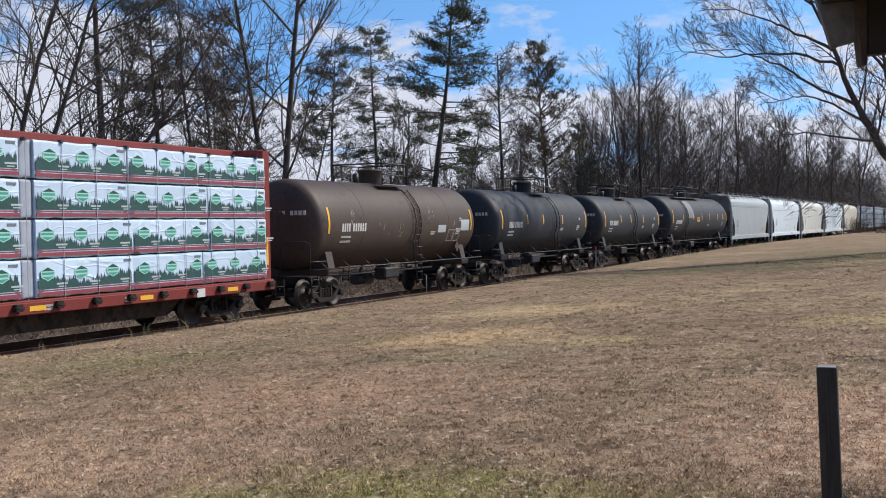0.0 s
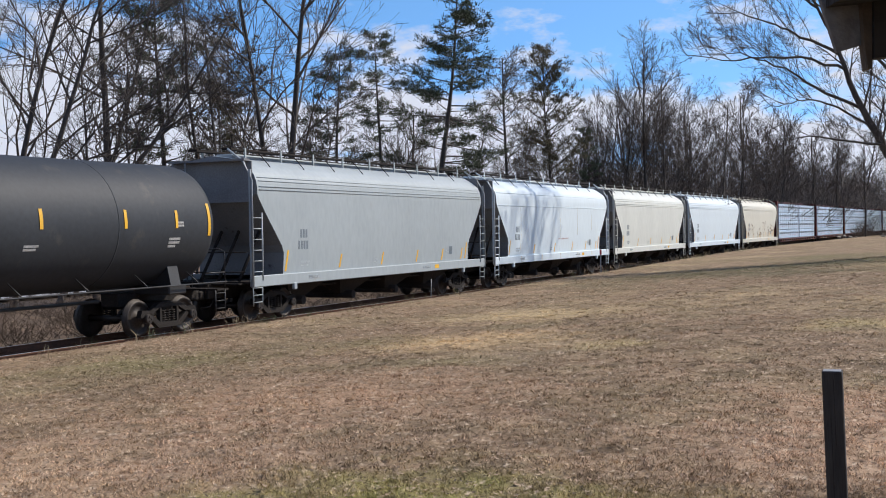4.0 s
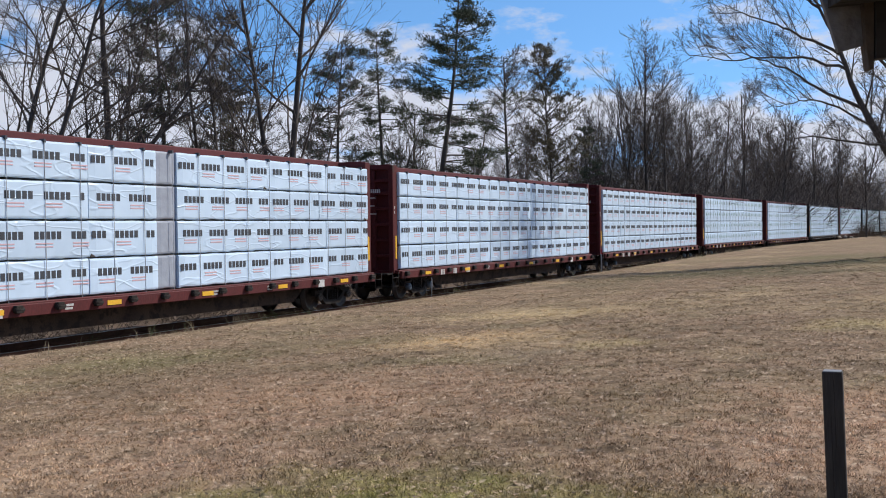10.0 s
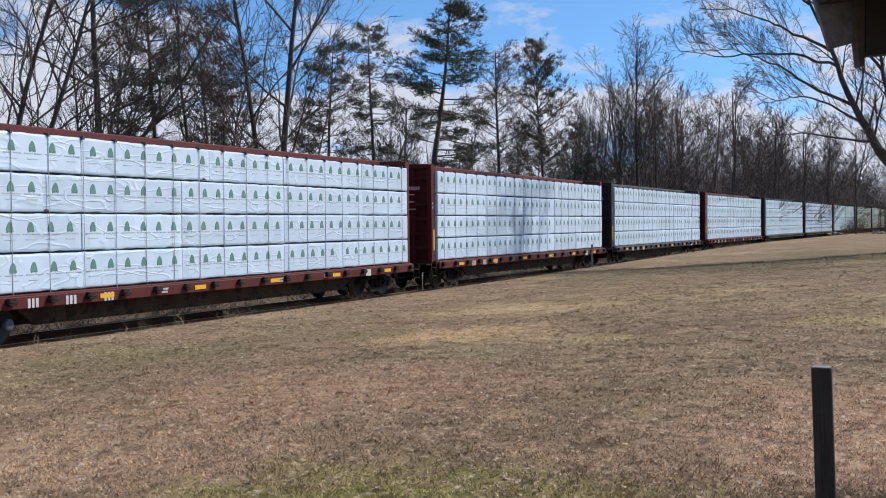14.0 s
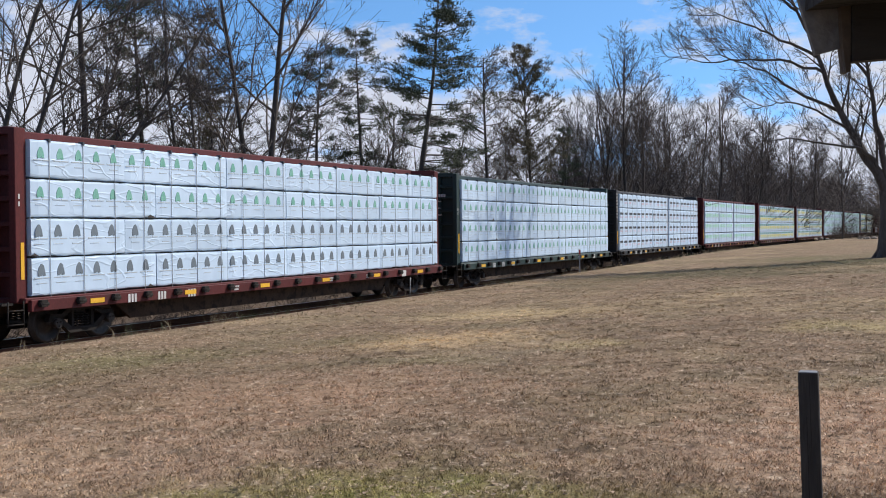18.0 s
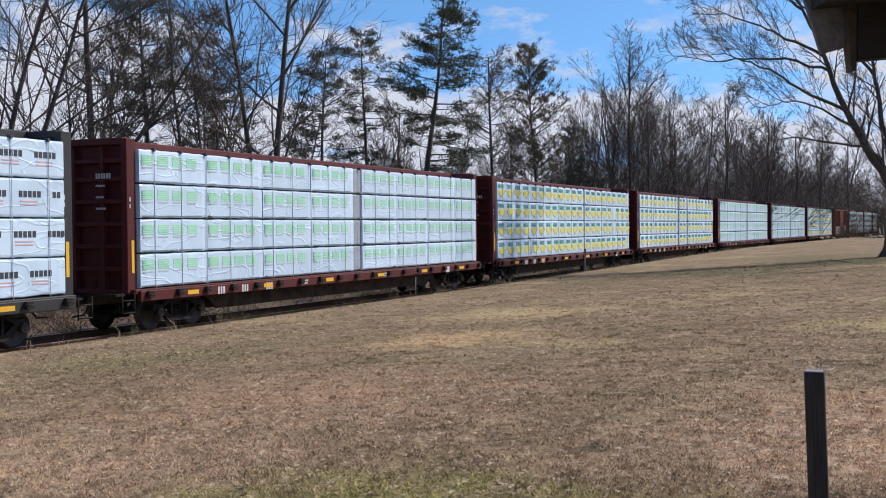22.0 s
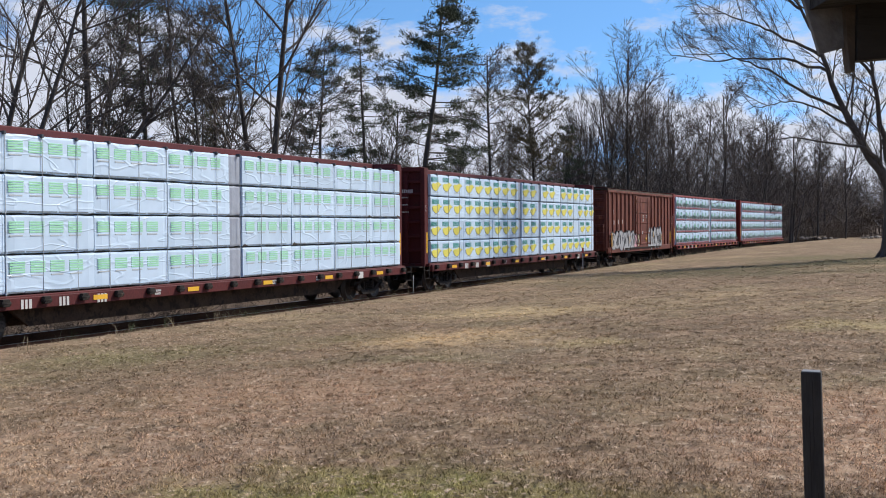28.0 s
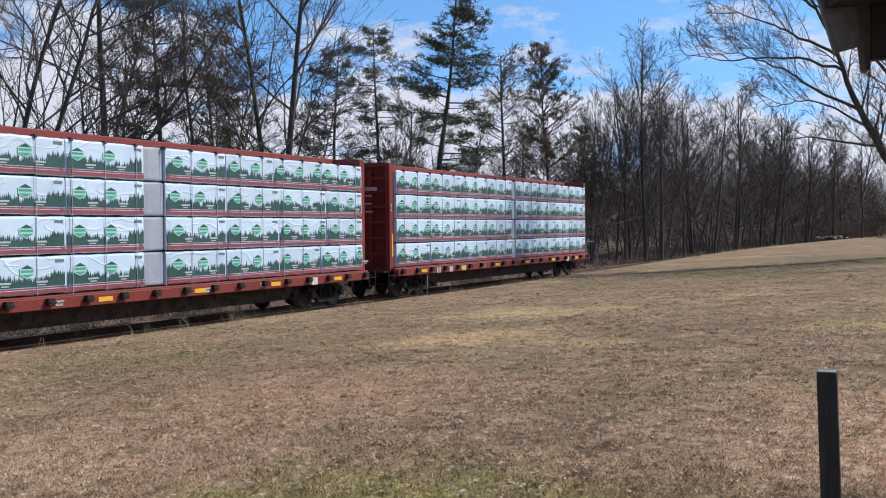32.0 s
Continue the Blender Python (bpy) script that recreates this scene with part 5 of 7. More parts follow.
def boxcar(k, paint, length, words):
    rng = random.Random(400 + k)
    car = thing("boxcar", words, "freight car")
    e = length / 2 - 0.75
    part("body", Shape().box(-e, e, -1.42, 1.42, 1.05, 4.60, 0.02), paint, car)
    part("roof", Shape().prism([(-1.50, 4.58), (1.50, 4.58), (1.50, 4.68), (0, 4.80), (-1.50, 4.68)], "x", -e - 0.05, e + 0.05), GRIME_BROWN, car, "dull ribbed steel roof")
    for i in range(16):
        x = -e + 0.6 + (2 * e - 1.2) * i / 15
        part("roof_rib", Shape().prism([(-1.48, 4.685), (-1.48, 4.72), (0, 4.84), (1.48, 4.72), (1.48, 4.685), (0, 4.805)], "x", x - 0.04, x + 0.04), RUST_RED, car)
    rib = recalc(Shape().prism([(-0.07, 0), (0.07, 0), (0.045, -0.085), (-0.045, -0.085)], "z", 1.25, 4.55).mesh("side_rib", paint))
    door = (-1.75, 1.75)
    for y in (-1, 1):
        for i in range(18):
            x = -e + 0.25 + (2 * e - 0.5) * i / 17
            if door[0] - 0.25 < x < door[1] + 0.25:
                continue
            b = part("side_rib", rib, paint, car, loc=(x, y * 1.42, 0))
            if y > 0:
                b.rotation_euler = (0, 0, math.pi)
        part("side_sill", Shape().box(-e, e, min(y * 1.40, y * 1.50), max(y * 1.40, y * 1.50), 0.92, 1.22, 0.015), paint, car)
        part("top_plate", Shape().box(-e, e, min(y * 1.42, y * 1.52), max(y * 1.42, y * 1.52), 4.46, 4.60, 0.015), paint, car)
        d = part("sliding_door", Shape().box(door[0], door[1], min(y * 1.43, y * 1.50), max(y * 1.43, y * 1.50), 1.2, 4.35, 0.01), paint, car, "ribbed sliding plug door")
        for z in (1.35, 2.0, 2.65, 3.3, 4.0):
            part("door_bar", Shape().box(door[0] + 0.05, door[1] - 0.05, min(y * 1.50, y * 1.54), max(y * 1.50, y * 1.54), z, z + 0.09, 0.01), paint, d)
        for x in (-1.6, -0.9, 0.9, 1.6):
            part("locking_rod", Shape().tube([(x, y * 1.56, 1.3), (x, y * 1.56, 4.25)], 0.022, 6), paint, d)
        part("door_track", Shape().box(door[0] - 2.6, door[1] + 2.6, min(y * 1.5, y * 1.56), max(y * 1.5, y * 1.56), 1.10, 1.17), GRIME, car)
    for sx in (-1, 1):
        for z in (1.4, 1.9, 2.4, 2.9, 3.4, 3.9, 4.3):
            part("end_corrugation", Shape().box(min(sx * e, sx * (e + 0.07)), max(sx * e, sx * (e + 0.07)), -1.3, 1.3, z, z + 0.22, 0.03), paint, car)
        ladder("side_ladder", car, paint, sx * (e - 0.35), -1.53, 0.6, 3.2 if sx > 0 else 2.4, 0.45, 7)
        ladder("end_ladder", car, paint, sx * (e + 0.12), -1.05, 1.0, 2.6, 0.45, 5, "y")
        part("reflector", Shape().box(sx * (e - 0.75) - 0.05, sx * (e - 0.75) + 0.05, -1.53, -1.51, 1.3, 2.1), REFLECT_YELLOW, car, "yellow reflector strip")
    part("underframe", Shape().box(-e - 0.4, e + 0.4, -0.3, 0.3, 0.62, 1.0).box(-3.0, 3.0, -1.2, 1.2, 0.8, 0.95).tube([(-2.4, -0.8, 0.7), (-1.0, -0.8, 0.7)], 0.2, 10), GRIME, car)
    marks(car, rng, -e + 1.2, -1.435, 3.42, [(0.28, 2)], LETTER_WHITE)
    for q in range(3):
        marks(car, rng, -e + 1.28 + 0.88 * q, -1.435, 2.86, [(0.26, 2)], LETTER_WHITE)
    for x, z in ((-0.3, 3.2), (0.45, 3.2), (-0.3, 2.95), (-0.45, 2.15)):
        marks(car, rng, x, -1.555, z, [(0.07, 5), (0.06, 5)], LETTER_WHITE, "stencil")
    for x, z, w, h in ((0.5, 1.5, 0.06, 0.42), (0.36, 1.66, 0.36, 0.08), (2.4, 1.75, 0.06, 0.4), (4.4, 1.5, 0.07, 0.45), (-3.4, 1.45, 0.07, 0.4)):
        part("reflector", Shape().box(x, x + w, -1.562, -1.555, z, z + h), REFLECT_YELLOW, car, "yellow reflector mark")
    # spray paint along the lower side: rounded shapes with dark outlines
    for x0, x1, z0, z1, mat, n in ((-e + 0.7, -2.3, 1.05, 2.2, SPRAY_WHITE, 6), (-2.3, -1.5, 1.15, 2.0, SPRAY_PINK, 1), (-1.45, -1.0, 1.2, 1.95, SPRAY_CREAM, 1), (1.2, 4.7, 1.0, 2.35, SPRAY_WHITE, 5)):
        for i in range(n):
            cx = x0 + (x1 - x0) * (i + 0.5) / n
            w = (x1 - x0) / n * 0.60
            ring = []
            for q in range(14):
                a = 2 * math.pi * q / 14
                f = rng.uniform(0.82, 1.2)
                sq = 1 / max(abs(math.cos(a)), abs(math.sin(a))) ** 0.55
                ring.append((cx + w * f * sq * math.cos(a) * 0.9, (z0 + z1) / 2 + (z1 - z0) / 2 * f * sq * math.sin(a) * 0.9))
            ring = [(a, max(b, 1.0)) for a, b in ring]
            y = -1.509 - 0.0012 * i
            g = part("graffiti", Shape().prism([(cx + (a - cx) * 1.17, (b - 1.6) * 1.10 + 1.6) for a, b in ring], "y", y, y + 0.09), SPRAY_BLACK, car, "spray-painted outline")
            part("graffiti_fill", Shape().prism(ring, "y", y - 0.006, y), mat, g)
            hole = Shape()
            for _ in range(6):
                hx, hz = cx + rng.uniform(-0.5, 0.5) * w, 1.65 + rng.uniform(-0.3, 0.3)
                hole.prism([(hx + 0.09 * rng.uniform(0.3, 1.2) * math.cos(q), hz + 0.16 * rng.uniform(0.4, 1.2) * math.sin(q)) for q in [0.9 * j for j in range(7)]], "y", y - 0.012, y - 0.006)
            for _ in range(3):
                hx, hz, tilt = cx + rng.uniform(-0.6, 0.6) * w, 1.6 + rng.uniform(-0.35, 0.2), rng.uniform(-0.3, 0.3)
                hole.prism([(hx - 0.025, hz), (hx + 0.025, hz), (hx + 0.03 + tilt * 0.5, hz + 0.25), (hx + 0.03 + tilt, hz + 0.5), (hx - 0.02 + tilt, hz + 0.5), (hx - 0.025 + tilt * 0.5, hz + 0.25)], "y", y - 0.012, y - 0.006)
            part("graffiti_line", hole, SPRAY_BLACK, g)["kind"] = "stuff"
    truck(car, -(length / 2 - 2.6)), truck(car, length / 2 - 2.6), couplers(car, length / 2)
    return car


# ---- the train, from its front ----
def span(k):
    return COUPLED[k + 1] - COUPLED[k], (COUPLED[k] + COUPLED[k + 1]) / 2


CARS = []
SIXTEEN = [4.85, 4.85, 4.0, 4.6, 3.9]
EIGHT = [2.75, 2.75, 2.75, 2.75, -0.6, 2.65, 2.65, 2.65, 2.65]
FOREST, WORDED, EMBLEMS, STRIPED, CRESCENTS = "lumber in forest-print white wrap", "lumber in black-lettered white wrap", "white-wrapped lumber with green emblems", "white-wrapped lumber with green stripes", "white-wrapped lumber with yellow crescents"
RUN = [
    (0, BRIGHT_RED, "forest", [3.1, 3.1, 3.1, 3.0, -0.42, 3.15, 3.0, 3.18], FOREST),
    (10, RUST_RED, "word", [4.85, 3.6, 2.4, -0.79, 4.2, 3.15, 3.15], WORDED),
    (11, RUST_RED, "word", [4.85, 4.9, 3.4, 4.9, 4.2], WORDED),
    (12, RUST_RED, "word", [3.2, 4.0, 5.0, 5.0, 5.05], WORDED),
    (13, RUST_RED, "pine", [4.85, 3.65, 4.85, 4.85, 3.85], EMBLEMS),
    (14, RUST_RED, "pine", SIXTEEN, EMBLEMS),
    (15, CAR_BLACK, "pine", [4.85, 4.85, 4.2, 2.9, 2.6, 2.7], EMBLEMS),
    (16, RUST_RED, ("slate", "slate", "emblem", "emblem"), [4.3, 3.1, 3.1, 3.1, 3.1, 2.7, 2.7], "white-wrapped lumber with mixed emblems"),
    (17, CAR_GREEN, "emblem", [4.0, 3.65, 4.85, 4.85, 4.4], EMBLEMS),
    (18, CAR_BLACK, "small", [4.0, 4.0, 4.1, -0.5, 3.4, 3.3, 3.2], WORDED),
    (19, RUST_RED, "stripes", EIGHT, STRIPED),
    (20, RUST_RED, "crescent", [4.2, 4.2, 4.1, -0.2, 3.2, 3.1, 3.1], CRESCENTS),
    (21, RUST_RED, "crescent", [3.3, 3.3, 3.2, -0.45, 2.3, -0.35, 3.1, 3.0, 3.0], CRESCENTS),
    (22, RUST_RED, "stripes", EIGHT, STRIPED),
    (23, RUST_RED, "stripes", EIGHT, STRIPED),
    (24, RUST_RED, "crescent", [3.3, 3.3, 3.3, -0.4, 2.4, -0.3, 3.1, 3.2, 3.2], CRESCENTS),
    (26, BRIGHT_RED, "forest", [2.68, 2.68, 2.68, 2.68, -0.8, 2.6, 2.64, 2.35, 3.18], FOREST),
    (27, BRIGHT_RED, "forest", [2.8, 2.8, 2.8, 2.8, -0.5, 2.65, 2.65, 2.65, 2.65], FOREST),
]
for k, paint, kinds, columns, words in RUN:
    CARS.append((k, centerbeam(k, paint, kinds, columns, words)))
for k, paint, words, lp in ((1, TANK_BROWN, "faded brown tank car with dirty lettering", False), (2, TANK_BLACK, "black tank car with white lettering and yellow strips", False),
                            (3, TANK_BLACK, "black tank car with white lettering", False), (4, TANK_BLACK, "long black tank car with grey patch and yellow placard", True)):
    car, half, hug = tank_car(k, paint, span(k)[0], words, lp)
    if k == 4:
        patch = Shape()
        vs = [(-3.95 + 1.6 * e, -1.586 * math.cos(a), 2.78 + 1.586 * math.sin(a)) for a in [0.02 + 0.11 * q for q in range(9)] for e in (0, 1)]
        patch.add(vs, [(2 * q, 2 * q + 1, 2 * q + 3, 2 * q + 2) for q in range(8)], True)
        part("paint_patch", patch, HOP_END, car, "lighter grey repaint patch")
        part("placard", strip(-1.45, -1.45, 0.73, 2.55, 2.88, hug, 0.008), REFLECT_YELLOW, car, "yellow warning placard")
        marks(car, random.Random(44), -1.36, lambda z: hug(z) - 0.008, 2.84, [(0.09, 11), (0.07, 12)], INK_BLACK, "stencil")
    CARS.append((k, car))
for k, paint, words in ((5, HOP_GREY, "light grey covered hopper with dark streaks"), (6, HOP_WHITE, "white covered hopper with yellow slashes"), (7, HOP_PALE, "ivory covered hopper with dark lettering"),
                        (8, HOP_WHITE, "clean white covered hopper"), (9, HOP_CREAM, "cream covered hopper with rust spots and runs")):
    car, e = hopper_car(k, paint, span(k)[0], words)
    if k == 9:
        rng = random.Random(9)
        for i in range(64):
            x, z = rng.uniform(-e + 2.2, e - 1.6), 1.6 + abs(rng.gauss(0, 0.55))
            if z > 2.9:
                continue
            h = rng.uniform(0.025, 0.085)
            ring = [(x + h * rng.uniform(0.7, 1.2) * math.cos(a), z + h * rng.uniform(0.7, 1.2) * math.sin(a)) for a in [0.8 * q for q in range(8)]]
            y = hopper_side(z)
            run = rng.uniform(0.25, 0.7) * (0.6 + h * 10)
            spot = part("rust_spot", Shape().prism(ring, "y", y - 0.012, y + 0.01), RUST, car, "brown rust spot")
            part("rust_run", strip(x - h * 0.2, x - h * 0.3, h * 0.5, max(1.36, z - run), z, hopper_side), RUST_RUN, spot)
    CARS.append((k, car))
CARS.append((25, boxcar(25, BOX_RED, span(25)[0], "faded red boxcar with spray-painted lower side")))


# ---- the ground: lawn on the near side, ditch and wood floor behind the track ----
def ease(t):
    t = min(max(t, 0.0), 1.0)
    return t * t * (3 - 2 * t)


def relief(x, y):
    """Hummocks and hollows of the rough lawn, a few centimetres high; numbers or arrays."""
    a = np.sin(2.1 * x + 1.7 * np.sin(1.3 * y + 0.6)) * np.sin(2.6 * y + 1.9 * np.sin(1.1 * x))
    b = np.sin(6.3 * x + 2.3 * np.sin(4.1 * y + x)) * np.sin(7.1 * y + 2.1 * np.sin(3.7 * x - y))
    c = np.sin(14 * x + 2.0 * np.sin(9 * y)) * np.sin(13 * y + 2.2 * np.sin(11 * x))
    return (0.018 * a + 0.019 * b + 0.009 * c) * np.clip((80 - y) / 30, 0, 1)


def ground_z(s, u):
    """Height at s along the track and u off it (towards the camera)."""
    if u >= 1.9:
        crest = 0.20 + 0.42 * ease((s + 15) / 75)
        z = crest + (0.93 - crest) * ease((u - 2.6) / 18) - (crest + 0.35) * (1 - ease((u - 1.9) / 0.9))
        if u > 3.5:
            z += 0.05 * noise.noise((s * 0.13, u * 0.13, 0)) + 0.018 * noise.noise((s * 0.9, u * 0.9, 3)) * min(1, 60 / max(u, 60))
        return z
    if u > -1.9:
        return -0.62
    return -0.55 + 0.35 * ease((-u - 4) / 8) + (0.10 * noise.noise((s * 0.1, u * 0.1, 7)) if u < -4 else 0)


def cuts(pairs):
    """Steps: (end, step) pairs from a start."""
    out = [pairs[0]]
    for end, step in pairs[1:]:
        n = max(1, round(abs(end - out[-1]) / step))
        a = out[-1]
        out += [a + (end - a) * (i + 1) / n for i in range(n)]
    return out


def wide_line(s, u):
    """on_line, carried on straight past the laid ends."""
    k = min(max(s, -639), 638)
    x, y, h = on_line(k, u)
    return x + (s - k) * math.cos(h), y + (s - k) * math.sin(h)


def make_ground():
    ss = cuts([-2600, (-640, 300), (-90, 50), (-56, 4), (-47, 0.8), (-10, 0.16), (20, 0.3), (50, 0.8), (130, 3), (640, 30), (2600, 300)])
    uu = cuts([-2600, (-200, 400), (-40, 20), (-6, 4), (-1.9, 0.6), (1.9, 1.9), (3.2, 0.15), (26, 0.17), (40, 1.5), (200, 20), (2600, 400)])
    vs = []
    for s in ss:
        for u in uu:
            x, y = wide_line(s, u)
            vs.append((x, y, ground_z(s, u) + (float(relief(x, y)) * min(1, (u - 2.6) / 1.5) if u > 2.6 else 0)))
    n = len(uu)
    fs, mats = [], []
    for i in range(len(ss) - 1):
        for j in range(n - 1):
            fs.append((i * n + j, (i + 1) * n + j, (i + 1) * n + j + 1, i * n + j + 1))
            mats.append(0 if uu[j] >= 1.8 else 1)
    me = bpy.data.meshes.new("ground")
    me.from_pydata(vs, [], fs)
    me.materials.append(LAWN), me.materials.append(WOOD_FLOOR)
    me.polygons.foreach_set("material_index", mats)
    me.polygons.foreach_set("use_smooth", [True] * len(fs))
    recalc(me)
    return tagged(new("ground", me), "dormant brown lawn with straw and green patches and painted tree shadow", "lawn", kind="structure")


WATER = surf("pond_water", (0.03, 0.04, 0.04), (0.02, 0.03, 0.03), 0.06, coarse=0.5, fine=3, bump=0.05)
POST_BROWN = surf("brown_board", (0.11, 0.08, 0.055), (0.06, 0.045, 0.032), 0.9, coarse=3, bump=0.5)
WOOD_FLOOR = surf("leafy_wood_floor", (0.16, 0.105, 0.065), (0.08, 0.055, 0.036), 0.95, coarse=0.8, fine=9, bump=1.0, stain=(0.22, 0.17, 0.11), stain_at=0.6)
make_ground()


def swept(name, label, category, prof, mat, first=-600, last=600, off=0.0):
    """A profile of (u, z) swept along the line."""
    ss = cuts([first, (-60, 20), (140, 4), (last, 20)])
    n = len(prof)
    vs = []
    for s in ss:
        for u, z in prof:
            x, y, _ = on_line(s, u + off)
            vs.append((x, y, z))
    fs = [(i * n + j, (i + 1) * n + j, (i + 1) * n + (j + 1) % n, i * n + (j + 1) % n) for i in range(len(ss) - 1) for j in range(n)]
    sh = Shape()
    sh.add(vs, fs)
    return thing(name, label, category, kind="structure", shape=sh, material=mat)


swept("ballast_bed", "dark stained stone ballast", "ballast", [(-2.6, -0.62), (-1.6, -0.24), (0, -0.22), (1.6, -0.24), (2.3, -0.5), (2.3, -0.7), (-2.6, -0.7)], BALLAST)
for off in (-0.755, 0.755):
    r = swept("rail", "worn brown steel rail", "rail", [(-0.07, -0.18), (-0.07, -0.165), (-0.012, -0.14), (-0.012, -0.045), (-0.036, -0.035), (-0.036, -0.004), (0.036, -0.004), (0.036, -0.035), (0.012, -0.045), (0.012, -0.14), (0.07, -0.165), (0.07, -0.18)], RAIL_STEEL, off=off)
    h = swept("railhead", "", "", [(-0.03, -0.004), (-0.026, 0.0), (0.026, 0.0), (0.03, -0.004)], RAIL_TOP, off=off)
    h.parent = r
    del h["kind"]


# ---- trees ----
def grow(rng, p, d, length, r, level, out, spec, depth=0):
    """One branch and its twigs: a wandering tapered tube, thinner at each level."""
    segs = spec["segs"][level]
    pts, rs = [p.copy()], [r]
    q, dd = p.copy(), d.normalized()
    for i in range(segs):
        k = spec["wander"][level]
        dd = (dd + Vector((rng.gauss(0, k), rng.gauss(0, k), rng.gauss(0, k) + spec["rise"][level]))).normalized()
        q = q + dd * (length / segs)
        pts.append(q.copy())
        rs.append(max(spec.get("least", 0.004), r * (1 - (i + 1) / segs * (0.75 if level == 0 else 0.8))))
    (ribbon if level >= spec.get("flat", 3) else Shape.tube)(out[min(level, 1)], pts, rs, spec["sides"][level], False)
    if level + 1 >= len(spec["kids"]) + 1 or level >= spec["depth"]:
        return
    n = spec["kids"][level]
    for j in range(n):
        f = spec["from"][level] + (0.98 - spec["from"][level]) * (j + rng.random()) / n
        x = f * segs
        i = min(int(x), segs - 1)
        base = pts[i].lerp(pts[i + 1], x - i)
        along = (pts[i + 1] - pts[i]).normalized()
        side = along.cross(Vector((rng.gauss(0, 1), rng.gauss(0, 1), rng.gauss(0, 1)))).normalized()
        ang = math.radians(rng.uniform(*spec["angle"][level]))
        nd = along * math.cos(ang) + side * math.sin(ang)
        ln = length * spec["ratio"][level] * (1 - 0.55 * f) * rng.uniform(0.7, 1.3)
        grow(rng, base, nd, ln, max(spec.get("least", 0.004) * 1.4, min(rs[i] * 0.62, r * spec["thin"][level])), level + 1, out, spec)


def ribbon(shape, pts, rs, *_):
    """A flat twig, two faces wide at most."""
    d = (pts[-1] - pts[0]).normalized()
    w = d.cross(Vector((noise.random() - 0.5, noise.random() - 0.5, noise.random() - 0.5))).normalized()
    vs = []
    for p, r in zip(pts, rs):
        vs += [tuple(p - w * r), tuple(p + w * r)]
    shape.add(vs, [(2 * i, 2 * i + 1, 2 * i + 3, 2 * i + 2) for i in range(len(pts) - 1)])


BARE = {"segs": [9, 6, 4, 3, 1], "sides": [8, 5, 4, 3, 3], "wander": [0.05, 0.11, 0.11, 0.12, 0.1], "rise": [0.03, 0.07, 0.06, 0.04, 0.03],
        "kids": [16, 9, 6, 3], "from": [0.28, 0.2, 0.15, 0.1], "angle": [(25, 58), (22, 50), (20, 45), (18, 42)], "ratio": [0.52, 0.54, 0.6, 0.65], "thin": [0.36, 0.48, 0.5, 0.6], "depth": 4, "least": 0.0062}


def bare_parts(seed, height, r, stems=(), **over):
    """A leafless tree; stems: further trunks from the same foot, (lean in x, lean in y, part of the height)."""
    rng = random.Random(seed)
    out = (Shape(), Shape())
    spec = dict(BARE, **over)
    extra = []
    for sx, sy, k in stems:
        extra.append(Shape())
        grow(rng, Vector((sx * 1.2, sy * 1.2, -0.3)), Vector((sx, sy, 1)), height * k, r * ((0.55 + 0.3 * k) if abs(sx) < 0.15 else 0.42), 0, (extra[-1], out[1]), spec)
    grow(rng, Vector((0, 0, -0.3)), Vector((rng.gauss(0, 0.05), rng.gauss(0, 0.05), 1)), height + 0.3, r, 0, out, spec)
    return [("trunk", out[0]), *(("stem", s) for s in extra), ("crown", out[1])]


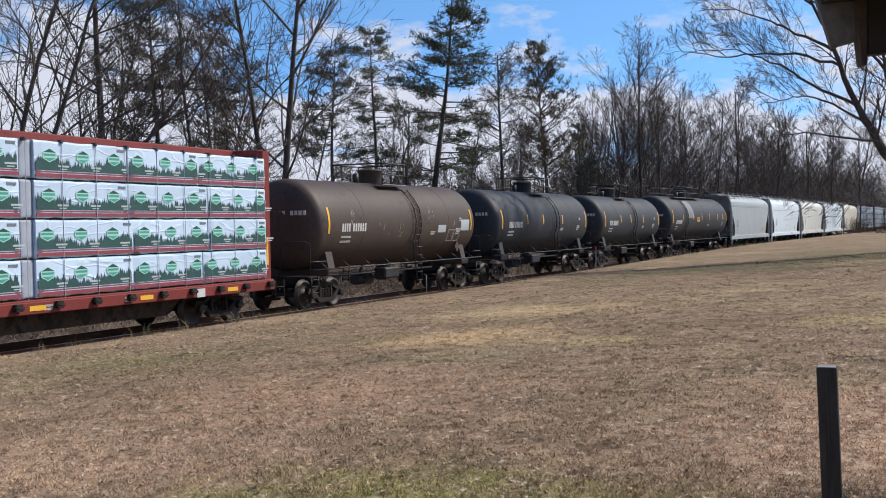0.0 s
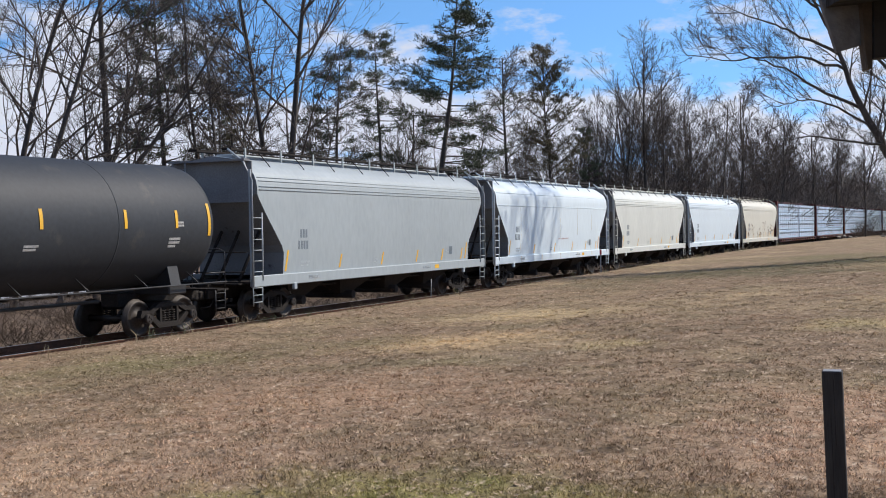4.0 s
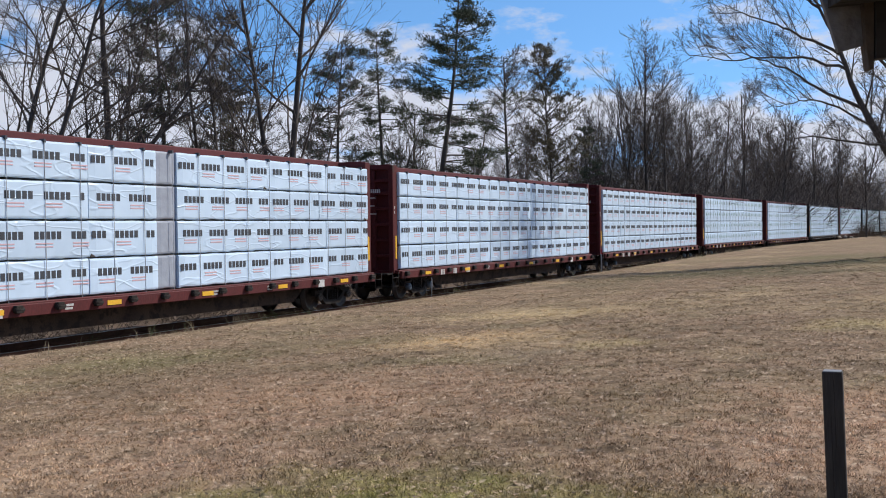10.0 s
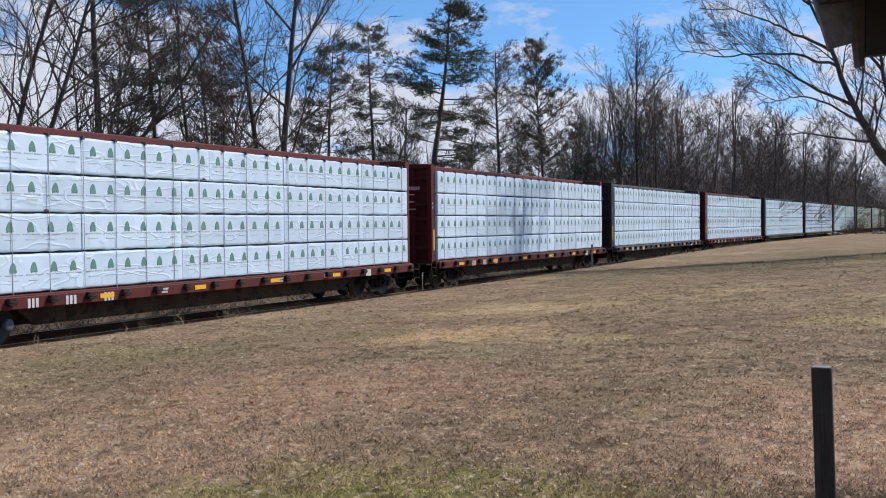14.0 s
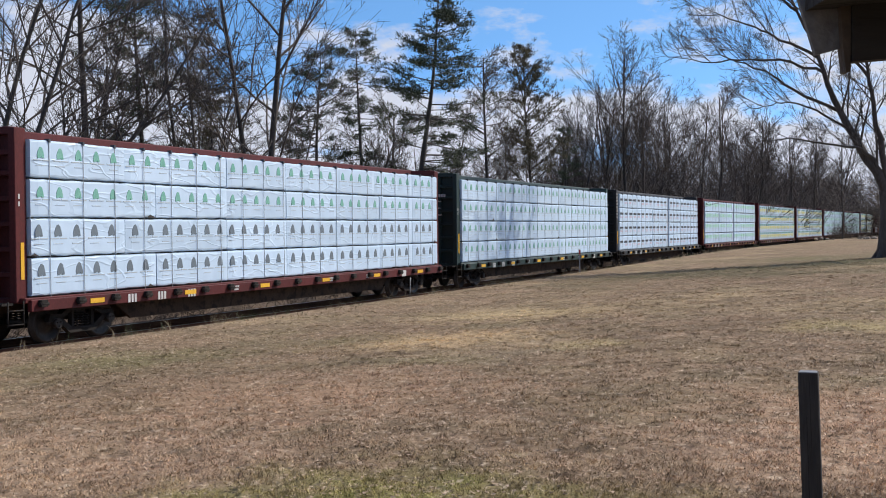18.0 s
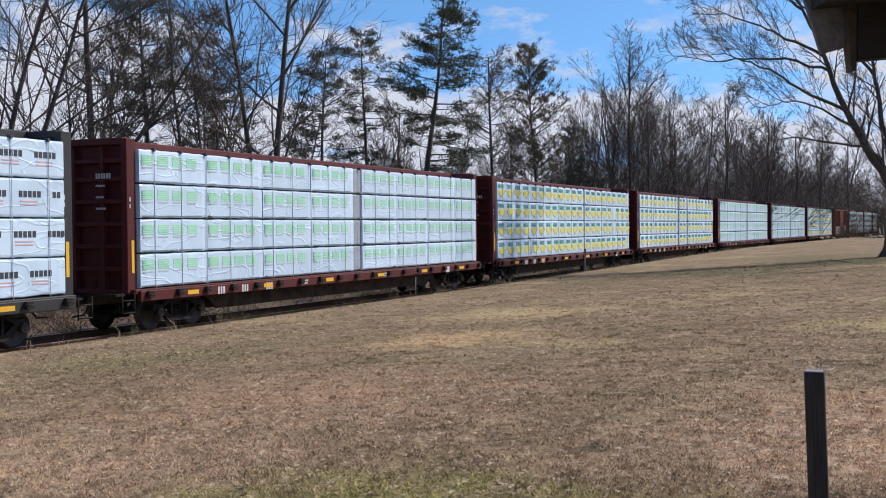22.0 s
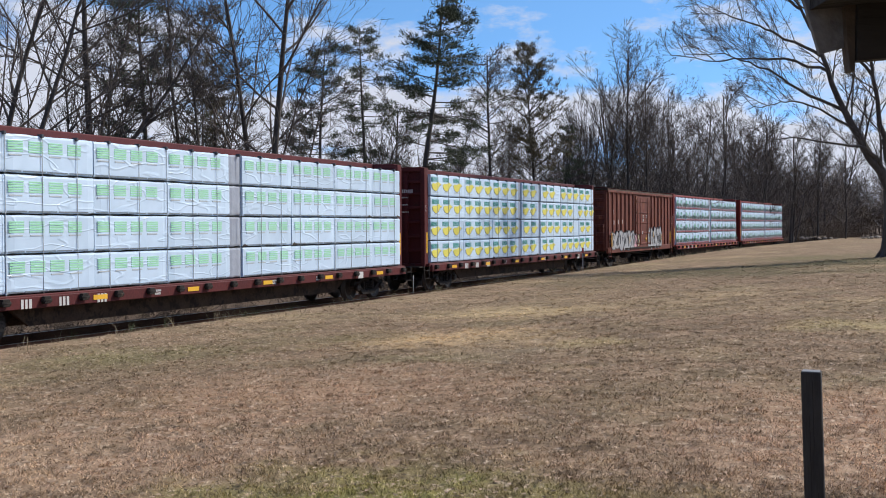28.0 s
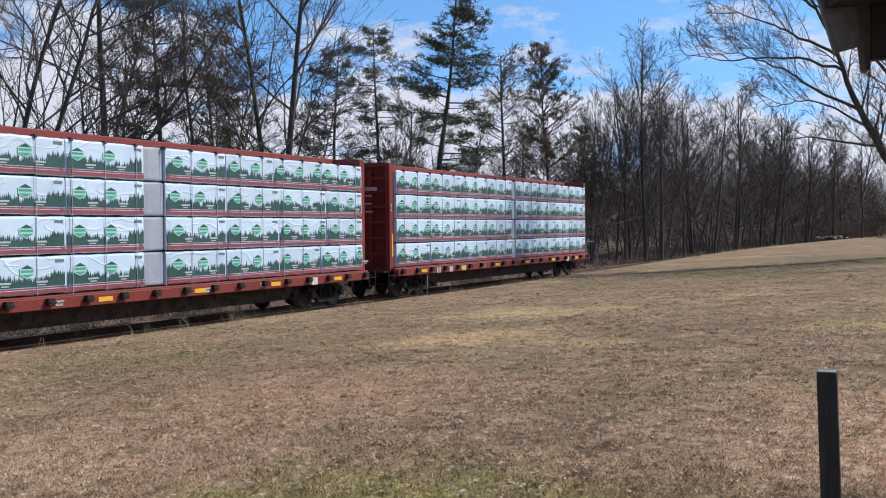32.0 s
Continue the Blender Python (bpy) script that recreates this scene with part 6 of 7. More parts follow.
def pine_parts(seed, height, r, wide, needle_from=0.3, dense=1.0, droop=-0.05, gaps=0.25, bare_from=0.12, lean_up=0.45):
    """A rounded crown of boughs that carry tufts of needles at their outer halves, above dead bare boughs."""
    rng = random.Random(seed)
    pole, wood, leaf = Shape(), Shape(), Shape()
    bend = (rng.gauss(0, 0.02), rng.gauss(0, 0.02))
    axis = lambda z: Vector((bend[0] * z * z / height + 0.10 * math.sin(z * 0.5 + seed), bend[1] * z * z / height, z))
    pole.tube([axis(-0.3 + (height + 0.3) * i / 12) for i in range(13)], [r * (1 - 0.9 * i / 12) for i in range(13)], 7, False)
    z = height * bare_from
    while z < height * 0.985:
        f = (z / height - needle_from) / (1 - needle_from)
        for _ in range(rng.choice((1, 2, 2, 3))):
            if rng.random() < gaps * (1 - max(f, 0)):
                continue
            a = rng.uniform(0, 2 * math.pi)
            round_ = (1 - max(f, 0) ** 2.0) ** 0.7 * (0.72 + 0.28 * min(1, max(f, 0) * 3))
            ln = wide * round_ * rng.uniform(0.5, 1.2) + 0.25
            tilt = droop + lean_up * max(f, 0) + rng.gauss(0, 0.15)
            d = Vector((math.cos(a), math.sin(a), tilt)).normalized()
            p0 = axis(z)
            sag = lambda t: Vector((0, 0, -0.10 * ln * t + 0.12 * ln * t * t))
            pts = [p0 + d * ln * t + sag(t) + Vector((0, 0, 0.04 * rng.gauss(0, 1) * t)) for t in (0, 0.35, 0.7, 1)]
            wood.tube(pts, [0.010 + 0.010 * ln, 0.008 + 0.007 * ln, 0.011, 0.004], 4, False)
            side = Vector((-d.y, d.x, 0))
            for _ in range(int(3 + ln * 2.6)):  # side shoots
                t = rng.uniform(0.25, 0.95)
                b = p0 + d * ln * t + sag(t)
                e = (d * 0.8 + side * rng.choice((-1, 1)) * rng.uniform(0.4, 1.0) + Vector((0, 0, rng.gauss(0.1, 0.25)))) * rng.uniform(0.25, 0.7) * (0.4 + 0.25 * ln)
                ribbon(wood, [b, b + e * 0.5, b + e], [0.010, 0.008, 0.004])
                if f < 0.02 and rng.random() < 0.85:
                    continue
                for _ in range(max(1, int(3.2 * dense * rng.uniform(0.5, 1.5)))):
                    c = b + e * rng.uniform(0.4, 1.15) + Vector((rng.gauss(0, 0.11), rng.gauss(0, 0.11), rng.gauss(0, 0.08)))
                    for _ in range(10):
                        w = (e.normalized() * rng.uniform(-0.2, 1) + side * rng.gauss(0, 0.6) + Vector((0, 0, rng.gauss(0.2, 0.45)))).normalized() * rng.uniform(0.10, 0.26)
                        q = w.cross(Vector((rng.gauss(0, 1), rng.gauss(0, 1), rng.gauss(0, 1)))).normalized() * rng.uniform(0.012, 0.026)
                        h = c + Vector((rng.gauss(0, 0.08), rng.gauss(0, 0.08), rng.gauss(0, 0.05)))
                        leaf.add([tuple(h - q), tuple(h + q), tuple(h + w)], [(0, 1, 2)])
        z += height * rng.uniform(0.012, 0.028)
    return [("trunk", pole), ("bough", wood), ("needles", leaf)]


def tree_thing(name, label, parts, mats):
    t = thing(name, label, "tree", "trees behind the track")
    for n, sh in parts:
        m = mats[1 if n in ("crown", "needles") else 0]
        q = part(n, sh.mesh(n, m), m, t)
        if n in ("bough", "needles", "crown"):
            q["kind"] = "stuff"
    return t


STOCK = {}
for i in range(7):
    STOCK["bare", i] = bare_parts(20 + i, 14.0, (0.19, 0.12, 0.13, 0.11, 0.16, 0.20, 0.12)[i], kids=[(15, 8, 5, 3), (16, 7, 5, 3), (13, 8, 5, 3), (15, 7, 5, 3), (18, 7, 4, 3), (15, 8, 5, 3), (15, 7, 5, 3)][i],
                                  wander=[(0.05, 0.08, 0.04, 0.07, 0.05, 0.1, 0.06)[i], 0.11, 0.11, 0.12, 0.1])
for i in range(2):
    STOCK["slim", i] = bare_parts(50 + i, 14.0, 0.10, kids=(22, 6, 5, 0), ratio=[0.26, 0.5, 0.5, 0.5], depth=3)
for i in range(3):
    STOCK["wood", i] = bare_parts(90 + i, 14.0, 0.15, kids=((13, 8, 6, 0), (16, 7, 6, 0), (12, 9, 6, 0))[i], ratio=(0.46, 0.56, 0.62, 0.5), angle=[(20, 50), (18, 44), (16, 40), (20, 50)], wander=[0.04, 0.06, 0.06, 0.06, 0.06], depth=3, flat=2, least=0.014)
STOCK["larch", 0] = bare_parts(61, 14.0, 0.15, kids=(70, 13, 6, 2), ratio=[0.28, 0.45, 0.42, 0.4], thin=[0.22, 0.45, 0.5, 0.6], angle=[(50, 85), (30, 60), (30, 60), (30, 60)], rise=[0.04, 0.05, 0.04, 0.02, 0], wander=[0.015, 0.1, 0.15, 0.2, 0.2], **{"from": [0.2, 0.2, 0.2, 0.1]})
TALL = dict(kids=(20, 9, 6, 3), ratio=[0.46, 0.54, 0.6, 0.65], angle=[(22, 50), (20, 46), (18, 42), (18, 42)], wander=[0.025, 0.09, 0.10, 0.12, 0.1], thin=[0.30, 0.48, 0.5, 0.6], **{"from": [0.22, 0.2, 0.15, 0.1]})
STOCK["tall", 0] = bare_parts(33, 14.0, 0.17, ((-0.035, 0.05, 0.95), (0.34, 0.1, 0.55)), **dict(TALL, kids=(14, 7, 5, 3), ratio=[0.55, 0.54, 0.6, 0.65], angle=[(30, 60), (20, 48), (18, 42), (18, 42)]))
STOCK["tall", 1] = bare_parts(34, 14.0, 0.15, **TALL)
STOCK["tall", 2] = bare_parts(35, 14.0, 0.13, ((0.22, 0.1, 0.9), (-0.2, 0.1, 0.8), (0.36, -0.1, 0.8)), **dict(TALL, kids=(10, 7, 5, 2), least=0.008, rise=[0.03, 0.04, 0.03, 0.02, 0.02], wander=[0.025, 0.05, 0.06, 0.06, 0.06]))
STOCK["spread", 0] = bare_parts(38, 14.0, 0.19, kids=(19, 8, 5, 3), ratio=[0.46, 0.55, 0.6, 0.6], angle=[(48, 80), (20, 48), (20, 45), (18, 42)], rise=[0.03, 0.09, 0.06, 0.03, 0.02], wander=[0.03, 0.12, 0.16, 0.2, 0.2], thin=[0.26, 0.45, 0.5, 0.6], **{"from": [0.2, 0.15, 0.15, 0.1]})
FINE = dict(kids=(20, 10, 8, 3), ratio=[0.44, 0.56, 0.62, 0.65], thin=[0.27, 0.5, 0.6, 0.7], angle=[(16, 44), (15, 38), (15, 38), (15, 38)], least=0.010, flat=2, rise=[0.03, 0.04, 0.03, 0.02, 0.02], wander=[0.04, 0.05, 0.05, 0.05, 0.05], **{"from": [0.10, 0.15, 0.15, 0.1]})
STOCK["round", 0] = bare_parts(36, 14.0, 0.16, ((0.15, 0.1, 0.88), (-0.2, 0.0, 0.85)), **dict(FINE, kids=(12, 7, 5, 2)))
STOCK["round", 1] = bare_parts(37, 14.0, 0.17, ((0.30, 0.1, 0.85), (-0.28, 0.1, 0.9), (0.08, -0.1, 0.95)), **dict(FINE, kids=(10, 7, 5, 2)))
for i in range(3):
    STOCK["pine", i] = pine_parts(70 + i, 14.0, 0.17, (2.3, 1.9, 2.6)[i], (0.40, 0.48, 0.28)[i], (1.25, 1.2, 1.4)[i])
for i in range(2):
    STOCK["cedar", i] = pine_parts(80 + i, 14.0, 0.13, (2.7, 2.9)[i], (0.45, 0.32)[i], (1.1, 1.05)[i], (0.1, 0.65)[i], 0.10, 0.10, 0.7)
LOOKS = {"bare": ("bare_tree", "leafless grey-brown hardwood tree", (BARK, TWIG)), "wood": ("bare_tree", "leafless grey-brown woodland tree", (BARK, TWIG)), "spread": ("bare_tree", "leafless hardwood tree with long level boughs", (BARK, TWIG)), "tall": ("bare_tree", "tall leafless hardwood tree with several stems", (BARK, TWIG)), "round": ("bare_tree", "bushy brown leafless tree", (BARK, TWIG)), "slim": ("bare_sapling", "slender leafless young tree", (BARK, TWIG)), "larch": ("bare_conifer", "leafless conifer with level branches", (BARK, TWIG)),
         "pine": ("pine_tree", "tall sparse dark green pine", (BARK, NEEDLE)), "cedar": ("cedar_tree", "bronze-green evergreen with upswept boughs", (BARK, NEEDLE_BROWN))}
FIRST = {}


def plant(kind, i, x, y, z, height, turn, lean=0.0, wide=1.0):
    key = (kind, i)
    name, label, mats = LOOKS[kind]
    k = height / 14.0
    m = pose(x, y, z, 0, lean, 0) @ pose(0, 0, 0, 0, 0, turn) @ Matrix.Diagonal((k * wide, k * wide, k, 1))
    if key not in FIRST:
        FIRST[key] = tree_thing(name, label, STOCK[key], mats)
        FIRST[key].matrix_basis = m
        return FIRST[key]
    t = copy_thing(FIRST[key], pose(0, 0, 0))
    t.matrix_basis = m
    return t


# kind, form, x, y, height, turn, lean, breadth
for kind, i, x, y, h, turn, lean, wide in (
    ("bare", 1, -16.6, 42, 14.5, 10, 8, 1.2),
    ("bare", 6, -15.9, 42, 14.6, 200, 17, 1.1),
    ("bare", 2, -14.9, 44, 13.0, 120, 30, 1.2),
    ("spread", 0, -13.2, 46, 15.2, 20, 1, 1.0),
    ("slim", 1, -16.2, 50, 14.8, 300, 4, 1.2),
    ("slim", 1, -14.3, 47, 12.0, 60, -3, 1.0),
    ("slim", 0, -12.5, 48, 11.2, 60, -4, 1.0),
    ("slim", 0, -10.4, 50, 12.2, 130, 6, 1.2),
    ("bare", 3, -9.4, 52, 9.2, 140, 8, 1.3),
    ("slim", 1, -10.8, 52, 14.9, 200, 4, 1.0),
    ("slim", 0, -9.4, 54, 11.9, 0, 0, 1.0),
    ("tall", 0, -7.2, 50, 16.1, 0, 0, 1.0),
    ("bare", 3, -4.4, 60, 8.6, 10, 10, 1.3),
    ("round", 0, -1.9, 66, 9.4, 40, 0, 1.2),
    ("slim", 0, 2.2, 72, 10.5, 10, 0, 1.0),
    ("larch", 0, 4.5, 76, 14.1, 0, 0, 1.0),
    ("slim", 1, 5.6, 78, 10.7, 40, 0, 1.0),
    ("bare", 2, 12.1, 92, 12.3, 30, 0, 1.0),
    ("bare", 3, 14.5, 95, 14.0, 0, -3, 1.0),
    ("tall", 1, 16.8, 94, 16.4, 10, 0, 1.0),
    ("tall", 2, 18.2, 94, 14.5, 15, 4, 1.0),
    ("round", 0, 15.5, 96, 12.9, 10, 0, 0.9),
    ("round", 0, 12.6, 96, 11.7, 80, 0, 0.9),
    ("round", 1, 10.8, 92, 11.2, 130, 0, 1.0),
    ("round", 1, 16.4, 99, 13.8, 290, 0, 1.0),
    ("round", 0, 19.4, 101, 13.4, 160, 0, 1.0),
    ("bare", 6, 22.3, 105, 14.5, 30, 0, 1.0),
    ("tall", 2, 26.2, 110, 14.5, 220, 0, 1.1),
    ("round", 1, 29.8, 116, 15.8, 10, 0, 1.0),
    ("round", 0, 33.0, 118, 12.5, 100, 0, 1.2),
    ("round", 1, 24.6, 112, 13.0, 200, 0, 1.1),
    ("round", 0, 20.2, 104, 12.5, 250, 0, 1.0),
    ("round", 1, 36.6, 126, 13.6, 30, 0, 1.2),
    ("round", 0, 38.8, 130, 14.6, 60, 0, 1.0),
    ("round", 1, 44.5, 140, 13.6, 10, 0, 1.3),
    ("round", 0, 51.4, 150, 15.2, 10, 0, 1.0),
    ("bare", 6, 55.1, 150, 13.7, 10, 0, 1.0),
    ("pine", 0, -5.3, 58, 12.3, 0, 0, 1.0),
    ("pine", 1, -3.3, 62, 13.5, 120, 0, 1.0),
    ("pine", 2, -0.4, 60, 15.7, 0, 3.5, 1.15),
    ("cedar", 0, -10.3, 56, 13.3, 0, 0, 0.9),
    ("cedar", 1, 7.1, 76, 14.6, 0, 0, 1.1),
    ("pine", 1, -11.9, 62, 11.0, 60, 0, 0.8),
    ("pine", 1, 11.3, 90, 10.7, 10, 0, 0.9),
    ("pine", 2, -13.6, 56, 17.5, 200, 0, 0.8),
):
    plant(kind, i, x, y, -0.3, h, turn, lean, wide)
woods = random.Random(5)
for n in range(12):  # thin growth among the trees by the near track
    s = woods.uniform(-34, 30)
    x, y, _ = on_line(s, -woods.uniform(9, 24))
    kind, i = woods.choice([("slim", 0), ("slim", 1), ("wood", woods.randrange(3))])
    plant(kind, i, x, y, -0.25, woods.uniform(5, 9), woods.uniform(0, 360), woods.gauss(0, 5))
for n in range(12):  # the thick stand behind the middle of the track
    s = woods.uniform(30, 62)
    x, y, _ = on_line(s, -woods.uniform(14, 34))
    plant("wood", woods.randrange(3), x, y, -0.25, woods.uniform(5, 9), woods.uniform(0, 360), woods.gauss(0, 4))
for n in range(84):  # deeper woods further on
    s = woods.uniform(66, 230)
    x, y, _ = on_line(s, -woods.uniform(6, 50))
    plant("wood", woods.randrange(3), x, y, -0.25, woods.uniform(6, 10) if s < 80 else woods.uniform(10, 15), woods.uniform(0, 360), woods.gauss(0, 4))


def before_line(x, y):
    """Between the lawn and the far run of the track, where the view along the edge of the wood stays open."""
    return 0.366 < x / y < 0.405 and y < 208


for n in range(75):  # the wood that closes the lawn's far end
    x, y = woods.uniform(64, 150), woods.uniform(158, 225)
    if before_line(x, y):
        continue
    plant("wood", woods.randrange(3), x, y, 0.6, woods.uniform(10, 16.5), woods.uniform(0, 360), woods.gauss(0, 4), 1.2)


def far_woods():
    """Thin far stems and their haze of twigs, out to where the woods close the view."""
    rng = random.Random(77)
    sh = Shape()

    def stem(x, y, z, h, twigs):
        a = Vector((x, y, z))
        top = a + Vector((rng.gauss(0, 0.7), rng.gauss(0, 0.7), h))
        mid = a.lerp(top, 0.5) + Vector((rng.gauss(0, 0.2), 0, 0))
        r = rng.uniform(0.05, 0.15)
        sh.tube([a, mid, top], [r, r * 0.7, 0.015], 3, False)
        for _ in range(twigs):
            f = rng.uniform(0.10, 0.97)
            b = a.lerp(top, f)
            d = Vector((rng.gauss(0, 1), rng.gauss(0, 1), rng.uniform(0.1, 1.5))).normalized() * rng.uniform(0.8, 3.0) * (0.6 + 1.1 * math.sin(math.pi * f) ** 0.7)
            ribbon(sh, [b, b + d], [0.05, 0.02])
            for _ in range(4):
                c = b + d * rng.uniform(0.3, 0.95)
                e = (d.normalized() + Vector((rng.gauss(0, 0.6), rng.gauss(0, 0.6), rng.gauss(0, 0.5)))) * rng.uniform(0.5, 1.4)
                ribbon(sh, [c, c + e], [0.03, 0.014])
    for n in range(1250):
        s = rng.uniform(28, 300)
        if s < 75 and rng.random() < 0.6:
            continue
        x, y, _ = on_line(s, -rng.uniform(7, 60))
        stem(x, y, -0.3, rng.uniform(2, 5) if s < 75 else rng.uniform(4, 11), 10 if s < 75 else 15)
    for n in range(1300):
        x, y = rng.uniform(62, 165), rng.uniform(165, 240)
        if before_line(x, y):
            continue
        stem(x, y, 0.5, rng.uniform(4, 12), 18)
    for n in range(160):
        s = rng.uniform(-60, 30)
        x, y, _ = on_line(s, -rng.uniform(40, 90))
        stem(x, y, -0.3, rng.uniform(3, 7), 14)
    ob = new("far_woods", sh.mesh("far_woods", WOODS))
    return tagged(ob, "dense leafless woods in the distance", "woods", kind="stuff")


far_woods()


def brush_stuff():
    rng = random.Random(31)
    sh = Shape()

    def clump(x, y, z, h, n, wide):
        for _ in range(n):
            a = Vector((x + rng.gauss(0, wide), y + rng.gauss(0, wide), z))
            d = Vector((rng.gauss(0, 0.75), rng.gauss(0, 0.75), 1)) * h * rng.uniform(0.3, 1.0)
            m = a + d * 0.55 + Vector((rng.gauss(0, 0.06), rng.gauss(0, 0.06), 0))
            sh.tube([a, m, a + d], [0.010, 0.007, 0.003], 3, False)
            for _ in range(2):
                b = a.lerp(a + d, rng.uniform(0.4, 0.9))
                e = Vector((rng.gauss(0, 1), rng.gauss(0, 1), rng.uniform(0, 1))) * 0.22 * h
                sh.tube([b, b + e], [0.005, 0.002], 3, False)
    for _ in range(1500):
        s, u = rng.uniform(-48, 130), -rng.uniform(3.4, 12)
        x, y, _h = on_line(s, u)
        clump(x, y, -0.5, rng.uniform(0.35, 0.8) + max(0, -u - 5) * 0.14, 11, 0.35)
    for _ in range(560):
        x = rng.uniform(58, 140)
        y = 166 - 0.22 * (x - 58) + rng.uniform(-8, 14)
        clump(x, y, 0.6, rng.uniform(0.8, 3.2) * (0.55 if before_line(x, y) else 1), 12, 0.7)
    for _ in range(70):  # taller scrub at the lawn's far corner
        y = rng.uniform(158, 186)
        clump(y * rng.uniform(0.350, 0.366), y, 0.6, rng.uniform(1.5, 4.0), 14, 0.8)
    for _ in range(420):  # along the far woods behind the track
        s = rng.uniform(95, 230)
        x, y, _h = on_line(s, -rng.uniform(3.5, 9))
        clump(x, y, -0.4, rng.uniform(1.0, 2.6), 11, 0.6)
    ob = new("brush", sh.mesh("brush", BRUSH))
    return tagged(ob, "dry brown brush along the wood's edge", "brush", kind="stuff")


brush_stuff()


# ---- lawn cover: blades, fallen leaves, tufts by the track ----
def lawn_at(x, y):
    """Ground height under a plan point, by the straight run of the near track."""
    h = heading(0)
    dx, dy = x - 2.893, y - 53.30
    s, u = dx * math.cos(h) + dy * math.sin(h), dx * math.sin(h) - dy * math.cos(h)
    return ground_z(s, u), u


def lawn_cover():
    """Short dead blades, clumped, and fallen leaves; the ground under them is sampled on a fine grid."""
    rng = np.random.default_rng(8)
    gx, gy = np.arange(-24, 26, 0.5), np.arange(5.5, 62, 0.5)
    grid = np.array([[lawn_at(x, y) for y in gy] for x in gx])

    def drop(x, y):
        i, j = (x + 24) / 0.5, (y - 5.5) / 0.5
        a, b = i.astype(int), j.astype(int)
        f, g = (i - a)[:, None], (j - b)[:, None]
        return grid[a, b] * (1 - f) * (1 - g) + grid[a + 1, b] * f * (1 - g) + grid[a, b + 1] * (1 - f) * g + grid[a + 1, b + 1] * f * g

    def lay(name, label, category, mat, n, y, corners):
        x = rng.uniform(-0.41, 0.41, n) * y
        zu = drop(x, y)
        ok = zu[:, 1] > 2.8
        x, y, z = x[ok], y[ok], zu[ok, 0]
        z = z + relief(x, y) * np.clip((zu[ok, 1] - 2.6) / 1.5, 0, 1)
        pts = corners(x, y, z)            # pieces, corners, 3
        m, k = pts.shape[:2]
        me = bpy.data.meshes.new(name)
        me.vertices.add(m * k), me.loops.add(m * k), me.polygons.add(m)
        me.vertices.foreach_set("co", pts.reshape(-1))
        me.loops.foreach_set("vertex_index", np.arange(m * k))
        me.polygons.foreach_set("loop_start", np.arange(m) * k)
        me.materials.append(mat)
        me.update(calc_edges=True)
        tagged(new(name, me), label, category, kind="stuff")

    def blade(x, y, z):
        m = len(x)
        a = rng.uniform(0, 6.28, m)
        # clumps stand taller
        c = np.clip(0.5 + 20 * relief(x, y), 0, 1)
        h = rng.uniform(0.004, 0.014, m) + 0.022 * c * rng.random(m)
        tuft = rng.random(m) < 0.3  # some gather in tufts
        heart = (np.arange(m) // 40) * 40
        x, y = np.where(tuft, x[heart] + rng.normal(0, 0.03, m), x), np.where(tuft, y[heart] + rng.normal(0, 0.03, m), y)
        z = np.where(tuft, z[heart], z)
        h = np.where(tuft, h * 1.8, h)
        w = rng.uniform(0.0016, 0.0038, m) * (0.6 + y / 12)
        lean = rng.normal(0, 0.024, (m, 2)) * (0.8 + y[:, None] / 40)
        p = np.empty((m, 3, 3))
        p[:, 0] = np.stack([x - np.cos(a) * w, y - np.sin(a) * w, z - 0.004], 1)
        p[:, 1] = np.stack([x + np.cos(a) * w, y + np.sin(a) * w, z - 0.004], 1)
        p[:, 2] = np.stack([x + lean[:, 0], y + lean[:, 1], z + h], 1)
        return p

    def leaf(x, y, z):
        m = len(x)
        r, a, t = rng.uniform(0.006, 0.021, m), rng.uniform(0, 6.28, m), rng.uniform(0, 0.9, m)
        p = np.empty((m, 5, 3))
        for q, (turn, k) in enumerate(((0, 1.3), (1.2, 0.7), (2.6, 1.0), (3.8, 0.8), (5.0, 0.7))):
            lx, ly = r * k * np.cos(turn + a), r * k * np.sin(turn + a)
            p[:, q] = np.stack([x + lx, y + ly, z + 0.014 + np.abs(t * lx) + rng.uniform(0, 0.006, m)], 1)
        return p
    n = 450000
    lay("lawn_grass", "short dead grass blades", "grass", BLADE, n, 6.0 + 52 * rng.random(n) ** 2.3, blade)
    n = 17000
    lay("leaf_litter", "scattered dry fallen leaves", "leaves", LITTER, n, 6.0 + 48 * rng.random(n) ** 1.4, leaf)


lawn_cover()


def weed_edge():
    rng = random.Random(12)
    straw, green = Shape(), Shape()
    for n in range(230):
        s, u = rng.uniform(-42, 60), 2.45 + abs(rng.gauss(0, 0.5))
        x, y, _ = on_line(s, u)
        z = ground_z(s, u)
        for _ in range(9):
            a = Vector((x + rng.gauss(0, 0.12), y + rng.gauss(0, 0.12), z - 0.02))
            d = Vector((rng.gauss(0, 0.3), rng.gauss(0, 0.3), 1)) * rng.uniform(0.05, 0.10) * rng.choice((1, 1, 1.5, 3.2))
            (straw if n % 5 else green).tube([a, a + d * 0.6, a + d + Vector((d.x, d.y, 0)) * 0.5], [0.006, 0.005, 0.002], 3, False)
    tagged(new("trackside_weeds", straw.mesh("trackside_weeds", STRAW)), "dry straw weeds along the track", "weeds", kind="stuff")
    tagged(new("green_weeds", green.mesh("green_weeds", GREEN_WEED)), "low green weeds along the track", "weeds", kind="stuff")


weed_edge()


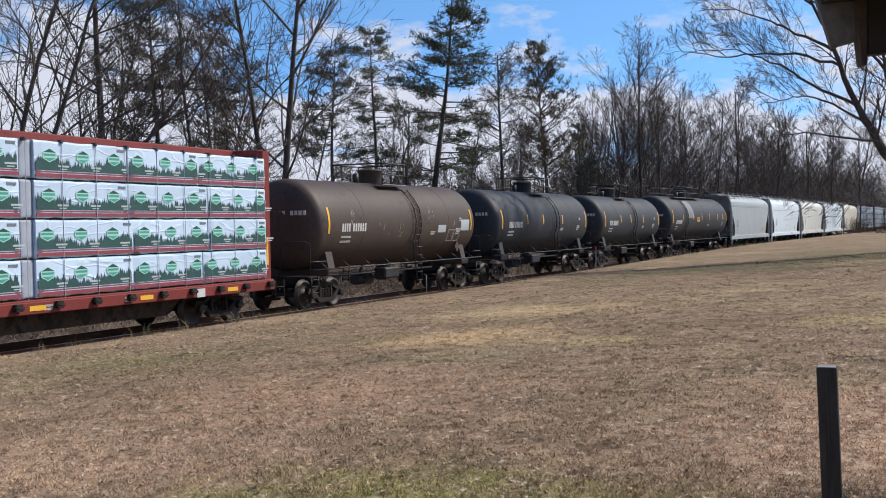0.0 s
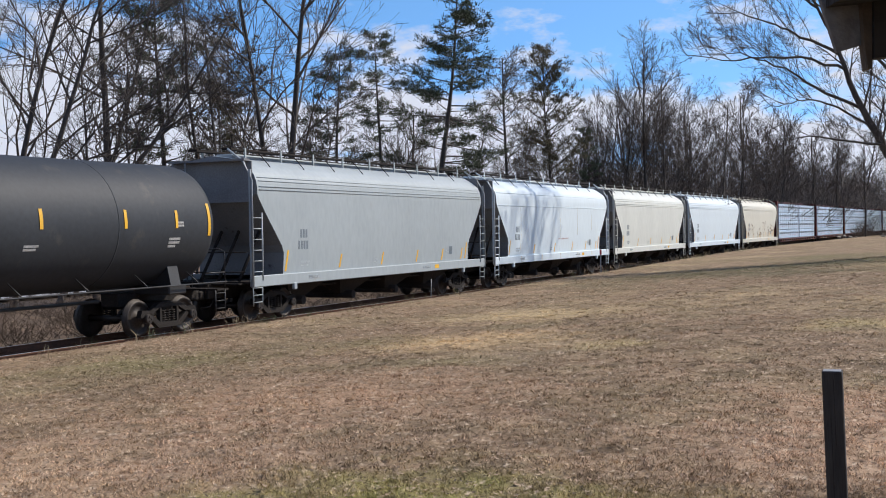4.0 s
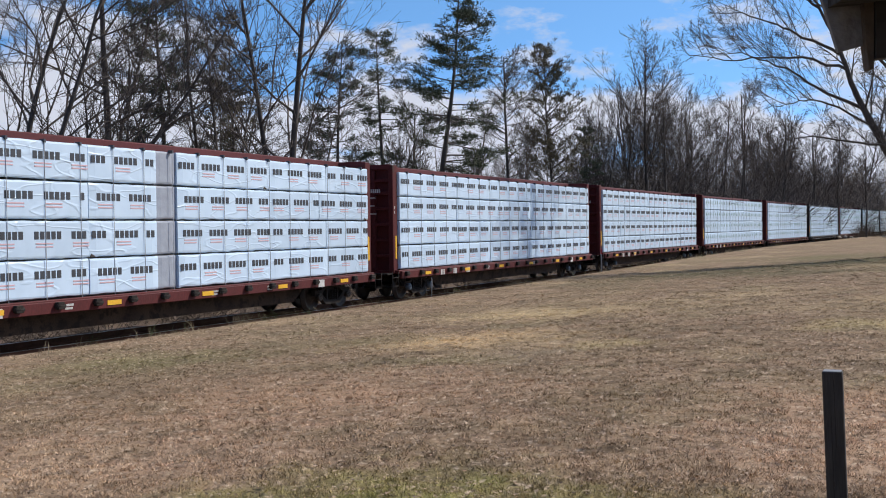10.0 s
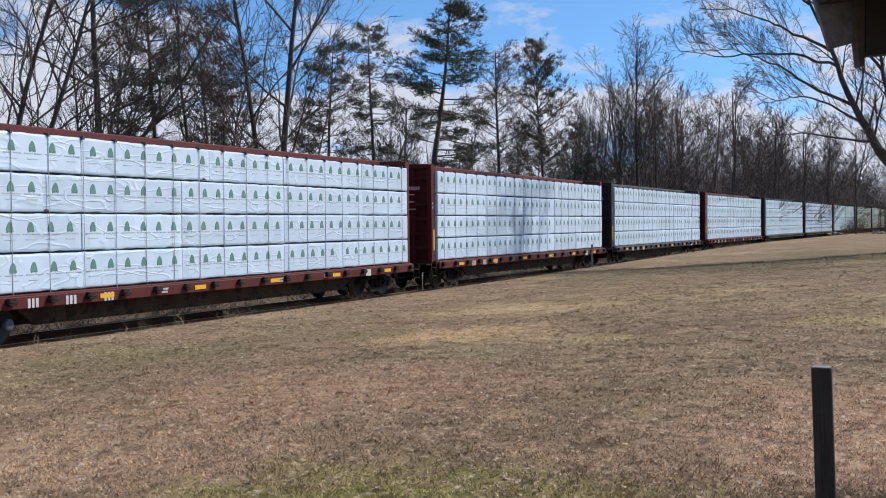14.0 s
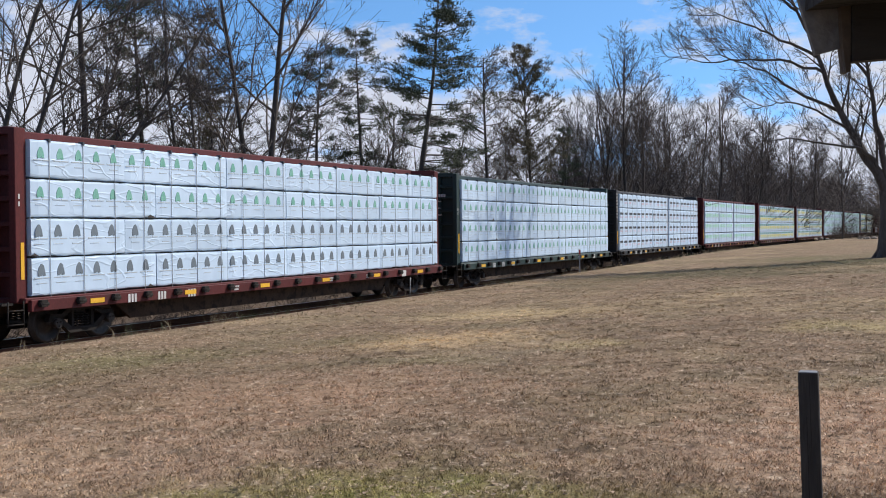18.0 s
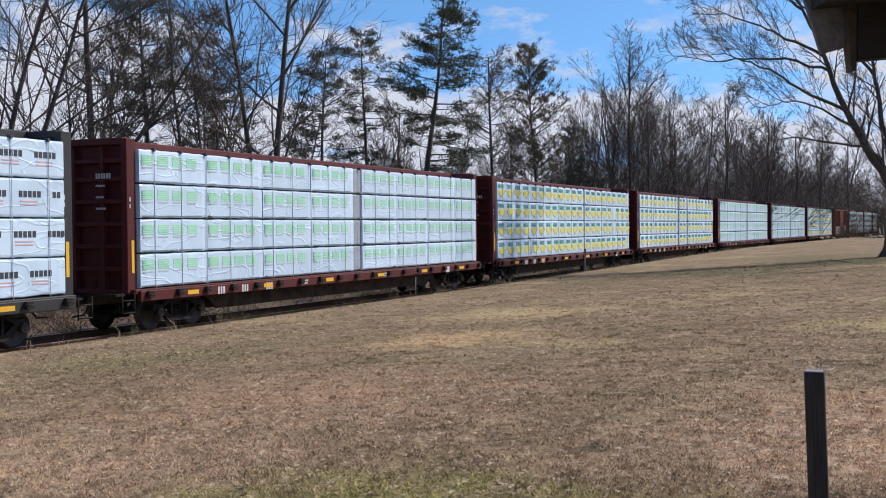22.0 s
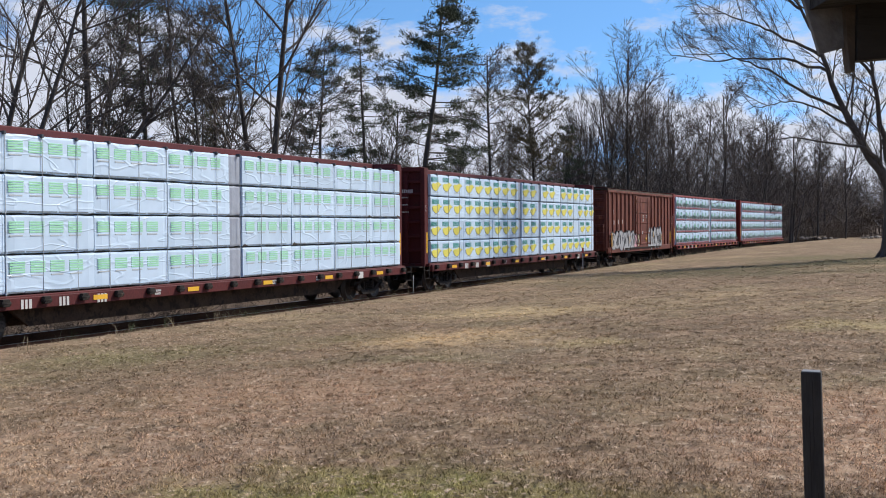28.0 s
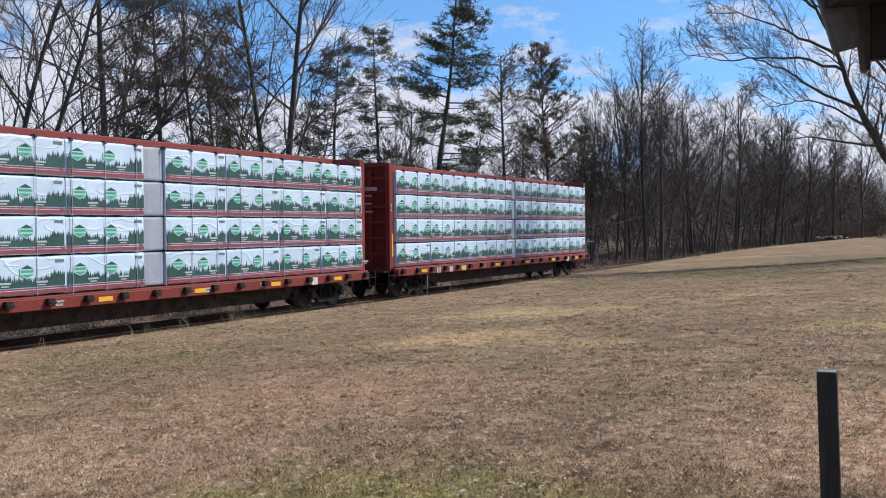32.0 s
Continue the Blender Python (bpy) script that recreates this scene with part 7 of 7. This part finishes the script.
# ---- the big tree on the lawn ----
def lawn_tree():
    rng = random.Random(4)
    base = Vector((23.2, 57.0, 0.85))
    out = (Shape(), Shape())
    trunk = [base + Vector(p) for p in ((0, 0, -0.3), (0.05, 0, 1.0), (0.1, 0, 2.2), (0.0, 0, 3.4))]
    out[0].tube(trunk, [0.62, 0.46, 0.42, 0.40], 12, False)
    for a in range(7):
        c, s = math.cos(a * 0.9), math.sin(a * 0.9)
        out[0].tube([base + Vector((0.75 * c, 0.75 * s, -0.2)), base + Vector((0.35 * c, 0.35 * s, 0.5))], [0.16, 0.1], 6, False)
    fork = trunk[-1]
    # limbs from the fork or from further up the leading limb: (across, along, up), root radius
    limbs = [([(0, 0, 0), (-1.4, 0, 2.2), (-2.6, 0.2, 4.6), (-3.6, 0.3, 7.4), (-5.0, 0.4, 10.2)], 0.30), ([(0, 0, 0), (-0.6, -0.4, 2.6), (-1.0, -0.6, 4.8), (-1.6, -0.8, 7.2), (-2.2, -1.0, 9.6)], 0.20),
             ([(0, 0, 0), (0.8, 0.6, 2.6), (1.8, 1.2, 5.2), (2.6, 1.8, 7.2), (3.4, 2.2, 9)], 0.27), ([(0, 0, 0), (1.8, -0.6, 1.8), (3.6, -1, 3.6), (5.2, -1.4, 5.6), (7, -1.6, 7.4)], 0.2),
             ([(-3.4, 0.3, 6.8), (-5.3, 0.1, 7.6), (-6.7, -0.2, 8.1), (-8.5, -0.5, 8.6), (-10.2, -0.8, 8.7)], 0.09), ([(-3.1, 0.2, 5.9), (-5.2, 0.6, 6.6), (-7.1, 1.0, 6.7), (-9.0, 1.2, 6.6), (-10.7, 1.3, 6.9)], 0.085),
             ([(-2.3, 0.15, 4.0), (-4.8, -0.3, 5.0), (-6.35, -0.6, 5.9), (-8.3, -0.9, 6.5), (-9.8, -1.2, 6.6)], 0.095), ([(-1.7, 0.1, 3.0), (-3.65, -0.5, 3.9), (-5.0, -0.8, 4.3), (-6.2, -1.0, 4.2), (-7.5, -1.2, 3.9)], 0.075),
             ([(-0.3, 0, 0.6), (-1.0, -0.4, 1.75), (-2.3, -0.7, 2.15), (-4.75, -0.9, 2.5), (-6.8, -1.0, 2.4)], 0.12), ([(-4.4, 0.35, 9.0), (-5.9, 0.2, 10.0), (-7.4, 0, 10.4), (-9.0, -0.2, 10.5), (-10.4, -0.4, 10.8)], 0.075),
             ([(-1.2, -0.6, 5.6), (-3.2, -1.4, 7.4), (-5.2, -2.0, 8.8), (-7.0, -2.4, 9.6), (-8.8, -2.8, 10)], 0.085)]
    spec = dict(BARE, kids=[6, 7, 5, 3], ratio=[0.5, 0.6, 0.62, 0.62], sides=[6, 5, 4, 3, 3], rise=[0.05, 0.03, 0.02, 0.01, 0.01], wander=[0.05, 0.08, 0.08, 0.08, 0.08], least=0.0055,
                angle=[(25, 55), (20, 48), (18, 42), (18, 40)])
    for pts, r in limbs:
        line = [fork + Vector(p) for p in pts]
        fine = []
        for i in range(4):
            a, b, c, d = line[max(i - 1, 0)], line[i], line[i + 1], line[min(i + 2, 4)]
            for q in range(4):
                u = q / 4
                fine.append(0.5 * ((2 * b) + (c - a) * u + (2 * a - 5 * b + 4 * c - d) * u * u + (3 * b - a - 3 * c + d) * u ** 3) + Vector((rng.gauss(0, 0.05), rng.gauss(0, 0.05), rng.gauss(0, 0.05))))
        fine.append(line[4])
        out[0].tube(fine, [max(0.02, r * (1 - 0.85 * (i / 16) ** 0.8)) for i in range(17)], 8, False)
        for n in range(11):
            f = 0.6 + 3.35 * (n + rng.random()) / 11
            i = min(int(f), 3)
            p = fine[min(16, round(f * 4))]
            along = (line[i + 1] - line[i]).normalized()
            side = along.cross(Vector((rng.gauss(0, 1), rng.gauss(0, 1), rng.gauss(0, 1)))).normalized()
            if side.z < -0.25:
                side = -side
            d = along * 0.75 + side * 0.65 + Vector((0, 0, 0.08))
            grow(rng, p, d, rng.uniform(2.0, 4.6) * (1.15 - 0.12 * f) * (0.6 if pts[-1][2] < 3 else 0.9), max(0.02, r * 0.22 * (1.2 - 0.15 * f)), 1, out, spec)
    t = thing("lawn_tree", "large spreading leafless shade tree on the lawn", "tree")
    part("trunk", out[0].mesh("trunk", BARK_NEAR), BARK_NEAR, t)
    part("crown", out[1].mesh("crown", BARK_NEAR), BARK_NEAR, t)


lawn_tree()

# ---- the porch: a post on the lawn and the eave overhead ----
post_shape = Shape().box(-0.043, 0.043, -0.040, 0.040, 0.0, 1.055, 0.004)
for v in range(len(post_shape.v)):
    x, y, z = post_shape.v[v]
    post_shape.v[v] = (x - 0.030 * (z - 1.0), y, z)
post = thing("fence_post", "square weathered black wooden post with a worn grey top", "post", shape=post_shape, material=POST_WOOD)
part("end_grain", Shape().box(-0.040, 0.036, -0.037, 0.037, 1.053, 1.057, 0.001), GALV, post, "pale worn end grain")
split = Shape()
for x0, z0, z1 in ((-0.012, 0.30, 0.86), (0.016, 0.10, 0.52), (0.004, 0.72, 1.02)):
    split.prism([(x0 - 0.030 * (z0 - 1.0), z0), (x0 + 0.004 - 0.030 * (z0 - 1.0), z0), (x0 + 0.003 - 0.030 * (z1 - 1.0), z1), (x0 - 0.030 * (z1 - 1.0), z1)], "y", -0.0415, -0.038)
part("drying_crack", split, EAVE_DARK, post)["kind"] = "stuff"
post.matrix_basis = pose(1.72, 5.1, 0.82, 0, 0, -21.5)


def porch_roof():
    """The corner of the porch eave, from below: a grey end panel, a rafter tail and the dark underside."""
    roof = thing("porch_roof", "weathered dark wooden porch eave", "roof")
    part("end_panel", Shape().prism([(1.13, 3.40), (1.232, 3.062), (1.308, 3.082), (1.30, 3.46), (1.13, 3.52)], "y", 3.58, 3.60), EAVE_GREY, roof, "grey weathered end panel")
    part("rafter_tail", Shape().prism([(1.285, 3.46), (1.308, 3.082), (1.317, 3.005), (1.330, 3.005), (1.335, 3.46)], "y", 3.55, 3.60), POST_BROWN, roof, "brown rafter tail")
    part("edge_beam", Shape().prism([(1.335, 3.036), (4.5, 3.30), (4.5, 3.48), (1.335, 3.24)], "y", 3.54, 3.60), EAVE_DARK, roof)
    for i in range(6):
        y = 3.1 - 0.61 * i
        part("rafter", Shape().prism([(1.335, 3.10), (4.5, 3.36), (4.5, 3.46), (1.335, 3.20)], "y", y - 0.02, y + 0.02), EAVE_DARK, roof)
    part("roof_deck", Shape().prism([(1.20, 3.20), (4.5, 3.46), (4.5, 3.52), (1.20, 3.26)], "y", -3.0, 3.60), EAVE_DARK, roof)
    for x, z in ((2.6, 3.12), (4.4, 3.28)):
        part("support_post", Shape().box(x - 0.07, x + 0.07, 3.40, 3.54, 0.88, z), EAVE_DARK, roof)


porch_roof()

x, y, _ = on_line(6.3, 2.6)
marker = thing("marker_post", "thin trackside marker post with red cap", "marker")
part("stake", Shape().box(-0.03, 0.03, -0.03, 0.03, -0.3, 1.15), GALV, marker)
part("cap", Shape().box(-0.045, 0.045, -0.045, 0.045, 0.95, 1.2), SIGN_RED, marker, "red marker cap")
marker.location = (x, y, ground_z(6.3, 2.6))

x, y, _ = on_line(-13.8, 2.6)
stake = thing("trackside_stake", "thin pale weathered stake beside the track", "stake", shape=Shape().tube([(0, 0, -0.25), (0.02, 0, 0.3), (0.03, 0.01, 0.72)], [0.018, 0.016, 0.012], 6), material=GALV)
stake.location = (x, y, ground_z(-13.8, 2.6))


def rubble(x, y, n, wide, seed):
    """A low heap of pale stones and short logs at the lawn's far edge."""
    rng = random.Random(seed)
    heap = thing("rubble_heap", "low heap of pale stones and dead wood", "rubble")
    heap.location = (x, y, lawn_at(x, y)[0])
    for i in range(n):
        r = rng.uniform(0.18, 0.42)
        prof = [(-r * 0.5, 0.02)] + [(-r * 0.5 + r * q / 4, r * math.sin(math.pi * (q + 0.6) / 5.2) * rng.uniform(0.85, 1.1)) for q in range(5)] + [(r * 0.55, 0.02)]
        st = part("stone", Shape().lathe(prof, "z", 8, smooth=False), RUBBLE, heap, loc=(rng.uniform(-wide, wide), rng.uniform(-0.8, 0.8), r * 0.3))
        st.rotation_euler = (rng.uniform(-0.3, 0.3), rng.uniform(-0.3, 0.3), rng.uniform(0, 6))
    for i in range(n // 3):
        a, x0 = rng.uniform(0, 3.1), rng.uniform(-wide, wide)
        part("dead_log", Shape().tube([(x0, 0, 0.12), (x0 + 1.3 * math.cos(a), 0.8 * math.sin(a), 0.3), (x0 + 2.4 * math.cos(a), 1.5 * math.sin(a), 0.42)], [0.11, 0.09, 0.05], 7), POST_BROWN, heap)


RUBBLE = surf("pale_rubble", (0.40, 0.35, 0.29), (0.22, 0.19, 0.155), 0.95, coarse=3, bump=0.6, vary=0.2)
rubble(50.5, 147, 12, 2.2, 3), rubble(57.5, 148, 9, 1.6, 4)

# a pond glints through the brush behind the track
pond_shape = Shape()
ring = []
for a in range(28):
    t = 2 * math.pi * a / 28
    x, y, _ = on_line(-22 + 34 * math.cos(t), -30 + 15 * math.sin(t) * (1 + 0.15 * math.sin(3 * t)))
    ring.append((x, y, -0.02))
pond_shape.add(ring, [tuple(range(28))])
thing("pond_water", "still water behind the brush", "pond", kind="structure", shape=pond_shape, material=WATER)

# ---- the ties ----
tie = recalc(Shape().box(-0.115, 0.115, -1.28, 1.28, -0.35, -0.18, 0.012).mesh("tie", TIE_WOOD))
track = thing("track_ties", "creosoted wooden crossties", "ties", kind="structure")
for n in range(290):
    s = -48 + n * 0.56
    x, y, h = on_line(s)
    t = part("tie", tie, TIE_WOOD, track)
    t.matrix_basis = pose(x, y, 0, 0, 0, math.degrees(h))


# ---- what moves: the cars along the line, and their wheels ----
def motions():
    for k, car in CARS:
        middle = (COUPLED[k] + COUPLED[k + 1]) / 2 - (0.0 if k in (1, 2, 3, 4, 25) else 0.04 if k in (5, 6, 7, 8) else 0.22) + (0.1 if k == 1 else 0.0)
        rows = []
        for t in range(33):
            x, y, h = on_line(train_at(middle, t))
            rows.append((t, pose(x, y, 0, 0, 0, math.degrees(h))))
        walk(car, rows)
    lead = WHEELSETS[0]
    turn = math.degrees(17.4566 / 0.457) / FPS
    walk(lead, [(n / FPS, pose(0, 0, 0, 0, -turn * n, 0)) for n in range(32 * FPS + 1)])
    for w in WHEELSETS[1:]:
        w.rotation_mode = "QUATERNION"
        w.animation_data_create()
        w.animation_data.action = lead.animation_data.action
        w.animation_data.action_slot = lead.animation_data.action_slot


motions()
